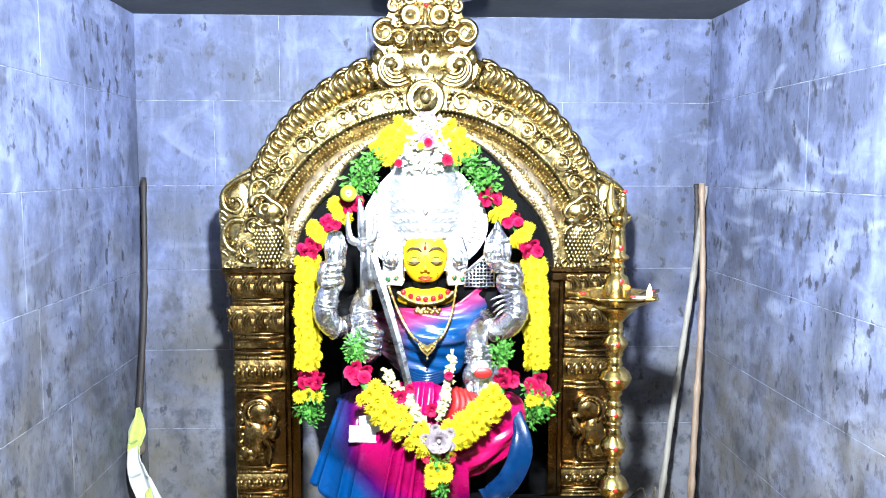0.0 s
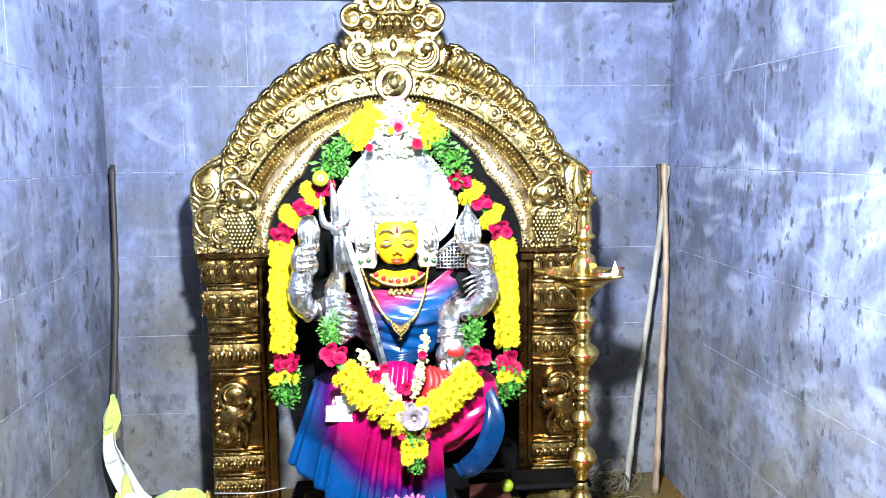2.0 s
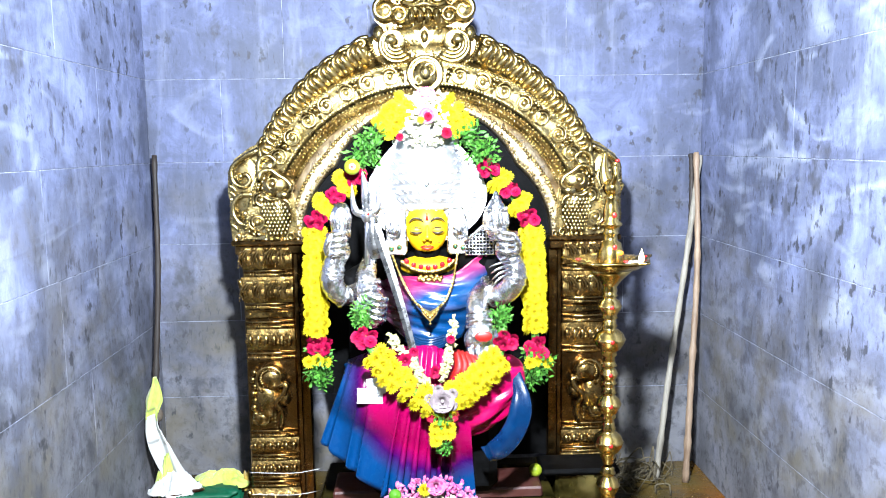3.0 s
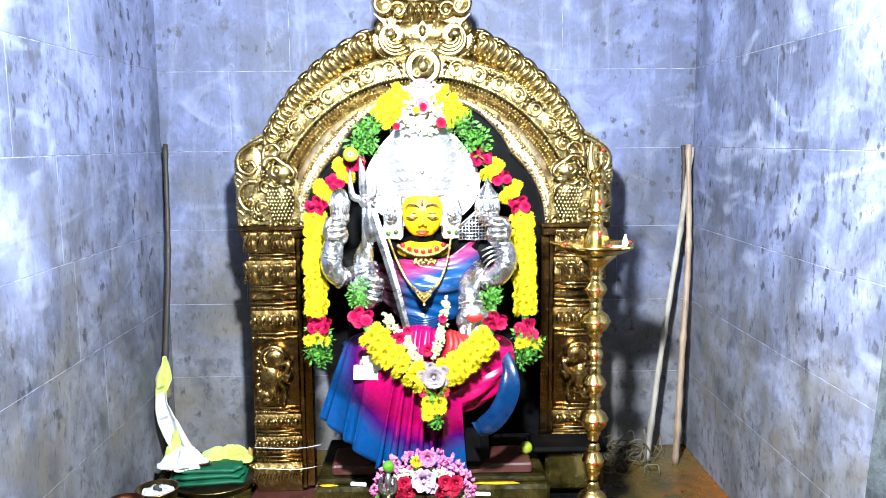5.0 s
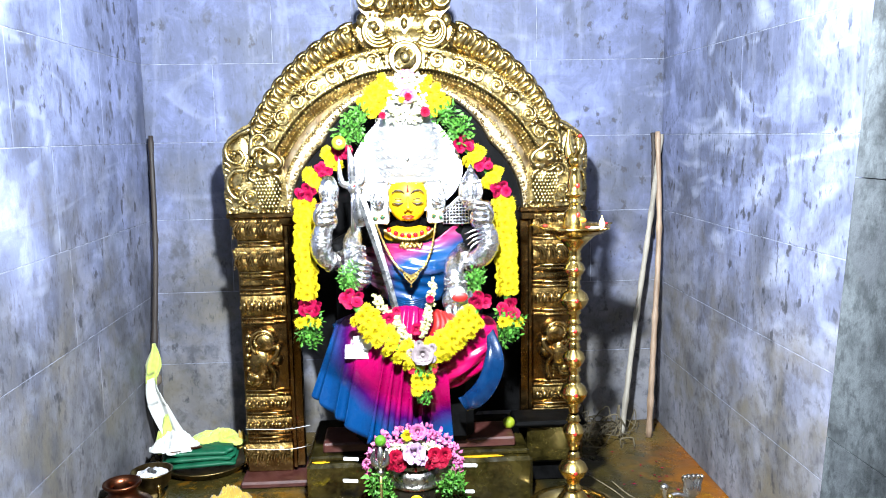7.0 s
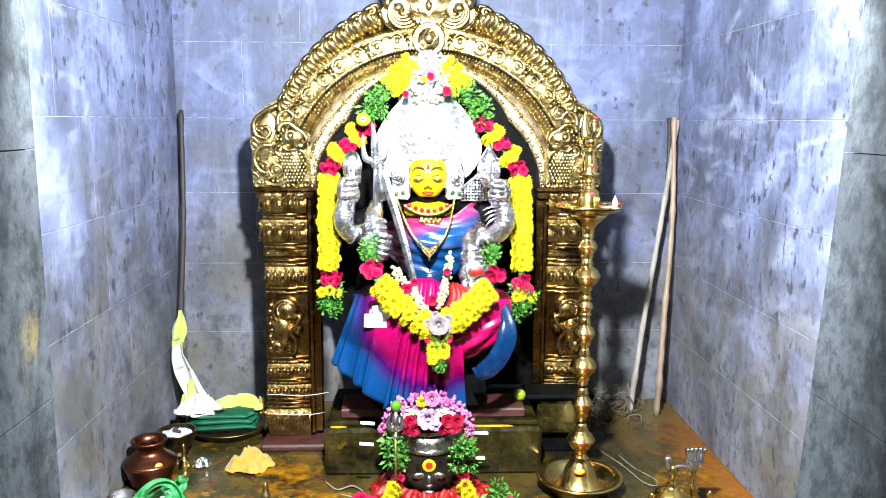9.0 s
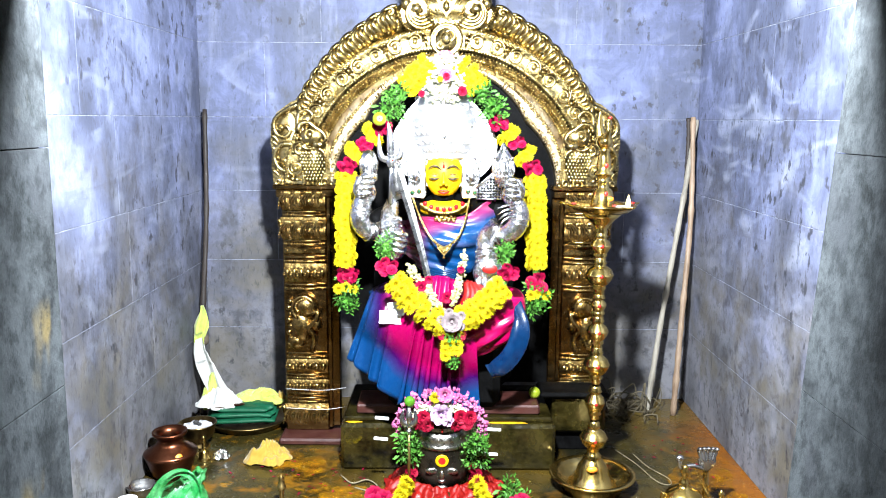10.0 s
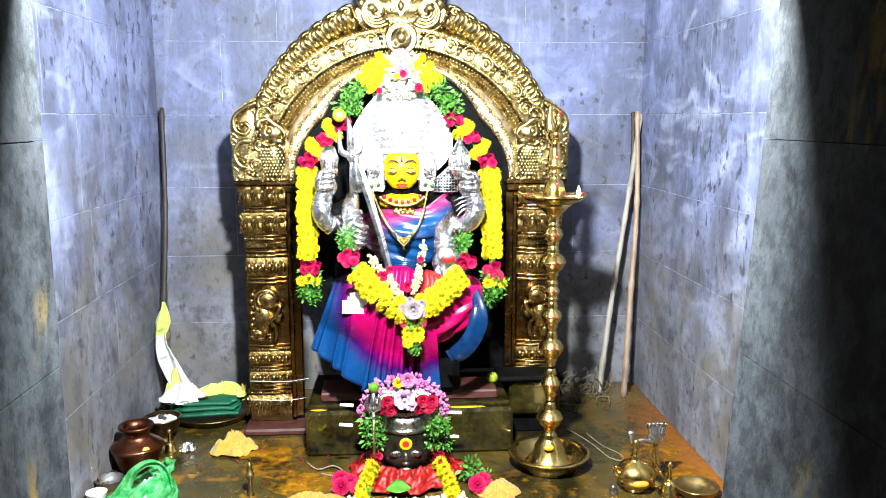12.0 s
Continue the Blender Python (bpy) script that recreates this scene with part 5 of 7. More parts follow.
def trident():
    t = thing("trident", "silver trident held upright by the idol", "trident")
    part("shaft", M().tube([(-0.150, 2.085, 1.0), (-0.146, 2.08, 1.16)], 0.008, 10), SILVER, t)
    part("prong", M().tube(curve([(-0.148, 2.078, 1.15), (-0.150, 2.07, 1.22), (-0.158, 2.07, 1.275)], 10), [0.010, 0.012, 0.013, 0.013, 0.012, 0.011, 0.009, 0.007, 0.004, 0.001], 8, flat=0.5), SILVER, t)
    part("prong", M().tube(curve([(-0.150, 2.078, 1.150), (-0.177, 2.072, 1.156), (-0.186, 2.07, 1.185), (-0.188, 2.07, 1.240)], 12), [0.010, 0.012, 0.012, 0.011, 0.011, 0.010, 0.009, 0.008, 0.007, 0.005, 0.003, 0.001], 8, flat=0.5), SILVER, t)
    part("prong", M().tube(curve([(-0.146, 2.078, 1.150), (-0.122, 2.072, 1.156), (-0.114, 2.07, 1.185), (-0.118, 2.07, 1.240)], 12), [0.010, 0.012, 0.012, 0.011, 0.011, 0.010, 0.009, 0.008, 0.007, 0.005, 0.003, 0.001], 8, flat=0.5), SILVER, t)
    part("collar", M().lathe([(0.0, 0.02), (0.014, 0.016), (0.020, 0.0), (0.014, -0.014), (0.010, -0.02), (0.0, -0.022)], 16, m=pose(-0.147, 2.08, 1.145)), SILVER, t)
    part("dot", M().ball((-0.143, 2.058, 1.150), (0.004, 0.003, 0.004), 6, 5), RED_PAINT, t, "red powder dot")


trident()


def sword():
    t = thing("sword", "steel sword slanting across the idol's lap", "sword")
    a, b = Vector((-0.126, 2.068, 1.12)), Vector((-0.006, 2.000, 0.665))
    d = (b - a).normalized()
    side = d.cross(Vector((0, 1, 0))).normalized()
    vs, fs = [], []
    for i in range(15):
        u = i / 14
        p = a.lerp(b, u) + side * 0.010 * math.sin(u * 2.6)
        w = (0.0145 - 0.005 * u) * (1 if i < 13 else (14 - i) * 0.5 + 0.02)
        vs += [p - side * w, p + Vector((0, -0.004, 0)), p + side * w, p + Vector((0, 0.004, 0))]
    for i in range(14):
        fs += [(i * 4 + k, i * 4 + (k + 1) % 4, i * 4 + 4 + (k + 1) % 4, i * 4 + 4 + k) for k in range(4)]
    part("blade", M().add(vs, fs, 0, False), STEEL, t)
    part("guard", M().tube(curve([(-0.118, 2.080, 1.02), (-0.128, 2.075, 1.06), (-0.133, 2.07, 1.10), (-0.130, 2.07, 1.14)], 12), [0.016, 0.02, 0.022, 0.023, 0.022, 0.02, 0.018, 0.016, 0.014, 0.012, 0.008, 0.004], 8, flat=0.5), STEEL, t, "polished leaf-shaped guard")


sword()
note = thing("note", "two small white paper slips lying on the lap", "paper")
part("slip", M().box((-0.045, -0.001, -0.022), (0.042, 0.001, 0.022), 0.0, m=pose(-0.142, 2.036, 0.622, -8, 3, 4)), PAPER, note)
part("slip", M().box((-0.032, -0.001, -0.024), (0.03, 0.001, 0.024), 0.0, m=pose(-0.126, 2.040, 0.650, -8, -6, 4)), PAPER, note)


# ---- flowers, garlands, fruit ----
RND = random.Random(11)


def petal(m, c, out, up, length, width, curl, mi=0):
    """A folded four-point petal from c outward."""
    side = out.cross(up).normalized()
    mid = c + out * length * 0.55 + up * curl * 0.6
    tip = c + out * length + up * curl
    m.add([c, mid - side * width * 0.5 + up * 0.12 * width, tip, mid + side * width * 0.5 + up * 0.12 * width, mid - up * 0.15 * width], [(0, 1, 4), (1, 2, 4), (2, 3, 4), (3, 0, 4)], mi, True)


def mum(seed):
    """A full yellow chrysanthemum head of radius 1 that faces -y."""
    r, m = random.Random(seed), M()
    up = Vector((0, -1, 0))
    m.ball((0, 0.25, 0), (0.62, 0.45, 0.62), 8, 5)
    for ring, (n, tilt, ln) in enumerate(((18, -0.15, 1.0), (18, 0.2, 0.95), (16, 0.5, 0.86), (13, 0.85, 0.72), (9, 1.2, 0.56))):
        for k in range(n):
            a = 2 * math.pi * (k + r.uniform(-0.25, 0.25)) / n + ring * 0.3
            flat = Vector((math.cos(a), 0, math.sin(a)))
            t = tilt + r.uniform(-0.15, 0.15)
            out = (flat * math.cos(t) + up * math.sin(t)).normalized()
            nrm = (up * math.cos(t) - flat * math.sin(t)).normalized()
            petal(m, Vector((0, -0.08, 0)) + flat * 0.12, out, nrm, ln * r.uniform(0.88, 1.08), 0.25, 0.10)
    return m


def rose(seed, loose=1.0):
    """A rose of radius 1 that faces -y: cupped petals wound round a bud."""
    r, m = random.Random(seed), M()
    for ring, (n, rad, lean, size) in enumerate(((3, 0.13, 0.10, 0.50), (4, 0.25, 0.25, 0.56), (5, 0.38, 0.45, 0.60), (5, 0.50, 0.70, 0.62), (6, 0.60, 1.0, 0.60 * loose))):
        for k in range(n):
            a0 = 2 * math.pi * (k + r.uniform(-0.2, 0.2)) / n + ring * 0.5
            w = 2.6 * size / max(0.35, rad + 0.25) * 0.42

            def cup(u, v, a0=a0, w=w, rad=rad, lean=lean, size=size):
                a = a0 + (u - 0.5) * w * 2 * (1 - 0.25 * v * v)
                rr = rad * (0.35 + 0.65 * v) + math.sin(lean) * size * v * v * 0.55
                h = -size * v * math.cos(lean * 0.8) + 0.12 * v * v * v
                edge = (0.07 * math.sin(u * 9 + a0 * 3) + 0.04 * math.sin(u * 17 + a0)) * v
                return (rr * math.cos(a) + edge, 0.25 + h + edge, rr * math.sin(a))
            m.sheet(cup, 5, 4)
    m.ball((0, -0.05, 0), (0.16, 0.35, 0.16), 7, 5)
    return m


def leaf_bunch(seed, n=46):
    """A tight bunch of small leaves in a unit ball, thicker towards -y."""
    r, m = random.Random(seed), M()
    for k in range(n):
        d = Vector((r.gauss(0, 1), r.gauss(-0.7, 1), r.gauss(0, 1))).normalized()
        c = d * r.uniform(0.35, 0.8)
        out = (d + Vector((r.gauss(0, 0.7), r.gauss(0, 0.5), r.gauss(0, 0.7)))).normalized()
        up = out.cross(Vector((r.gauss(0, 1), r.gauss(0, 1), r.gauss(0, 1)))).normalized()
        petal(m, c, out, up, r.uniform(0.35, 0.62), r.uniform(0.18, 0.30), 0.08)
        if k % 5 == 0:
            m.tube([c * 0.3, c + out * 0.2], 0.02, 4)
    return m


MUMS = [mum(k).data("mum", [PETAL_Y]) for k in range(3)]
ROSES = [rose(k).data("rose", [PETAL_R]) for k in range(3)]
ROSE_RED, ROSE_PINK, ROSE_LILAC, ROSE_GREY = (rose(7 + k, 1.1).data("rose", [mt]) for k, mt in enumerate((PETAL_RED, PETAL_P, PETAL_L, PETAL_G)))
BUNCH = [leaf_bunch(k).data("leaf_sprig", [LEAF]) for k in range(3)]


def lay(name, mesh, parent, p, r, turn=(0, 0), squash=1.0):
    """A flower of radius r at p; turn leans it sideways and upward in degrees."""
    m = Matrix.Translation(p) @ pose(0, 0, 0, turn[1], 0, turn[0]) @ Matrix.Rotation(RND.uniform(0, 6.28), 4, "Y") @ Matrix.Diagonal((r, r * squash, r, 1))
    return part(name, mesh, None, parent, at=m)


def yellow_run(parent, pts, half, rows=3, r=0.021, back=0.02):
    """Close-set chrysanthemums along a rope, wrapped over its front half."""
    pts = [Vector(p) for p in pts]
    length = sum((b - a).length for a, b in zip(pts, pts[1:]))
    n = max(1, round(length / (r * 1.25)))
    line = curve(pts, n + 1) if len(pts) > 2 or n > 1 else pts
    for i, p in enumerate(line):
        d = line[min(i + 1, len(line) - 1)] - line[max(i - 1, 0)]
        d = d.normalized() if d.length > 1e-9 else Vector((0, 0, -1))
        side = d.cross(Vector((0, 1, 0))).normalized()
        for k in range(rows):
            q = (k - (rows - 1) / 2) / max(1, (rows - 1) / 2)
            q += 0.22 * ((i % 2) - 0.5)
            c = p + side * half * q * 0.72 + Vector((0, -math.sqrt(max(0, 1 - 0.6 * q * q)) * back, 0)) + d * RND.uniform(-0.004, 0.004)
            lay("yellow_flower", RND.choice(MUMS), parent, c, r * RND.uniform(0.92, 1.12), (math.degrees(-side.x * q * 0.8) + RND.uniform(-12, 12), -side.z * q * 35 + RND.uniform(-14, 14)))
    return line


def rope(parent, pts, r=0.012):
    return part("cord", M().tube(curve(pts, 60), r, 8), LEAF, parent, "leafy cord")


def rose_knot(parent, p, r, n=3, mesh=None):
    n = n + 2
    for k in range(n):
        a = 2 * math.pi * k / n + RND.uniform(0, 1)
        off = 0.55 * r
        lay("rose", mesh or RND.choice(ROSES), parent, (p[0] + off * math.cos(a), p[1] - 0.012 - 0.006 * k, p[2] + off * 0.7 * math.sin(a)), r * 0.58, (RND.uniform(-40, 40), RND.uniform(-40, 40)), 0.9)


def leaves(parent, p, r, n=3, spread=0.6):
    for k in range(n):
        lay("leaf_sprig", RND.choice(BUNCH), parent, (p[0] + RND.uniform(-1, 1) * r * spread, p[1] + RND.uniform(-0.6, 0.2) * r, p[2] + RND.uniform(-1, 1) * r * spread), r * RND.uniform(0.75, 1.05))


def garland_tall():
    """The long garland that frames the idol from crown to knees."""
    g = thing("garland", "long garland of yellow chrysanthemums, crimson roses and leaves", "garland")
    y = 2.215
    for side in ((-1, (-0.03, 1.462), (-0.072, 1.425), (-0.098, 1.395), (-0.125, 1.355), (-0.155, 1.31), (-0.184, 1.252), (-0.216, 1.232), (-0.246, 1.198), (-0.276, 1.168), (-0.309, 1.124), (-0.313, 1.085), (-0.318, 0.782), (-0.312, 0.738), (-0.316, 0.690), (-0.316, 0.645)),
                 (1, (0.085, 1.462), (0.115, 1.425), (0.138, 1.392), (0.158, 1.36), (0.19, 1.312), (0.215, 1.272), (0.246, 1.234), (0.278, 1.205), (0.305, 1.166), (0.335, 1.120), (0.346, 1.08), (0.358, 0.775), (0.363, 0.715), (0.364, 0.672), (0.364, 0.628))):
        s, *p = side
        P = [(x, y, z) for x, z in p]
        rope(g, P)
        yellow_run(g, P[0:3], 0.035, 3)
        leaves(g, P[3], 0.044, 4)
        leaves(g, P[4], 0.044, 4)
        rose_knot(g, P[5], 0.036)
        yellow_run(g, [P[6], (P[6][0] + s * 0.008, y, P[6][2] - 0.008)], 0.032, 3)
        rose_knot(g, P[7], 0.032)
        yellow_run(g, [P[8], (P[8][0] + s * 0.008, y, P[8][2] - 0.008)], 0.034, 3)
        rose_knot(g, P[9], 0.036)
        yellow_run(g, [P[10], ((P[10][0] + P[11][0]) / 2, y - 0.01, (P[10][2] + P[11][2]) / 2), P[11]], 0.034, 3)
        rose_knot(g, P[12], 0.042, 4)
        leaves(g, P[13], 0.042, 3)
        for k in range(3):
            lay("yellow_flower", MUMS[k], g, (P[13][0] + (k - 1) * 0.026, y - 0.04, P[13][2] + 0.006 * (k % 2)), 0.020)
        leaves(g, P[14], 0.040, 4)
    for k in range(9):
        a = k * 0.7
        lay("pink_flower", ROSE_PINK, g, (0.030 + 0.018 * math.cos(a), y - 0.01, 1.495 + 0.010 * math.sin(a)), 0.013)
    return g


def buds(parent, pts, r, n, spread, material, name="jasmine_string", label="string of small jasmine buds"):
    """Tiny buds strung close together: too small to pick apart."""
    m, line = M(), curve(pts, 60)
    for k in range(n):
        p = line[int(k * 59 / max(1, n - 1))]
        d = Vector((RND.gauss(0, 1), RND.gauss(-0.5, 0.8), RND.gauss(0, 1))).normalized()
        c = p + d * spread * RND.uniform(0.4, 1.0)
        m.ball((0, 0, 0), (r * 0.62, r * 0.62, r), 6, 5, m=Matrix.Translation(c) @ d.to_track_quat("Z", "Y").to_matrix().to_4x4())
        for j in range(2):
            q = Vector((RND.gauss(0, 1), RND.gauss(0, 1), RND.gauss(0, 1))).normalized()
            petal(m, c, (d + q * 0.8).normalized(), d.cross(q).normalized(), r * 1.3, r * 1.0, 0.002)
    ob = part(name, m, material, parent, label)
    return tagged(ob, kind="stuff")


garland_tall()
top_flowers = thing("crown_flowers", "white jasmine and roses pinned on top of the crown", "flowers")
buds(top_flowers, [(-0.03, 2.215, 1.475), (0.03, 2.20, 1.49), (0.09, 2.215, 1.475)], 0.008, 90, 0.022, PETAL_W)
buds(top_flowers, [(-0.015, 2.205, 1.43), (0.03, 2.19, 1.445), (0.075, 2.205, 1.43)], 0.008, 90, 0.026, PETAL_W)
buds(top_flowers, [(-0.02, 2.215, 1.36), (0.03, 2.195, 1.375), (0.08, 2.215, 1.36)], 0.008, 110, 0.026, PETAL_W)
buds(top_flowers, [(-0.03, 2.215, 1.395), (0.03, 2.195, 1.41), (0.09, 2.215, 1.395)], 0.008, 120, 0.026, PETAL_W)
lay("rose", ROSE_PINK, top_flowers, (0.032, 2.165, 1.430), 0.027)
lay("rose", ROSE_RED, top_flowers, (0.034, 2.150, 1.427), 0.013)
lay("rose", ROSE_RED, top_flowers, (0.089, 2.165, 1.378), 0.018)
lay("rose", ROSE_RED, top_flowers, (-0.050, 2.165, 1.368), 0.013)
lay("yellow_flower", MUMS[0], top_flowers, (0.012, 2.16, 1.418), 0.012)


def garland_lap():
    g = thing("garland", "thick yellow garland looped over the idol's lap with a withered rose", "garland")
    path = [(-0.168, 2.06, 0.872), (-0.160, 2.04, 0.80), (-0.128, 2.00, 0.752), (-0.060, 1.985, 0.680), (0.034, 1.975, 0.618), (0.108, 1.98, 0.642), (0.165, 1.99, 0.685), (0.222, 2.01, 0.735), (0.240, 2.04, 0.795), (0.235, 2.06, 0.862)]
    rope(g, path)
    yellow_run(g, path[2:8], 0.036, 3, 0.022)
    for p in (path[0], (-0.170, 2.055, 0.835), path[9], (0.240, 2.055, 0.835)):
        leaves(g, p, 0.032, 3)
    rose_knot(g, path[1], 0.038)
    rose_knot(g, (0.243, 2.02, 0.788), 0.036)
    lay("withered_rose", ROSE_GREY, g, (0.057, 1.935, 0.634), 0.038)
    for k in range(5):
        a = 0.6 + k * 1.25
        lay("withered_rose", ROSE_GREY, g, (0.057 + 0.036 * math.cos(a), 1.95, 0.634 + 0.028 * math.sin(a)), 0.017)
    for k in (-1, 1):
        lay("rose", ROSE_RED, g, (0.057 + 0.028 * k, 1.965, 0.582), 0.022)
    leaves(g, (0.057, 1.975, 0.560), 0.034, 3)
    for k in range(7):
        lay("yellow_flower", MUMS[k % 3], g, (0.057 + 0.020 * (k % 3 - 1), 1.945, 0.555 - 0.020 * (k // 3)), 0.019)
    leaves(g, (0.057, 1.97, 0.495), 0.030, 3)
    return g


garland_lap()
jas = thing("jasmine_garland", "thin jasmine strings hanging over the waist", "garland")
buds(jas, [(-0.085, 2.04, 0.795), (-0.055, 2.02, 0.76), (0.0, 1.99, 0.692), (0.02, 1.98, 0.66)], 0.008, 110, 0.012, PETAL_C)
buds(jas, [(0.098, 2.05, 0.84), (0.09, 2.03, 0.79), (0.075, 2.0, 0.735), (0.06, 1.985, 0.68)], 0.008, 110, 0.012, PETAL_C)
buds(jas, [(-0.03, 2.0, 0.74), (-0.01, 1.98, 0.71), (0.005, 1.97, 0.67)], 0.008, 50, 0.012, PETAL_C)
lap_flowers = thing("loose_roses", "loose crimson rose petals in the lap", "flowers")
for x, z, r in ((-0.045, 0.735, 0.026), (0.04, 0.70, 0.022), (0.105, 0.665, 0.026), (0.086, 0.795, 0.014), (-0.02, 0.76, 0.016)):
    lay("rose", RND.choice(ROSES), lap_flowers, (x, 1.995, z), r)


def lime(name, p, r, material, label):
    m = M().lathe([(0.0, 1.08), (0.10, 1.03), (0.22, 0.97), (0.55, 0.82), (0.85, 0.5), (0.98, 0.12), (0.97, -0.2), (0.8, -0.6), (0.5, -0.87), (0.2, -0.98), (0.08, -1.02), (0.0, -1.03)], 20)
    ob = tagged(part(name, m, material, at=Matrix.Translation(p) @ pose(0, 0, 0, 65, 20, 0) @ Matrix.Diagonal((r, r, r, 1))), label, "lime")
    return ob


lime("lime", (-0.190, 2.13, 1.283), 0.024, LIME, "yellow-green lime spiked on the trident's tip")
into_lime = (pose(0, 0, 0, 65, 20, 0) @ Matrix.Diagonal((0.024, 0.024, 0.024, 1))).inverted()
dot = part("powder_dot", M().ball(into_lime @ Vector((0.002, -0.0205, 0.001)), 0.42, 12, 8), PETAL_W, bpy.data.objects["lime"], "pale powder dot")
part("centre_dot", M().ball(into_lime @ Vector((0.002, -0.0275, 0.001)), 0.19, 8, 6), RED_PAINT, dot, "dark red powder dot")
lime("lime", (0.379, 2.336, 0.257), 0.0225, LIME, "yellow-green lime resting on the pedestal")


# ---- the small stone emblem in front, with its own flowers ----
DULL_SILVER = brass("dull_silver", (0.20, 0.19, 0.17), (0.52, 0.50, 0.46), 0.22, 30, relief=0.4)

OILED_BLACK = plain("oiled_black_stone", (0.003, 0.0026, 0.002), (0.014, 0.011, 0.008), 18, 0.28, spec=0.35, bump=0.3, bscale=60)


def emblem():
    cx, cy = 0.028, 2.03
    m = M().lathe([(0.0, 0.325), (0.03, 0.322), (0.055, 0.308), (0.068, 0.285), (0.073, 0.255), (0.078, 0.18), (0.084, 0.10), (0.088, 0.055), (0.0, 0.055)], 36, 0, pose(cx, cy, 0))
    m.lathe([(0.079, 0.182), (0.086, 0.186), (0.086, 0.196), (0.080, 0.200), (0.084, 0.215), (0.080, 0.235), (0.072, 0.240), (0.075, 0.252), (0.066, 0.275), (0.058, 0.28), (0.05, 0.30), (0.0, 0.315)], 36, 1, pose(cx, cy, 0))
    m.lathe([(0.0125, 0.002), (0.021, 0.003), (0.0225, 0.0)], 22, 2, pose(cx, cy - 0.083, 0.150, 90))
    m.lathe([(0.0, 0.003), (0.0125, 0.002)], 22, 3, pose(cx, cy - 0.083, 0.150, 90))
    for s in (-1, 1):
        m.ball((cx + s * 0.034, cy - 0.078, 0.112), (0.022, 0.008, 0.013), 12, 8, 1)
    m.ball((cx, cy - 0.088, 0.098), (0.009, 0.010, 0.022), 10, 8, 1)
    m.ball((cx, cy - 0.090, 0.082), (0.014, 0.009, 0.008), 10, 8, 1)
    m.ball((cx, cy - 0.091, 0.060), (0.020, 0.007, 0.008), 12, 6, 1)
    m.ball((cx, cy - 0.082, 0.256), (0.005, 0.004, 0.008), 8, 6, 3)
    tagged(part("stone_emblem", m, [OILED_BLACK, DULL_SILVER, YELLOW_FACE, RED_PAINT]), "short black stone idol with silver cap and plain silver features", "idol")
    base = thing("emblem_base", "low stone base wrapped in glossy red cloth", "base")
    part("slab", M().lathe([(0.0, 0.05), (0.12, 0.05), (0.13, 0.04), (0.13, 0.0), (0.0, 0.0)], 32, m=pose(cx, cy, 0.001)), PEDESTAL, base)

    def skirt(u, v):
        a = math.pi * 2 * u
        w = noise.noise(Vector((7 * math.cos(a), 7 * math.sin(a), 2.2 * v + 3)))
        crease = abs(noise.noise(Vector((5 * math.cos(a) + 4 * v, 5 * math.sin(a), 3 * v)))) ** 0.6
        r = lerp(0.10, 0.205, v) + 0.010 * math.sin(9 * a + 2 * v) * v + 0.016 * w * v
        return (cx + r * math.cos(a), cy + r * 0.92 * math.sin(a), lerp(0.058, 0.010, v ** 1.5) + (0.020 * w + 0.024 * crease) * min(1, 5 * v * (1.15 - v)))
    weld(part("wrap", M().sheet(skirt, 180, 26), CLOTH_R, base, "glossy red cloth wrap"), 0.003)


emblem()


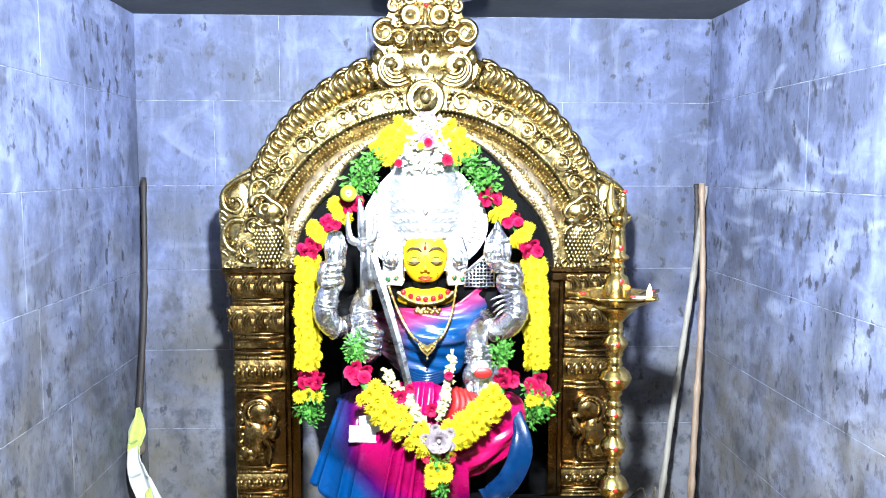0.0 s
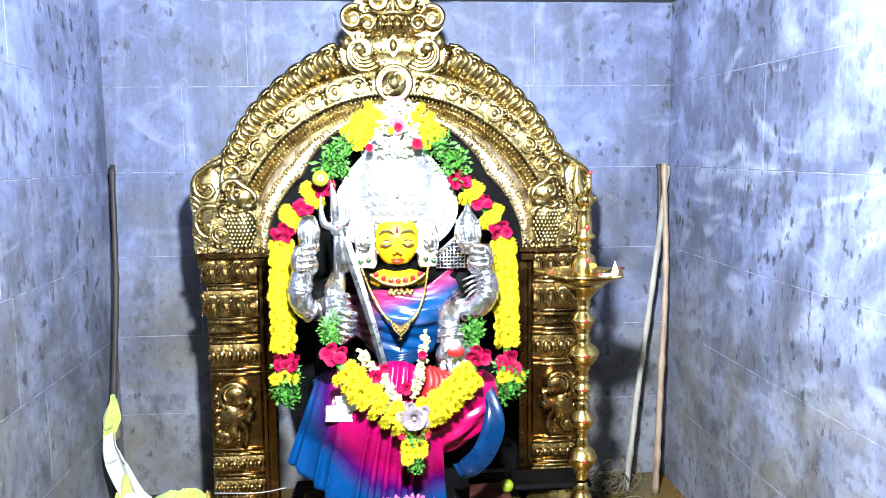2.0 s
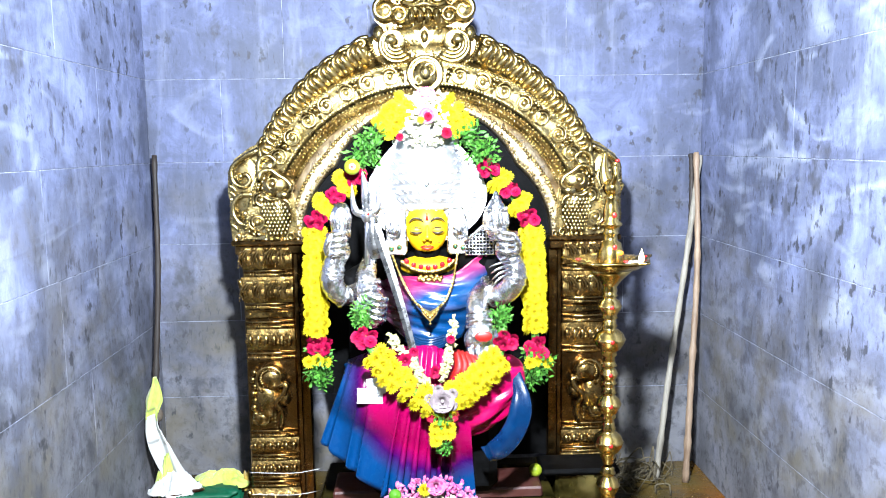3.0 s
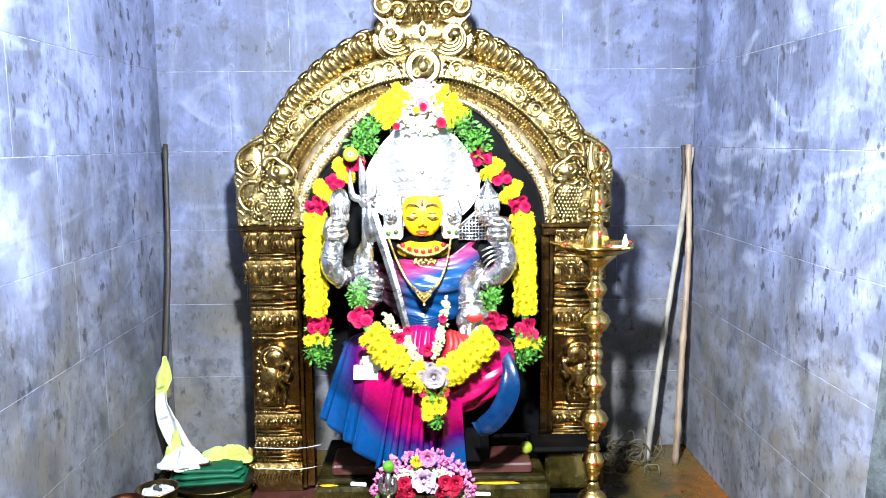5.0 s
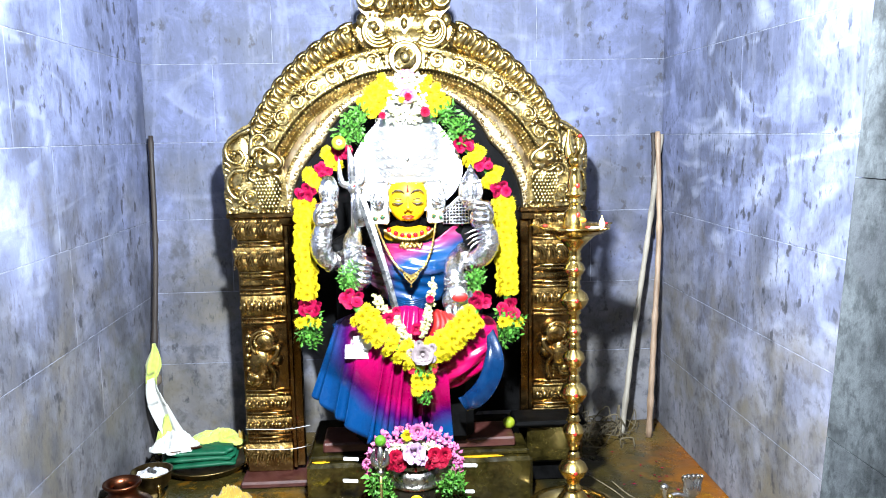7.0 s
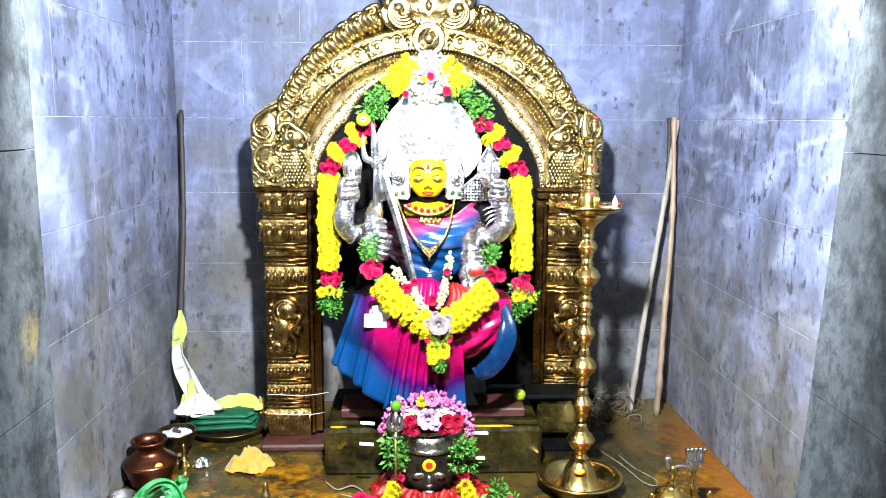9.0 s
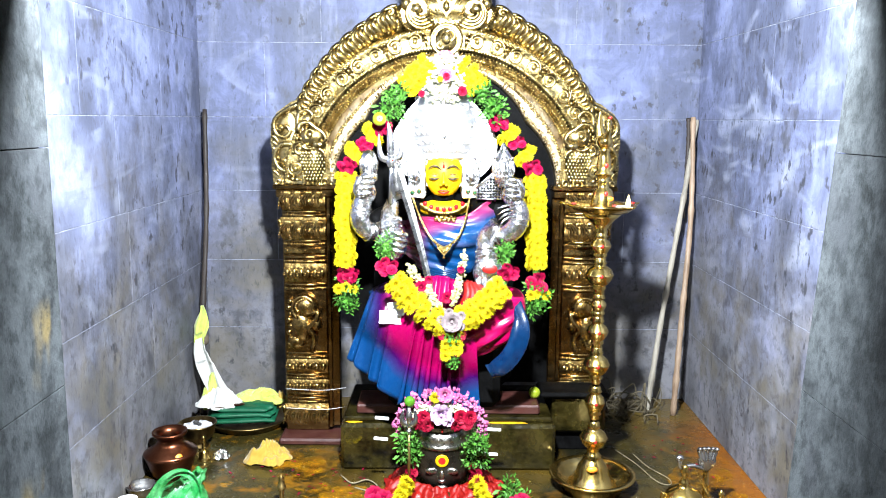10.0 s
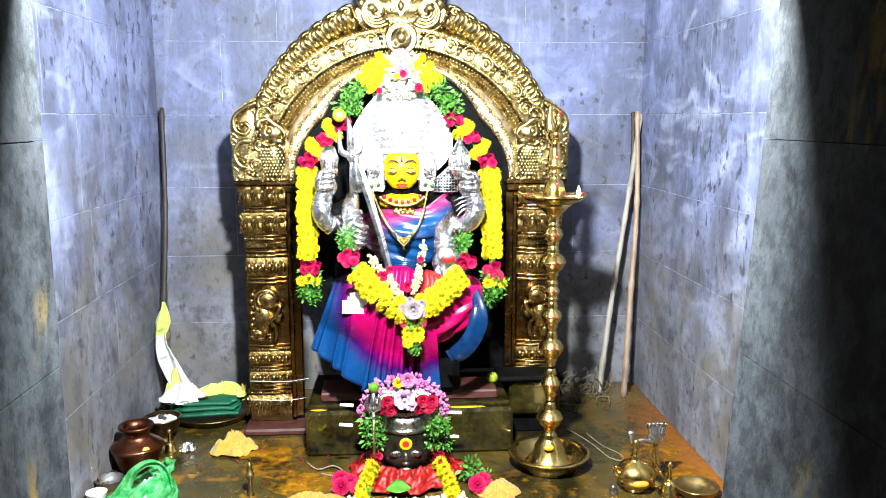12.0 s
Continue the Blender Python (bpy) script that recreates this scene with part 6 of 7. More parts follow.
def emblem_garlands():
    g = thing("pink_garland", "pink and white petal garland arched over the small idol", "garland")
    arc = [(-0.120, 2.0, 0.225), (-0.128, 2.0, 0.275), (-0.095, 1.99, 0.34), (-0.03, 1.985, 0.372), (0.04, 1.985, 0.378), (0.10, 1.985, 0.362), (0.150, 1.99, 0.315), (0.168, 2.0, 0.265), (0.158, 2.0, 0.215)]
    for k in range(3):
        f = 1 - 0.15 * k
        buds(g, [(0.028 + (x - 0.028) * f, y - 0.012 * k, 0.24 + (z - 0.24) * f) for x, y, z in arc], 0.0085, 170, 0.019, PETAL_P if k != 2 else PETAL_W, "petal_string", "strung pink petals" if k != 2 else "strung white petals")
    f = thing("rose_cluster", "red, lilac and pink roses heaped over the small idol's cap", "flowers")
    lay("rose", ROSE_LILAC, f, (0.024, 1.915, 0.325), 0.040)
    lay("rose", ROSE_LILAC, f, (0.048, 1.925, 0.300), 0.022)
    lay("rose", ROSE_PINK, f, (0.036, 1.93, 0.388), 0.030)
    lay("yellow_flower", MUMS[1], f, (0.004, 1.935, 0.378), 0.020)
    for x, z in ((-0.035, 0.310), (-0.055, 0.288), (-0.022, 0.282), (0.088, 0.312), (0.108, 0.290), (0.078, 0.284), (0.120, 0.310)):
        lay("rose", ROSE_RED, f, (x, 1.93, z), 0.026, (RND.uniform(-30, 30), RND.uniform(-20, 20)))
    h = thing("leafy_garland", "leaf and yellow flower garland falling round the small idol", "garland")
    for s, x in ((-1, -0.072), (1, 0.130)):
        for z in (0.235, 0.20, 0.165):
            leaves(h, (x + s * 0.01, 1.96, z), 0.038, 3)
        rose_knot(h, (x + s * 0.006, 1.945, 0.112), 0.026, 2, ROSE_RED)
        yellow_run(h, [(x + s * 0.012, 1.935, 0.090), (x + s * 0.035, 1.90, 0.055), (x + s * 0.050, 1.84, 0.035), (x + s * 0.045, 1.78, 0.030)], 0.026, 2, 0.021)
    for x, y in ((-0.165, 1.90), (-0.135, 1.865), (-0.195, 1.875), (-0.20, 1.93), (0.292, 1.885), (0.27, 1.86)):
        lay("rose", RND.choice(ROSES), h, (x, y, 0.035), 0.036, (0, -40))
    leaves(h, (0.275, 1.96, 0.045), 0.045, 5, 0.7)
    leaves(h, (-0.10, 1.80, 0.03), 0.03, 2)
    w = thing("jasmine_garland", "white jasmine garland lying across the front of the base", "garland")
    buds(w, [(-0.16, 1.80, 0.02), (-0.08, 1.775, 0.022), (0.02, 1.765, 0.022), (0.12, 1.775, 0.022), (0.22, 1.80, 0.02)], 0.009, 190, 0.018, PETAL_W)
    m = M().sheet(lambda u, v: (0.0 + 0.085 * (u - 0.5), 1.80 + 0.10 * (v - 0.5) * math.sin(math.pi * min(0.98, max(0.02, u))), 0.05 + 0.012 * math.sin(3 * u) + 0.008 * abs(v - 0.5)), 10, 6)
    tagged(weld(part("betel_leaf", m, LEAF), 0.0015), "broad green betel leaf laid on the garland", "leaf")


emblem_garlands()
for k, (x, z, s) in enumerate(((-0.178, 0.275, -1), (-0.182, 0.201, -1), (0.205, 0.237, 1), (0.195, 0.148, 1))):
    st = thing("peg", "short cream wooden peg beside the flowers", "peg", group="pegs beside the small idol")
    part("stem", M().box((x - 0.024, 2.005, z - 0.0042), (x + 0.024, 2.017, z + 0.0042), 0.0015, m=Matrix.Translation((x, 0, z)) @ pose(0, 0, 0, 0, 5 if s < 0 else 3, 0) @ Matrix.Translation((-x, 0, -z))), PAPER, st)

sp = thing("small_trident", "small brass trident standing on the floor, tipped with a lime", "trident")
part("shaft", M().tube([(-0.082, 1.925, 0.002), (-0.082, 1.925, 0.285)], 0.005, 8), BRASS_OLD, sp)
part("knob", M().ball((-0.082, 1.925, 0.262), 0.011, 10, 8), STEEL, sp)
part("head", M().tube(curve([(-0.082, 1.925, 0.282), (-0.104, 1.925, 0.30), (-0.100, 1.925, 0.342)], 10), [0.008, 0.009, 0.01, 0.01, 0.01, 0.009, 0.008, 0.006, 0.004, 0.002], 8).tube(curve([(-0.082, 1.925, 0.282), (-0.060, 1.925, 0.30), (-0.064, 1.925, 0.342)], 10), [0.008, 0.009, 0.01, 0.01, 0.01, 0.009, 0.008, 0.006, 0.004, 0.002], 8).tube([(-0.082, 1.925, 0.28), (-0.082, 1.925, 0.31), (-0.082, 1.925, 0.355)], [0.008, 0.012, 0.004], 8), STEEL, sp)
lime("lime", (-0.080, 1.925, 0.366), 0.0185, LIME_G, "small green lime spiked on the little trident")


# ---- the standing oil lamp ----
def oil_lamp():
    L = thing("oil_lamp", "tall turned brass oil lamp burning in a brass dish", "oil lamp", pose(0.556, 2.06, 0))
    part("dish", M().lathe([(0.0, 0.006), (0.095, 0.004), (0.098, 0.0), (0.104, 0.004), (0.106, 0.020), (0.118, 0.044), (0.146, 0.054), (0.151, 0.060), (0.148, 0.064), (0.128, 0.060), (0.112, 0.048), (0.100, 0.028), (0.05, 0.022), (0.0, 0.022)], 56), BRASS, L, "broad brass dish")
    part("foot", M().lathe([(0.0, 0.03), (0.082, 0.024), (0.080, 0.032), (0.072, 0.036), (0.066, 0.052), (0.058, 0.060), (0.052, 0.085), (0.034, 0.112), (0.027, 0.120), (0.030, 0.126), (0.022, 0.132), (0.019, 0.15)], 40), BRASS, L)
    part("flower_petal", M().ball((-0.012, -0.058, 0.098), (0.019, 0.010, 0.011), 10, 8), PETAL_O, L, "orange petal stuck to the foot")

    def knot(z, r, h):
        return [(0.014, z - h), (0.018, z - h * 0.92), (0.016, z - h * 0.8), (0.024, z - h * 0.66), (0.020, z - h * 0.55), (r * 0.72, z - h * 0.40), (r * 0.95, z - h * 0.16), (r, z - 0.002), (r * 1.05, z + 0.002), (r * 0.98, z + h * 0.08), (r * 0.86, z + h * 0.30), (r * 0.55, z + h * 0.46), (0.018, z + h * 0.55), (0.024, z + h * 0.64), (0.018, z + h * 0.74), (0.020, z + h * 0.84), (0.014, z + h * 0.95)]
    for z, r, h in ((0.190, 0.047, 0.065), (0.320, 0.034, 0.062), (0.455, 0.044, 0.068), (0.572, 0.036, 0.058), (0.664, 0.026, 0.042), (0.768, 0.046, 0.066), (0.868, 0.034, 0.050)):
        k = part("stem_section", M().lathe(knot(z, r, h), 32), BRASS, L)
        part("powder_dot", M().ball((-0.002, -r - 0.001, z + 0.002), (0.0065, 0.003, 0.0065), 8, 6), RED_PAINT, k, "red powder dot")
    part("neck", M().lathe([(0.014, 0.905), (0.022, 0.915), (0.018, 0.925), (0.030, 0.942), (0.050, 0.962), (0.064, 0.975), (0.055, 0.985)], 32), BRASS, L)

    def tray(u, v):
        a = 2 * math.pi * u
        lip = max(0.0, math.cos(5 * (a - math.pi * 0.5) / 1.0)) ** 8
        r = lerp(0.0, 0.112 + 0.030 * lip, v)
        return (r * math.cos(a), r * math.sin(a), 0.985 + 0.022 * v ** 2 + 0.003 * lip * v)
    weld(part("tray", M().sheet(tray, 100, 10), BRASS, L, "shallow brass tray with five pointed lips"), 0.006)
    part("tray_bowl", M().lathe([(0.060, 0.976), (0.085, 0.983), (0.108, 0.998)], 40), BRASS, L)
    part("wick", M().tube([(0.030, -0.06, 1.005), (0.062, -0.085, 1.008)], 0.005, 6), PAPER, L)
    part("flame", M().lathe([(0.0, 0.0), (0.007, 0.006), (0.009, 0.014), (0.006, 0.026), (0.0, 0.042)], 12, m=pose(0.066, -0.088, 1.006)), FLAME, L, "small yellow flame")
    for x, y in ((-0.10, -0.03), (0.02, -0.098), (0.10, 0.0)):
        part("petal_bit", M().ball((x, y, 1.013), (0.009, 0.007, 0.004), 7, 5), RED_PAINT, L, "red flower bit")
    part("upper_stem", M().lathe([(0.0, 0.995), (0.040, 0.996), (0.041, 1.002), (0.036, 1.03), (0.030, 1.055), (0.020, 1.062), (0.018, 1.078), (0.024, 1.084), (0.018, 1.090), (0.020, 1.100), (0.032, 1.106), (0.033, 1.112), (0.022, 1.120), (0.024, 1.135), (0.020, 1.165), (0.016, 1.180), (0.022, 1.186), (0.014, 1.194), (0.0, 1.196)], 32), BRASS, L)
    for z, y in ((1.045, -0.034), (1.137, -0.025)):
        part("powder_dot", M().ball((0.004, y, z), (0.007, 0.003, 0.008), 8, 6), RED_PAINT, L, "red powder dot")
    part("orange_smear", M().ball((0.018, -0.030, 1.028), (0.014, 0.006, 0.008), 8, 6), PETAL_O, L)
    bird = part("finial", M().ball((0.0, 0.0, 1.215), (0.026, 0.036, 0.026), 16, 12).tube(curve([(0.0, -0.02, 1.225), (0.004, -0.034, 1.25), (0.004, -0.024, 1.275), (0.004, -0.034, 1.288)], 12), [0.014, 0.012, 0.010, 0.009, 0.009, 0.009, 0.010, 0.011, 0.011, 0.010, 0.008, 0.004], 10), BRASS, L, "plain bird-shaped brass finial")
    part("tail", M().tube(curve([(-0.004, 0.02, 1.215), (-0.014, 0.03, 1.26), (-0.012, 0.026, 1.318)], 12), [0.016, 0.018, 0.019, 0.019, 0.018, 0.016, 0.014, 0.012, 0.010, 0.008, 0.006, 0.003], 8, flat=0.6).tube([(0.022, 0.0, 1.21), (0.034, 0.0, 1.225), (0.036, 0.0, 1.222)], [0.01, 0.006, 0.002], 8), BRASS, bird)
    part("powder_dot", M().ball((0.008, -0.036, 1.292), (0.007, 0.005, 0.005), 8, 6), RED_PAINT, bird, "red powder dot")


PETAL_O = plain("orange_petals", (0.80, 0.16, 0.01), (0.88, 0.28, 0.02), 40, 0.5)
oil_lamp()


# ---- sticks, cloths and vessels ----
def stick(path, r0, r1, material, label, group=""):
    line = curve(path, 40)
    rr = [lerp(r0, r1, i / 39) * (1 + 0.10 * math.sin(i * 1.7) + 0.16 * (i % 11 == 5)) for i in range(40)]
    return tagged(part("stick", M().tube(line, rr, 10), material), label, "stick", group)


stick([(-1.018, 2.770, 0.0), (-1.020, 2.812, 0.40), (-1.006, 2.88, 0.86), (-1.014, 2.945, 1.319)], 0.013, 0.0095, WOOD_D, "dark bark-covered stick leaning in the corner")
stick([(1.047, 2.787, 0.0), (1.075, 2.83, 0.42), (1.112, 2.90, 0.86), (1.116, 2.955, 1.300)], 0.0135, 0.011, WOOD_L, "peeled wooden staff leaning in the corner", "staffs in the corner")
stick([(0.94, 2.826, 0.0), (0.995, 2.86, 0.42), (1.075, 2.91, 0.92), (1.134, 2.965, 1.288)], 0.0125, 0.011, WOOD_G, "grey weathered staff leaning in the corner", "staffs in the corner")
stick([(1.085, 2.925, 0.86), (1.094, 2.94, 1.05), (1.100, 2.955, 1.20), (1.098, 2.965, 1.296)], 0.008, 0.010, WOOD_D, "short dark stick tucked between the staffs", "staffs in the corner")


def hanging_cloth():
    c = thing("cloth", "white and lime-yellow cloth tied to the stick, trailing down", "cloth")
    line = curve([(-1.005, 2.775, 0.490), (-1.012, 2.755, 0.42), (-1.010, 2.74, 0.345), (-0.985, 2.725, 0.26), (-0.945, 2.70, 0.165), (-0.90, 2.68, 0.095)], 40)

    def fold(u, v):
        i = min(39, round(u * 39))
        p = line[i]
        w = 0.002 + 0.038 * min(1, u * 4.5) * (1 - 0.45 * math.sin(math.pi * min(1, u * 1.3)) ** 4 + 0.25 * max(0, u - 0.6))
        a = (v - 0.5) * 2
        return (p.x + w * a + 0.006 * math.sin(u * 9), p.y - 0.016 * math.cos(a * 3.6 + u * 5) - 0.012, p.z - 0.010 * a * a * (u < 0.5))
    weld(part("upper_fold", M().sheet(lambda u, v: fold(u * 0.42, v), 17, 18), CLOTH_YG, c, "lime-yellow upper end"), 0.003)
    weld(part("lower_fold", M().sheet(lambda u, v: fold(0.38 + u * 0.62, v), 25, 18), CLOTH_W, c, "white trailing end"), 0.003)
    part("knot", M().ball((-1.012, 2.77, 0.335), (0.03, 0.03, 0.03), 12, 8).tube([(-1.02, 2.765, 0.34), (-1.045, 2.76, 0.365)], [0.018, 0.008], 8), CLOTH_D, c, "dark knotted rag")


CLOTH_D = plain("dark_rag", (0.05, 0.035, 0.025), (0.09, 0.07, 0.05), 14, 0.9)
hanging_cloth()


def crumple(name, centre, size, material, seed, label, category, sharp=1.0):
    """A crumpled cloth heap that lies on its support."""
    off = Vector((seed * 3.1, seed * 1.7, 0))

    def fn(u, v):
        a, r = 2 * math.pi * u, v
        d = Vector((math.cos(a), math.sin(a), 0))
        k = noise.noise(d * 1.6 + off)
        w = 1 + 0.35 * k
        p = Vector((d.x * r * w, d.y * r * w, 0))
        fold = 1 - 2.2 * abs(noise.noise(p * 2.9 + off))
        fine = 1 - 2.0 * abs(noise.noise(p * 8.0 + off * 2))
        h = (1 - r ** 1.6) * (0.55 + 0.6 * noise.noise(p * 1.7 + off)) + sharp * (0.36 * max(0, fold) ** 1.5 + 0.14 * max(0, fine)) * (1 - 0.75 * r)
        return (centre[0] + size[0] * p.x, centre[1] + size[1] * p.y, centre[2] + size[2] * max(0.02, h))
    return tagged(weld(part(name, M().sheet(fn, 80, 26), material), 0.002), label, category)


BRASS_DARK = brass("dark_brass", (0.07, 0.045, 0.018), (0.20, 0.14, 0.055), 0.28, 14)
# brass plate with folded green silk and crumpled cloths
plate = thing("plate", "broad dull brass plate on the floor holding folded cloth", "plate", pose(-0.795, 2.665, 0))
part("dish", M().lathe([(0.0, 0.004), (0.13, 0.0), (0.15, 0.004), (0.172, 0.030), (0.178, 0.032), (0.176, 0.036), (0.165, 0.034), (0.146, 0.012), (0.0, 0.010)], 56), BRASS_DARK, plate)


def folded_edge(u, v, k):
    """A soft rounded fold of the cloth stack: a squashed superellipse swept round."""
    a = 2 * math.pi * u
    b = math.pi * (v - 0.5)
    e = 0.35
    cx, cy = abs(math.cos(a)) ** e * math.copysign(1, math.cos(a)), abs(math.sin(a)) ** e * math.copysign(1, math.sin(a))
    rr = math.cos(b) ** 0.25
    w = 0.004 * math.sin(7 * a + 2 * k)
    return ((0.145 - 0.012 * k + w) * cx * rr + 0.006 * k, (0.085 - 0.006 * k + w) * cy * rr, 0.023 * k + 0.012 + 0.012 * math.sin(b) + 0.004 * math.sin(3 * a + k) * rr)


silk = thing("folded_cloth", "folded dark green silk with a copper motif on the plate", "cloth", pose(-0.815, 2.64, 0.030, 0, 0, 8))
for k in range(3):
    part("fold", M().sheet(lambda u, v, k=k: folded_edge(u, v, k), 40, 24), CLOTH_G, silk)
part("motif", M().lathe([(0.0, 0.002), (0.030, 0.002), (0.034, 0.0)], 20, m=pose(-0.03, -0.03, 0.0735) @ Matrix.Diagonal((1.3, 0.7, 1, 1))), COPPER, silk, "woven copper motif")
part("motif", M().lathe([(0.0, 0.002), (0.018, 0.002), (0.021, 0.0)], 16, m=pose(-0.085, -0.055, 0.0735) @ Matrix.Diagonal((1.2, 0.7, 1, 1))), COPPER, silk, "woven copper motif")
crumple("cloth", (-0.905, 2.63, 0.092), (0.090, 0.075, 0.066), CLOTH_W, 2, "crumpled white cloth heaped over the folded silk", "cloth", 1.4)
crumple("cloth", (-0.955, 2.69, 0.06), (0.05, 0.05, 0.13), CLOTH_YG, 3, "lime-yellow cloth end bunched against the stick", "cloth", 1.2)
crumple("cloth", (-0.755, 2.705, 0.085), (0.115, 0.070, 0.050), CLOTH_YG, 5, "crumpled pale yellow cloth lying on the plate", "cloth", 1.5)
crumple("cloth", (-0.660, 2.715, 0.06), (0.045, 0.035, 0.06), CLOTH_Y, 8, "small yellow cloth bunch at the plate's rim", "cloth", 1.2)
crumple("cloth", (-0.635, 2.29, 0.0), (0.085, 0.078, 0.068), CLOTH_Y, 6, "crumpled turmeric-yellow cloth on the floor", "cloth", 1.35)
crumple("cloth", (0.34, 1.86, 0.0), (0.075, 0.085, 0.040), CLOTH_O, 9, "crumpled orange cloth beside the garland", "cloth", 1.3)
crumple("cloth", (-0.29, 1.83, 0.0), (0.10, 0.06, 0.032), CLOTH_O, 10, "crumpled orange cloth beside the roses", "cloth", 1.3)

pot = thing("copper_pot", "round brown copper water pot with a flared rim", "pot", pose(-1.0 + 0.045, 2.155, 0))
part("body", M().lathe([(0.0, 0.0), (0.058, 0.001), (0.068, 0.010), (0.078, 0.040), (0.090, 0.074), (0.0945, 0.084), (0.095, 0.089), (0.091, 0.093), (0.075, 0.104), (0.054, 0.118), (0.047, 0.126), (0.045, 0.136), (0.048, 0.146), (0.059, 0.156), (0.063, 0.162), (0.061, 0.168), (0.056, 0.168), (0.044, 0.158), (0.038, 0.146), (0.038, 0.12), (0.06, 0.08), (0.0, 0.03)], 56), COPPER, pot)
part("powder_mark", M().lathe([(0.0, 0.003), (0.012, 0.002), (0.014, 0.0)], 16, m=pose(0.052, -0.068, 0.093, 70, 0, 38)), PETAL_O, pot, "orange powder mark")
ash = thing("ash_bowl", "small brass footed bowl filled with white ash", "bowl", pose(-0.935, 2.41, 0))
part("bowl", M().lathe([(0.0, 0.0), (0.040, 0.0), (0.042, 0.008), (0.032, 0.016), (0.036, 0.026), (0.056, 0.042), (0.066, 0.062), (0.068, 0.086), (0.074, 0.094), (0.075, 0.099), (0.070, 0.099), (0.060, 0.078), (0.0, 0.066)], 40), BRASS_DARK, ash)
part("ash", M().sheet(lambda u, v: (0.057 * v * math.cos(6.2832 * u), 0.057 * v * math.sin(6.2832 * u), 0.083 + 0.022 * (1 - v) + 0.012 * noise.noise(Vector((3 * v * math.cos(6.2832 * u), 3 * v * math.sin(6.2832 * u), 1)))), 40, 12), ASH, ash, "white ash")
part("ember", M().ball((0.0, -0.015, 0.105), (0.012, 0.010, 0.010), 8, 6).ball((0.014, -0.020, 0.100), (0.010, 0.008, 0.007), 7, 5), CHAR, ash, "charred lump")
bell = thing("hand_bell", "little brass hand bell on the floor", "bell", pose(-0.875, 2.285, 0))
part("bell", M().lathe([(0.024, 0.0), (0.026, 0.003), (0.020, 0.014), (0.017, 0.032), (0.010, 0.042), (0.0, 0.044)], 24), BRASS, bell)
part("handle", M().lathe([(0.005, 0.042), (0.008, 0.050), (0.005, 0.058), (0.009, 0.068), (0.006, 0.078), (0.009, 0.088), (0.0, 0.096)], 14), BRASS, bell)
crumple("foil", (-0.815, 2.30, 0.0), (0.034, 0.026, 0.032), STEEL, 12, "crumpled piece of silver foil on the floor", "foil", 2.0)

rod = thing("brass_rod", "slender ornate brass rod standing on the floor", "rod", pose(-0.505, 1.905, 0))
part("handle", M().lathe([(0.0, 0.0), (0.014, 0.0), (0.008, 0.01), (0.007, 0.055), (0.010, 0.058), (0.007, 0.062), (0.014, 0.068), (0.016, 0.076), (0.010, 0.080), (0.012, 0.090), (0.006, 0.096), (0.010, 0.104), (0.004, 0.112), (0.0, 0.12)], 20), BRASS_OLD, rod)


def carrier_bag():
    b = thing("plastic_bag", "crumpled green plastic carrier bag slumped on the floor", "bag", pose(-0.862, 1.86, 0))

    def body(u, v):
        a = 2 * math.pi * u
        d = Vector((math.cos(a), math.sin(a), 0))
        k = noise.noise(Vector((2.6 * d.x, 2.6 * d.y, 2.4 * v)))
        crease = abs(noise.noise(Vector((5 * d.x, 5 * d.y, 4 * v + 2))))
        r = (0.120 - 0.045 * v ** 1.4) * (1 + 0.16 * k) - 0.020 * crease
        top = 0.108 + 0.040 * d.x + 0.018 * noise.noise(Vector((3 * d.x, 3 * d.y, 7)))
        return (r * d.x + 0.040 * v ** 1.5, 0.78 * r * d.y, top * v ** 0.8)
    weld(part("body", M().sheet(body, 84, 30), BAG, b), 0.001)
    for y, dx, dz in ((-0.040, 0.0, 0.0),):
        line = curve([(-0.050 + dx, y, 0.045), (-0.030 + dx, y, 0.085), (-0.004 + dx, y, 0.130 + dz), (0.040 + dx, y, 0.160 + dz), (0.080 + dx, y, 0.158 + dz), (0.099 + dx, y, 0.128), (0.098 + dx, y, 0.075), (0.088 + dx, y, 0.035)], 40)

        def strap(u, v, line=line):
            i = min(39, round(u * 39))
            d = (line[min(i + 1, 39)] - line[max(i - 1, 0)]).normalized()
            side = Vector((-d.z, 0, d.x))
            w = 0.062 - 0.040 * math.sin(math.pi * u) ** 0.7
            return line[i] + side * w * (0.5 - v) + Vector((0, -0.007 * math.cos(v * 7 + u * 9), 0))
        weld(part("handle", M().sheet(strap, 39, 8), BAG, b, "looped plastic handle"), 0.001)
    inner = curve([(0.0, 0.0, 0.05), (0.03, -0.01, 0.085), (0.06, 0.0, 0.10), (0.085, 0.01, 0.07)], 14)
    weld(part("lining", M().sheet(lambda u, v: inner[min(13, round(u * 13))] + Vector((0.006 * math.sin(9 * v), 0.05 * (v - 0.5), 0.014 * noise.noise(Vector((6 * u, 5 * v, 3))))), 26, 12), CLEAR, b, "crinkled clear plastic lining"), 0.0008)


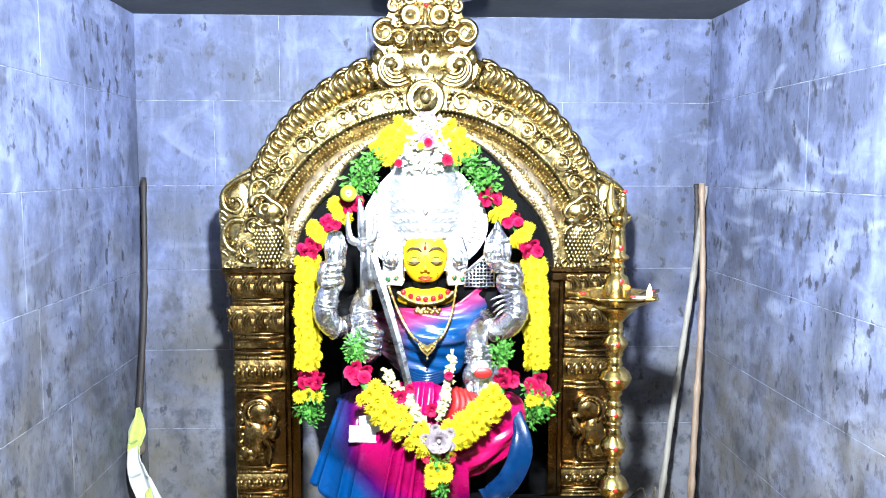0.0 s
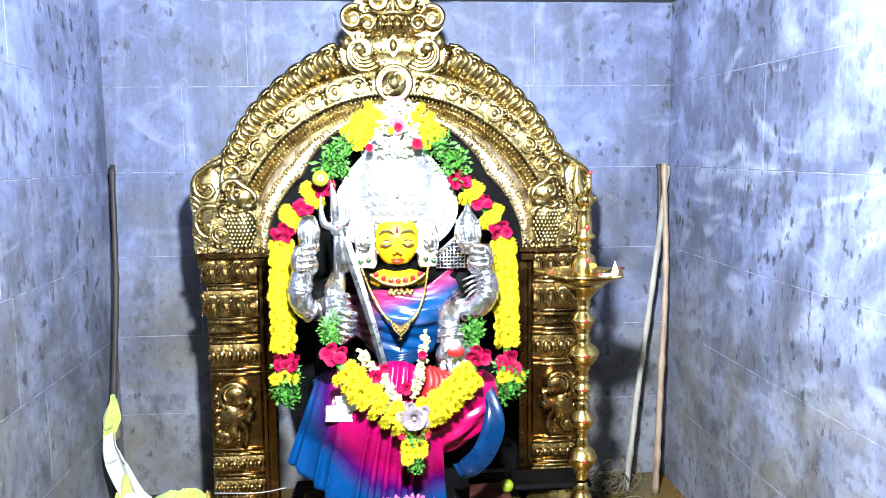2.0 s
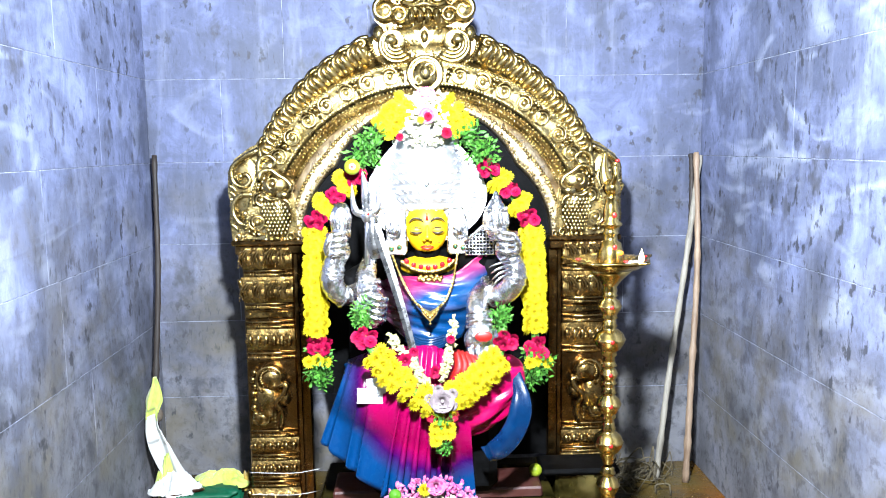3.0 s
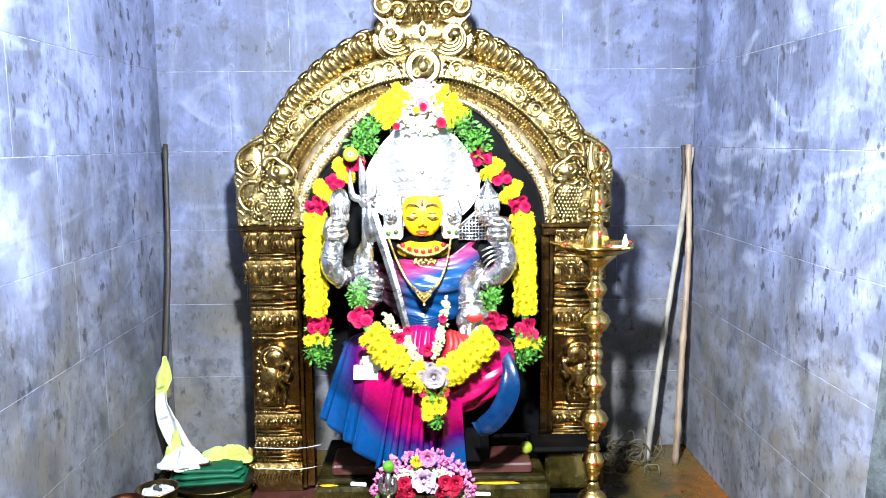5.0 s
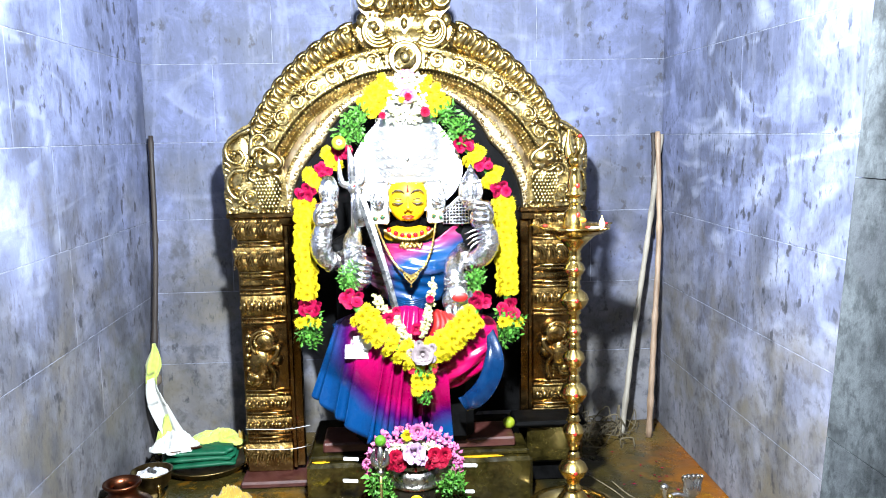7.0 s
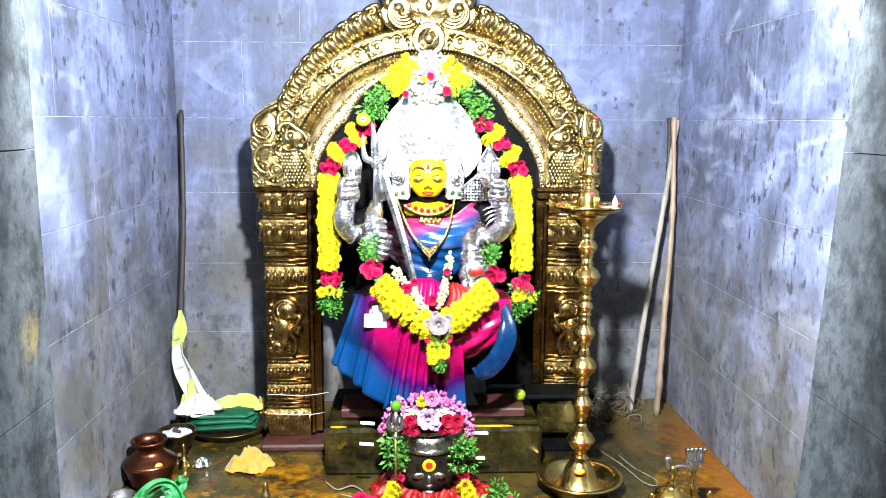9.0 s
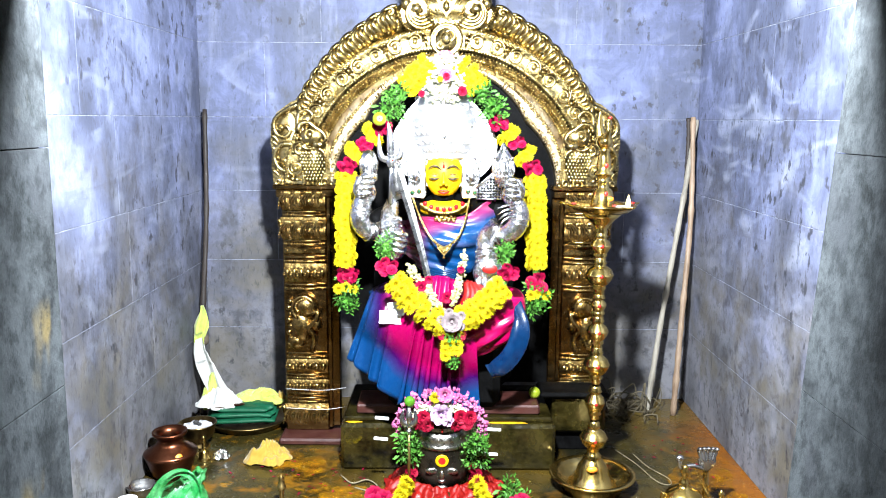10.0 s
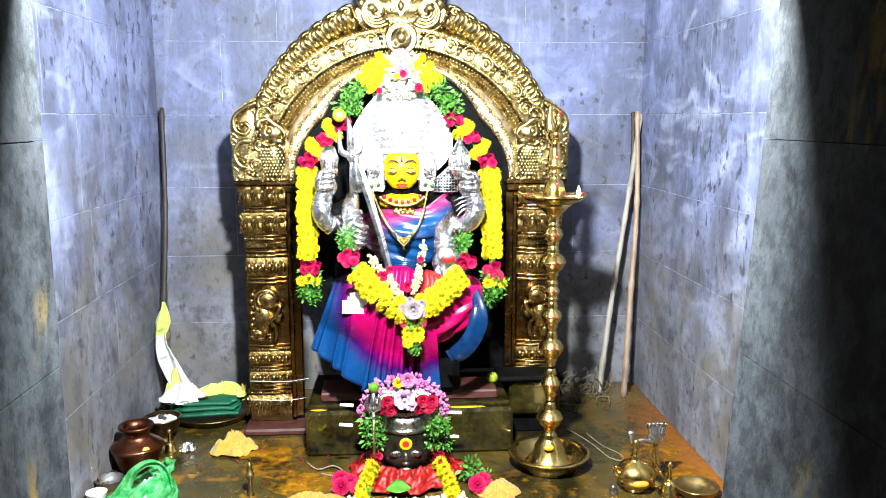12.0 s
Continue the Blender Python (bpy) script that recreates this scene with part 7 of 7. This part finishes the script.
carrier_bag()
cup = thing("steel_bowl", "small shiny steel bowl beside the wall", "bowl", pose(-1.005, 1.99, 0))
part("bowl", M().lathe([(0.0, 0.0), (0.03, 0.0), (0.042, 0.014), (0.048, 0.036), (0.051, 0.038), (0.046, 0.038), (0.038, 0.014), (0.0, 0.008)], 32), STEEL, cup)
tub = thing("white_cup", "small white plastic cup on the floor", "cup", pose(-1.0, 1.855, 0))
part("cup", M().lathe([(0.0, 0.0), (0.026, 0.0), (0.032, 0.05), (0.034, 0.052), (0.030, 0.052), (0.025, 0.006), (0.0, 0.004)], 28), WHITE, tub)


def water_jug():
    j = thing("water_jug", "round brass ritual jug with a long neck and orange mark", "jug", pose(0.818, 1.86, 0))
    part("body", M().lathe([(0.0, 0.0), (0.035, 0.0), (0.040, 0.006), (0.036, 0.012), (0.058, 0.024), (0.069, 0.048), (0.066, 0.072), (0.048, 0.094), (0.024, 0.106), (0.015, 0.114), (0.018, 0.120), (0.012, 0.126), (0.011, 0.150), (0.016, 0.158), (0.009, 0.166), (0.012, 0.176), (0.0, 0.182)], 40), BRASS, j)
    part("spout", M().tube(curve([(-0.055, -0.01, 0.055), (-0.072, -0.012, 0.075), (-0.068, -0.012, 0.092)], 10), [0.014, 0.013, 0.012, 0.011, 0.010, 0.009, 0.009, 0.009, 0.010, 0.011], 10), BRASS, j)
    part("mark", M().ball((0.0, -0.066, 0.048), (0.030, 0.008, 0.012), 12, 8), PETAL_O, j, "orange paste mark")
    h = thing("hooded_lamp", "small brass hand lamp with a fanned serpent hood", "lamp", pose(0.895, 1.885, 0))
    part("stand", M().lathe([(0.0, 0.0), (0.030, 0.0), (0.028, 0.008), (0.012, 0.016), (0.010, 0.03), (0.016, 0.04), (0.009, 0.05), (0.009, 0.09), (0.016, 0.10), (0.010, 0.112), (0.008, 0.15)], 24), BRASS, h)
    for k in range(5):
        a = math.radians(-36 + 18 * k)
        part("hood_head", M().tube(curve([(0.0, -0.004, 0.15), (0.022 * math.sin(a), -0.010, 0.185), (0.045 * math.sin(a), -0.004, 0.212 + 0.012 * math.cos(a)), (0.048 * math.sin(a), -0.020, 0.222 + 0.012 * math.cos(a))], 10), [0.006, 0.008, 0.009, 0.009, 0.009, 0.009, 0.009, 0.008, 0.007, 0.004], 8), STEEL, h)
    part("hood", M().lathe([(0.0, 0.005), (0.026, 0.003), (0.030, 0.0), (0.0, -0.004)], 24, m=pose(0.0, -0.004, 0.185, 90)), STEEL, h, "small round mirror-like hood")
    part("arm", M().tube(curve([(-0.008, -0.004, 0.158), (-0.05, -0.01, 0.172), (-0.085, -0.012, 0.165), (-0.092, -0.012, 0.19)], 14), 0.007, 8).ball((-0.092, -0.012, 0.198), (0.014, 0.012, 0.012), 10, 8), STEEL, h)
    m = M()
    for k in range(16):
        m.tube([(-0.035 + 0.004 * k + 0.004 * math.cos(t * 0.785), -0.02, 0.150 - 0.0075 * k + 0.0055 * math.sin(t * 0.785)) for t in range(9)], 0.0016, 4, caps=False)
    part("chain", m, BRASS, h, "fine brass chain")
    b = thing("hand_bell", "brass hand bell beside the jug", "bell", pose(0.925, 1.815, 0))
    part("bell", M().lathe([(0.036, 0.0), (0.037, 0.004), (0.028, 0.018), (0.024, 0.04), (0.014, 0.052), (0.0, 0.055)], 28), BRASS, b)
    part("handle", M().lathe([(0.006, 0.052), (0.010, 0.060), (0.006, 0.070), (0.010, 0.082), (0.006, 0.095), (0.011, 0.104), (0.0, 0.116)], 16), BRASS, b)
    w = thing("brass_bowl", "shallow dull brass bowl near the wall", "bowl", pose(1.015, 1.80, 0))
    part("bowl", M().lathe([(0.0, 0.0), (0.05, 0.0), (0.066, 0.016), (0.072, 0.034), (0.075, 0.036), (0.069, 0.037), (0.060, 0.018), (0.0, 0.010)], 36), BRASS_OLD, w)
    s = thing("small_vial", "tiny steel vial on the floor", "vial", pose(0.735, 1.83, 0))
    part("vial", M().lathe([(0.0, 0.0), (0.014, 0.0), (0.016, 0.012), (0.008, 0.022), (0.010, 0.028), (0.0, 0.03)], 18), STEEL, s)


water_jug()


def coir_heap():
    """A tangle of coconut fibre and string behind the lamp."""
    r, m = random.Random(21), M()
    for k in range(40):
        c = Vector((0.83 + r.gauss(0, 0.075), 2.80 + r.gauss(0, 0.06), 0.0))
        a, rad, h = r.uniform(0, 6.28), r.uniform(0.03, 0.09), r.uniform(0.02, 0.12)
        pts = []
        for i in range(5):
            t = i / 4
            b = a + t * r.uniform(1.5, 3.5)
            pts.append((c.x + rad * math.cos(b), min(2.98, c.y + rad * 0.7 * math.sin(b)), 0.005 + h * math.sin(math.pi * t) * r.uniform(0.6, 1.1)))
        m.tube(curve(pts, 14), r.uniform(0.0016, 0.0034), 5)
    tagged(part("coir_heap", m, COIR), "tangled heap of dry coconut fibre on the floor", "fibre", kind="stuff")


coir_heap()
tagged(part("thread", M().tube(curve([(0.70, 2.42, 0.003), (0.76, 2.27, 0.003), (0.80, 2.12, 0.003), (0.84, 2.09, 0.003), (0.85, 2.14, 0.003), (0.80, 2.24, 0.003), (0.77, 2.36, 0.003)], 40), 0.0022, 5), STRAW), "loose loop of pale thread on the floor", "thread")
tagged(part("string", M().tube(curve([(-0.34, 2.15, 0.004), (-0.29, 2.08, 0.006), (-0.24, 2.10, 0.010), (-0.20, 2.06, 0.006), (-0.23, 2.03, 0.004), (-0.28, 2.05, 0.004)], 30), 0.003, 5), STRAW), "loose cream string on the floor", "string")
for z in (0.135, 0.215):
    tagged(part("thread", M().tube(curve([(-0.60, 2.482, z), (-0.45, 2.478, z - 0.004), (-0.36, 2.50, z)], 12), 0.0009, 5), PAPER), "thin pale thread tied round the gilded pillar", "thread")
bits = M()
rb = random.Random(5)
for k in range(60):
    x, y = rb.choice(((rb.gauss(-0.36, 0.10), rb.gauss(2.05, 0.08)), (rb.gauss(0.95, 0.07), rb.gauss(2.3, 0.25)), (rb.gauss(-0.6, 0.12), rb.gauss(2.15, 0.12))))
    petal(bits, Vector((x, y, 0.003)), Vector((rb.gauss(0, 1), rb.gauss(0, 1), 0)).normalized(), Vector((0, 0, 1)), rb.uniform(0.010, 0.02), 0.008, 0.003)
tagged(part("fallen_petals", bits, PETAL_R), "scattered crimson petals on the floor", "petals", kind="stuff")


def smear(x, y, z, rx, ry, seed, material, label):
    """A thin dab of powder with a ragged edge."""
    def fn(u, v):
        a = 2 * math.pi * u
        r = v * (1 + 0.45 * noise.noise(Vector((1.5 * math.cos(a) + seed, 1.5 * math.sin(a), seed))))
        return (x + rx * r * math.cos(a), y + ry * r * math.sin(a), z + 0.0012 + 0.002 * (1 - v))
    return tagged(part("powder_smear", M().sheet(fn, 40, 5), material), label, "powder", kind="stuff")


def loose_powder(name, c1, c2):
    """Powder trodden into the stone, patchy enough for the floor to show between."""
    n = Nodes(name)
    v = n.coords(True)
    n.put("Base Color", n.mix(n.ramp(n.noise(v, 30, 4), 0.35, 0.65), c1, c2)).put("Roughness", 0.8).put("Specular IOR Level", 0.1)
    n.put("Alpha", n.ramp(n.maths("ADD", n.maths("MULTIPLY", n.noise(v, 19, 7, 0.8, 0.3), 0.6), n.maths("MULTIPLY", n.noise(v, 5, 3), 0.4)), 0.47, 0.62, 0.0, 0.85))
    n.bump(n.noise(v, 120, 4), 0.4, 0.004)
    return n.mat


TURMERIC_THIN = loose_powder("thin_turmeric", (0.16, 0.11, 0.004), (0.24, 0.17, 0.006))
KUMKUM = loose_powder("orange_powder", (0.19, 0.066, 0.0015), (0.27, 0.125, 0.002))
TURMERIC = plain("turmeric_powder", (0.34, 0.17, 0.004), (0.46, 0.28, 0.01), 40, 0.9, spec=0.1)
smear(0.27, 2.222, 0.1785, 0.075, 0.012, 1, TURMERIC, "yellow powder smeared along the pedestal's edge")
smear(-0.30, 2.222, 0.1785, 0.03, 0.010, 2, TURMERIC, "yellow powder smeared along the pedestal's edge")
smear(-0.47, 2.27, 0.001, 0.15, 0.13, 3, KUMKUM, "orange powder trodden into the floor beside the pedestal")
smear(-0.43, 2.12, 0.0014, 0.14, 0.09, 4, KUMKUM, "orange powder trodden into the floor beside the pedestal")
smear(-0.33, 1.97, 0.0018, 0.15, 0.08, 5, KUMKUM, "orange powder spilled in front of the pedestal")
smear(0.98, 2.10, 0.001, 0.11, 0.20, 6, KUMKUM, "orange powder spread along the wall's foot")
smear(1.06, 1.85, 0.0014, 0.08, 0.16, 7, KUMKUM, "orange powder spread along the wall's foot")
patch = M().sheet(lambda u, v: (-0.30 + 0.036 * v * (1 + 0.3 * math.sin(3 * u * 6.283)) * math.cos(u * 6.283), 2.1985 - 0.0006 * (1 - v), 0.128 + 0.032 * v * (1 + 0.25 * math.sin(2 * u * 6.283 + 1)) * math.sin(u * 6.283)), 40, 5)
tagged(part("powder_smear", patch, TURMERIC_THIN), "yellow powder rubbed on the pedestal's front", "powder", kind="stuff")
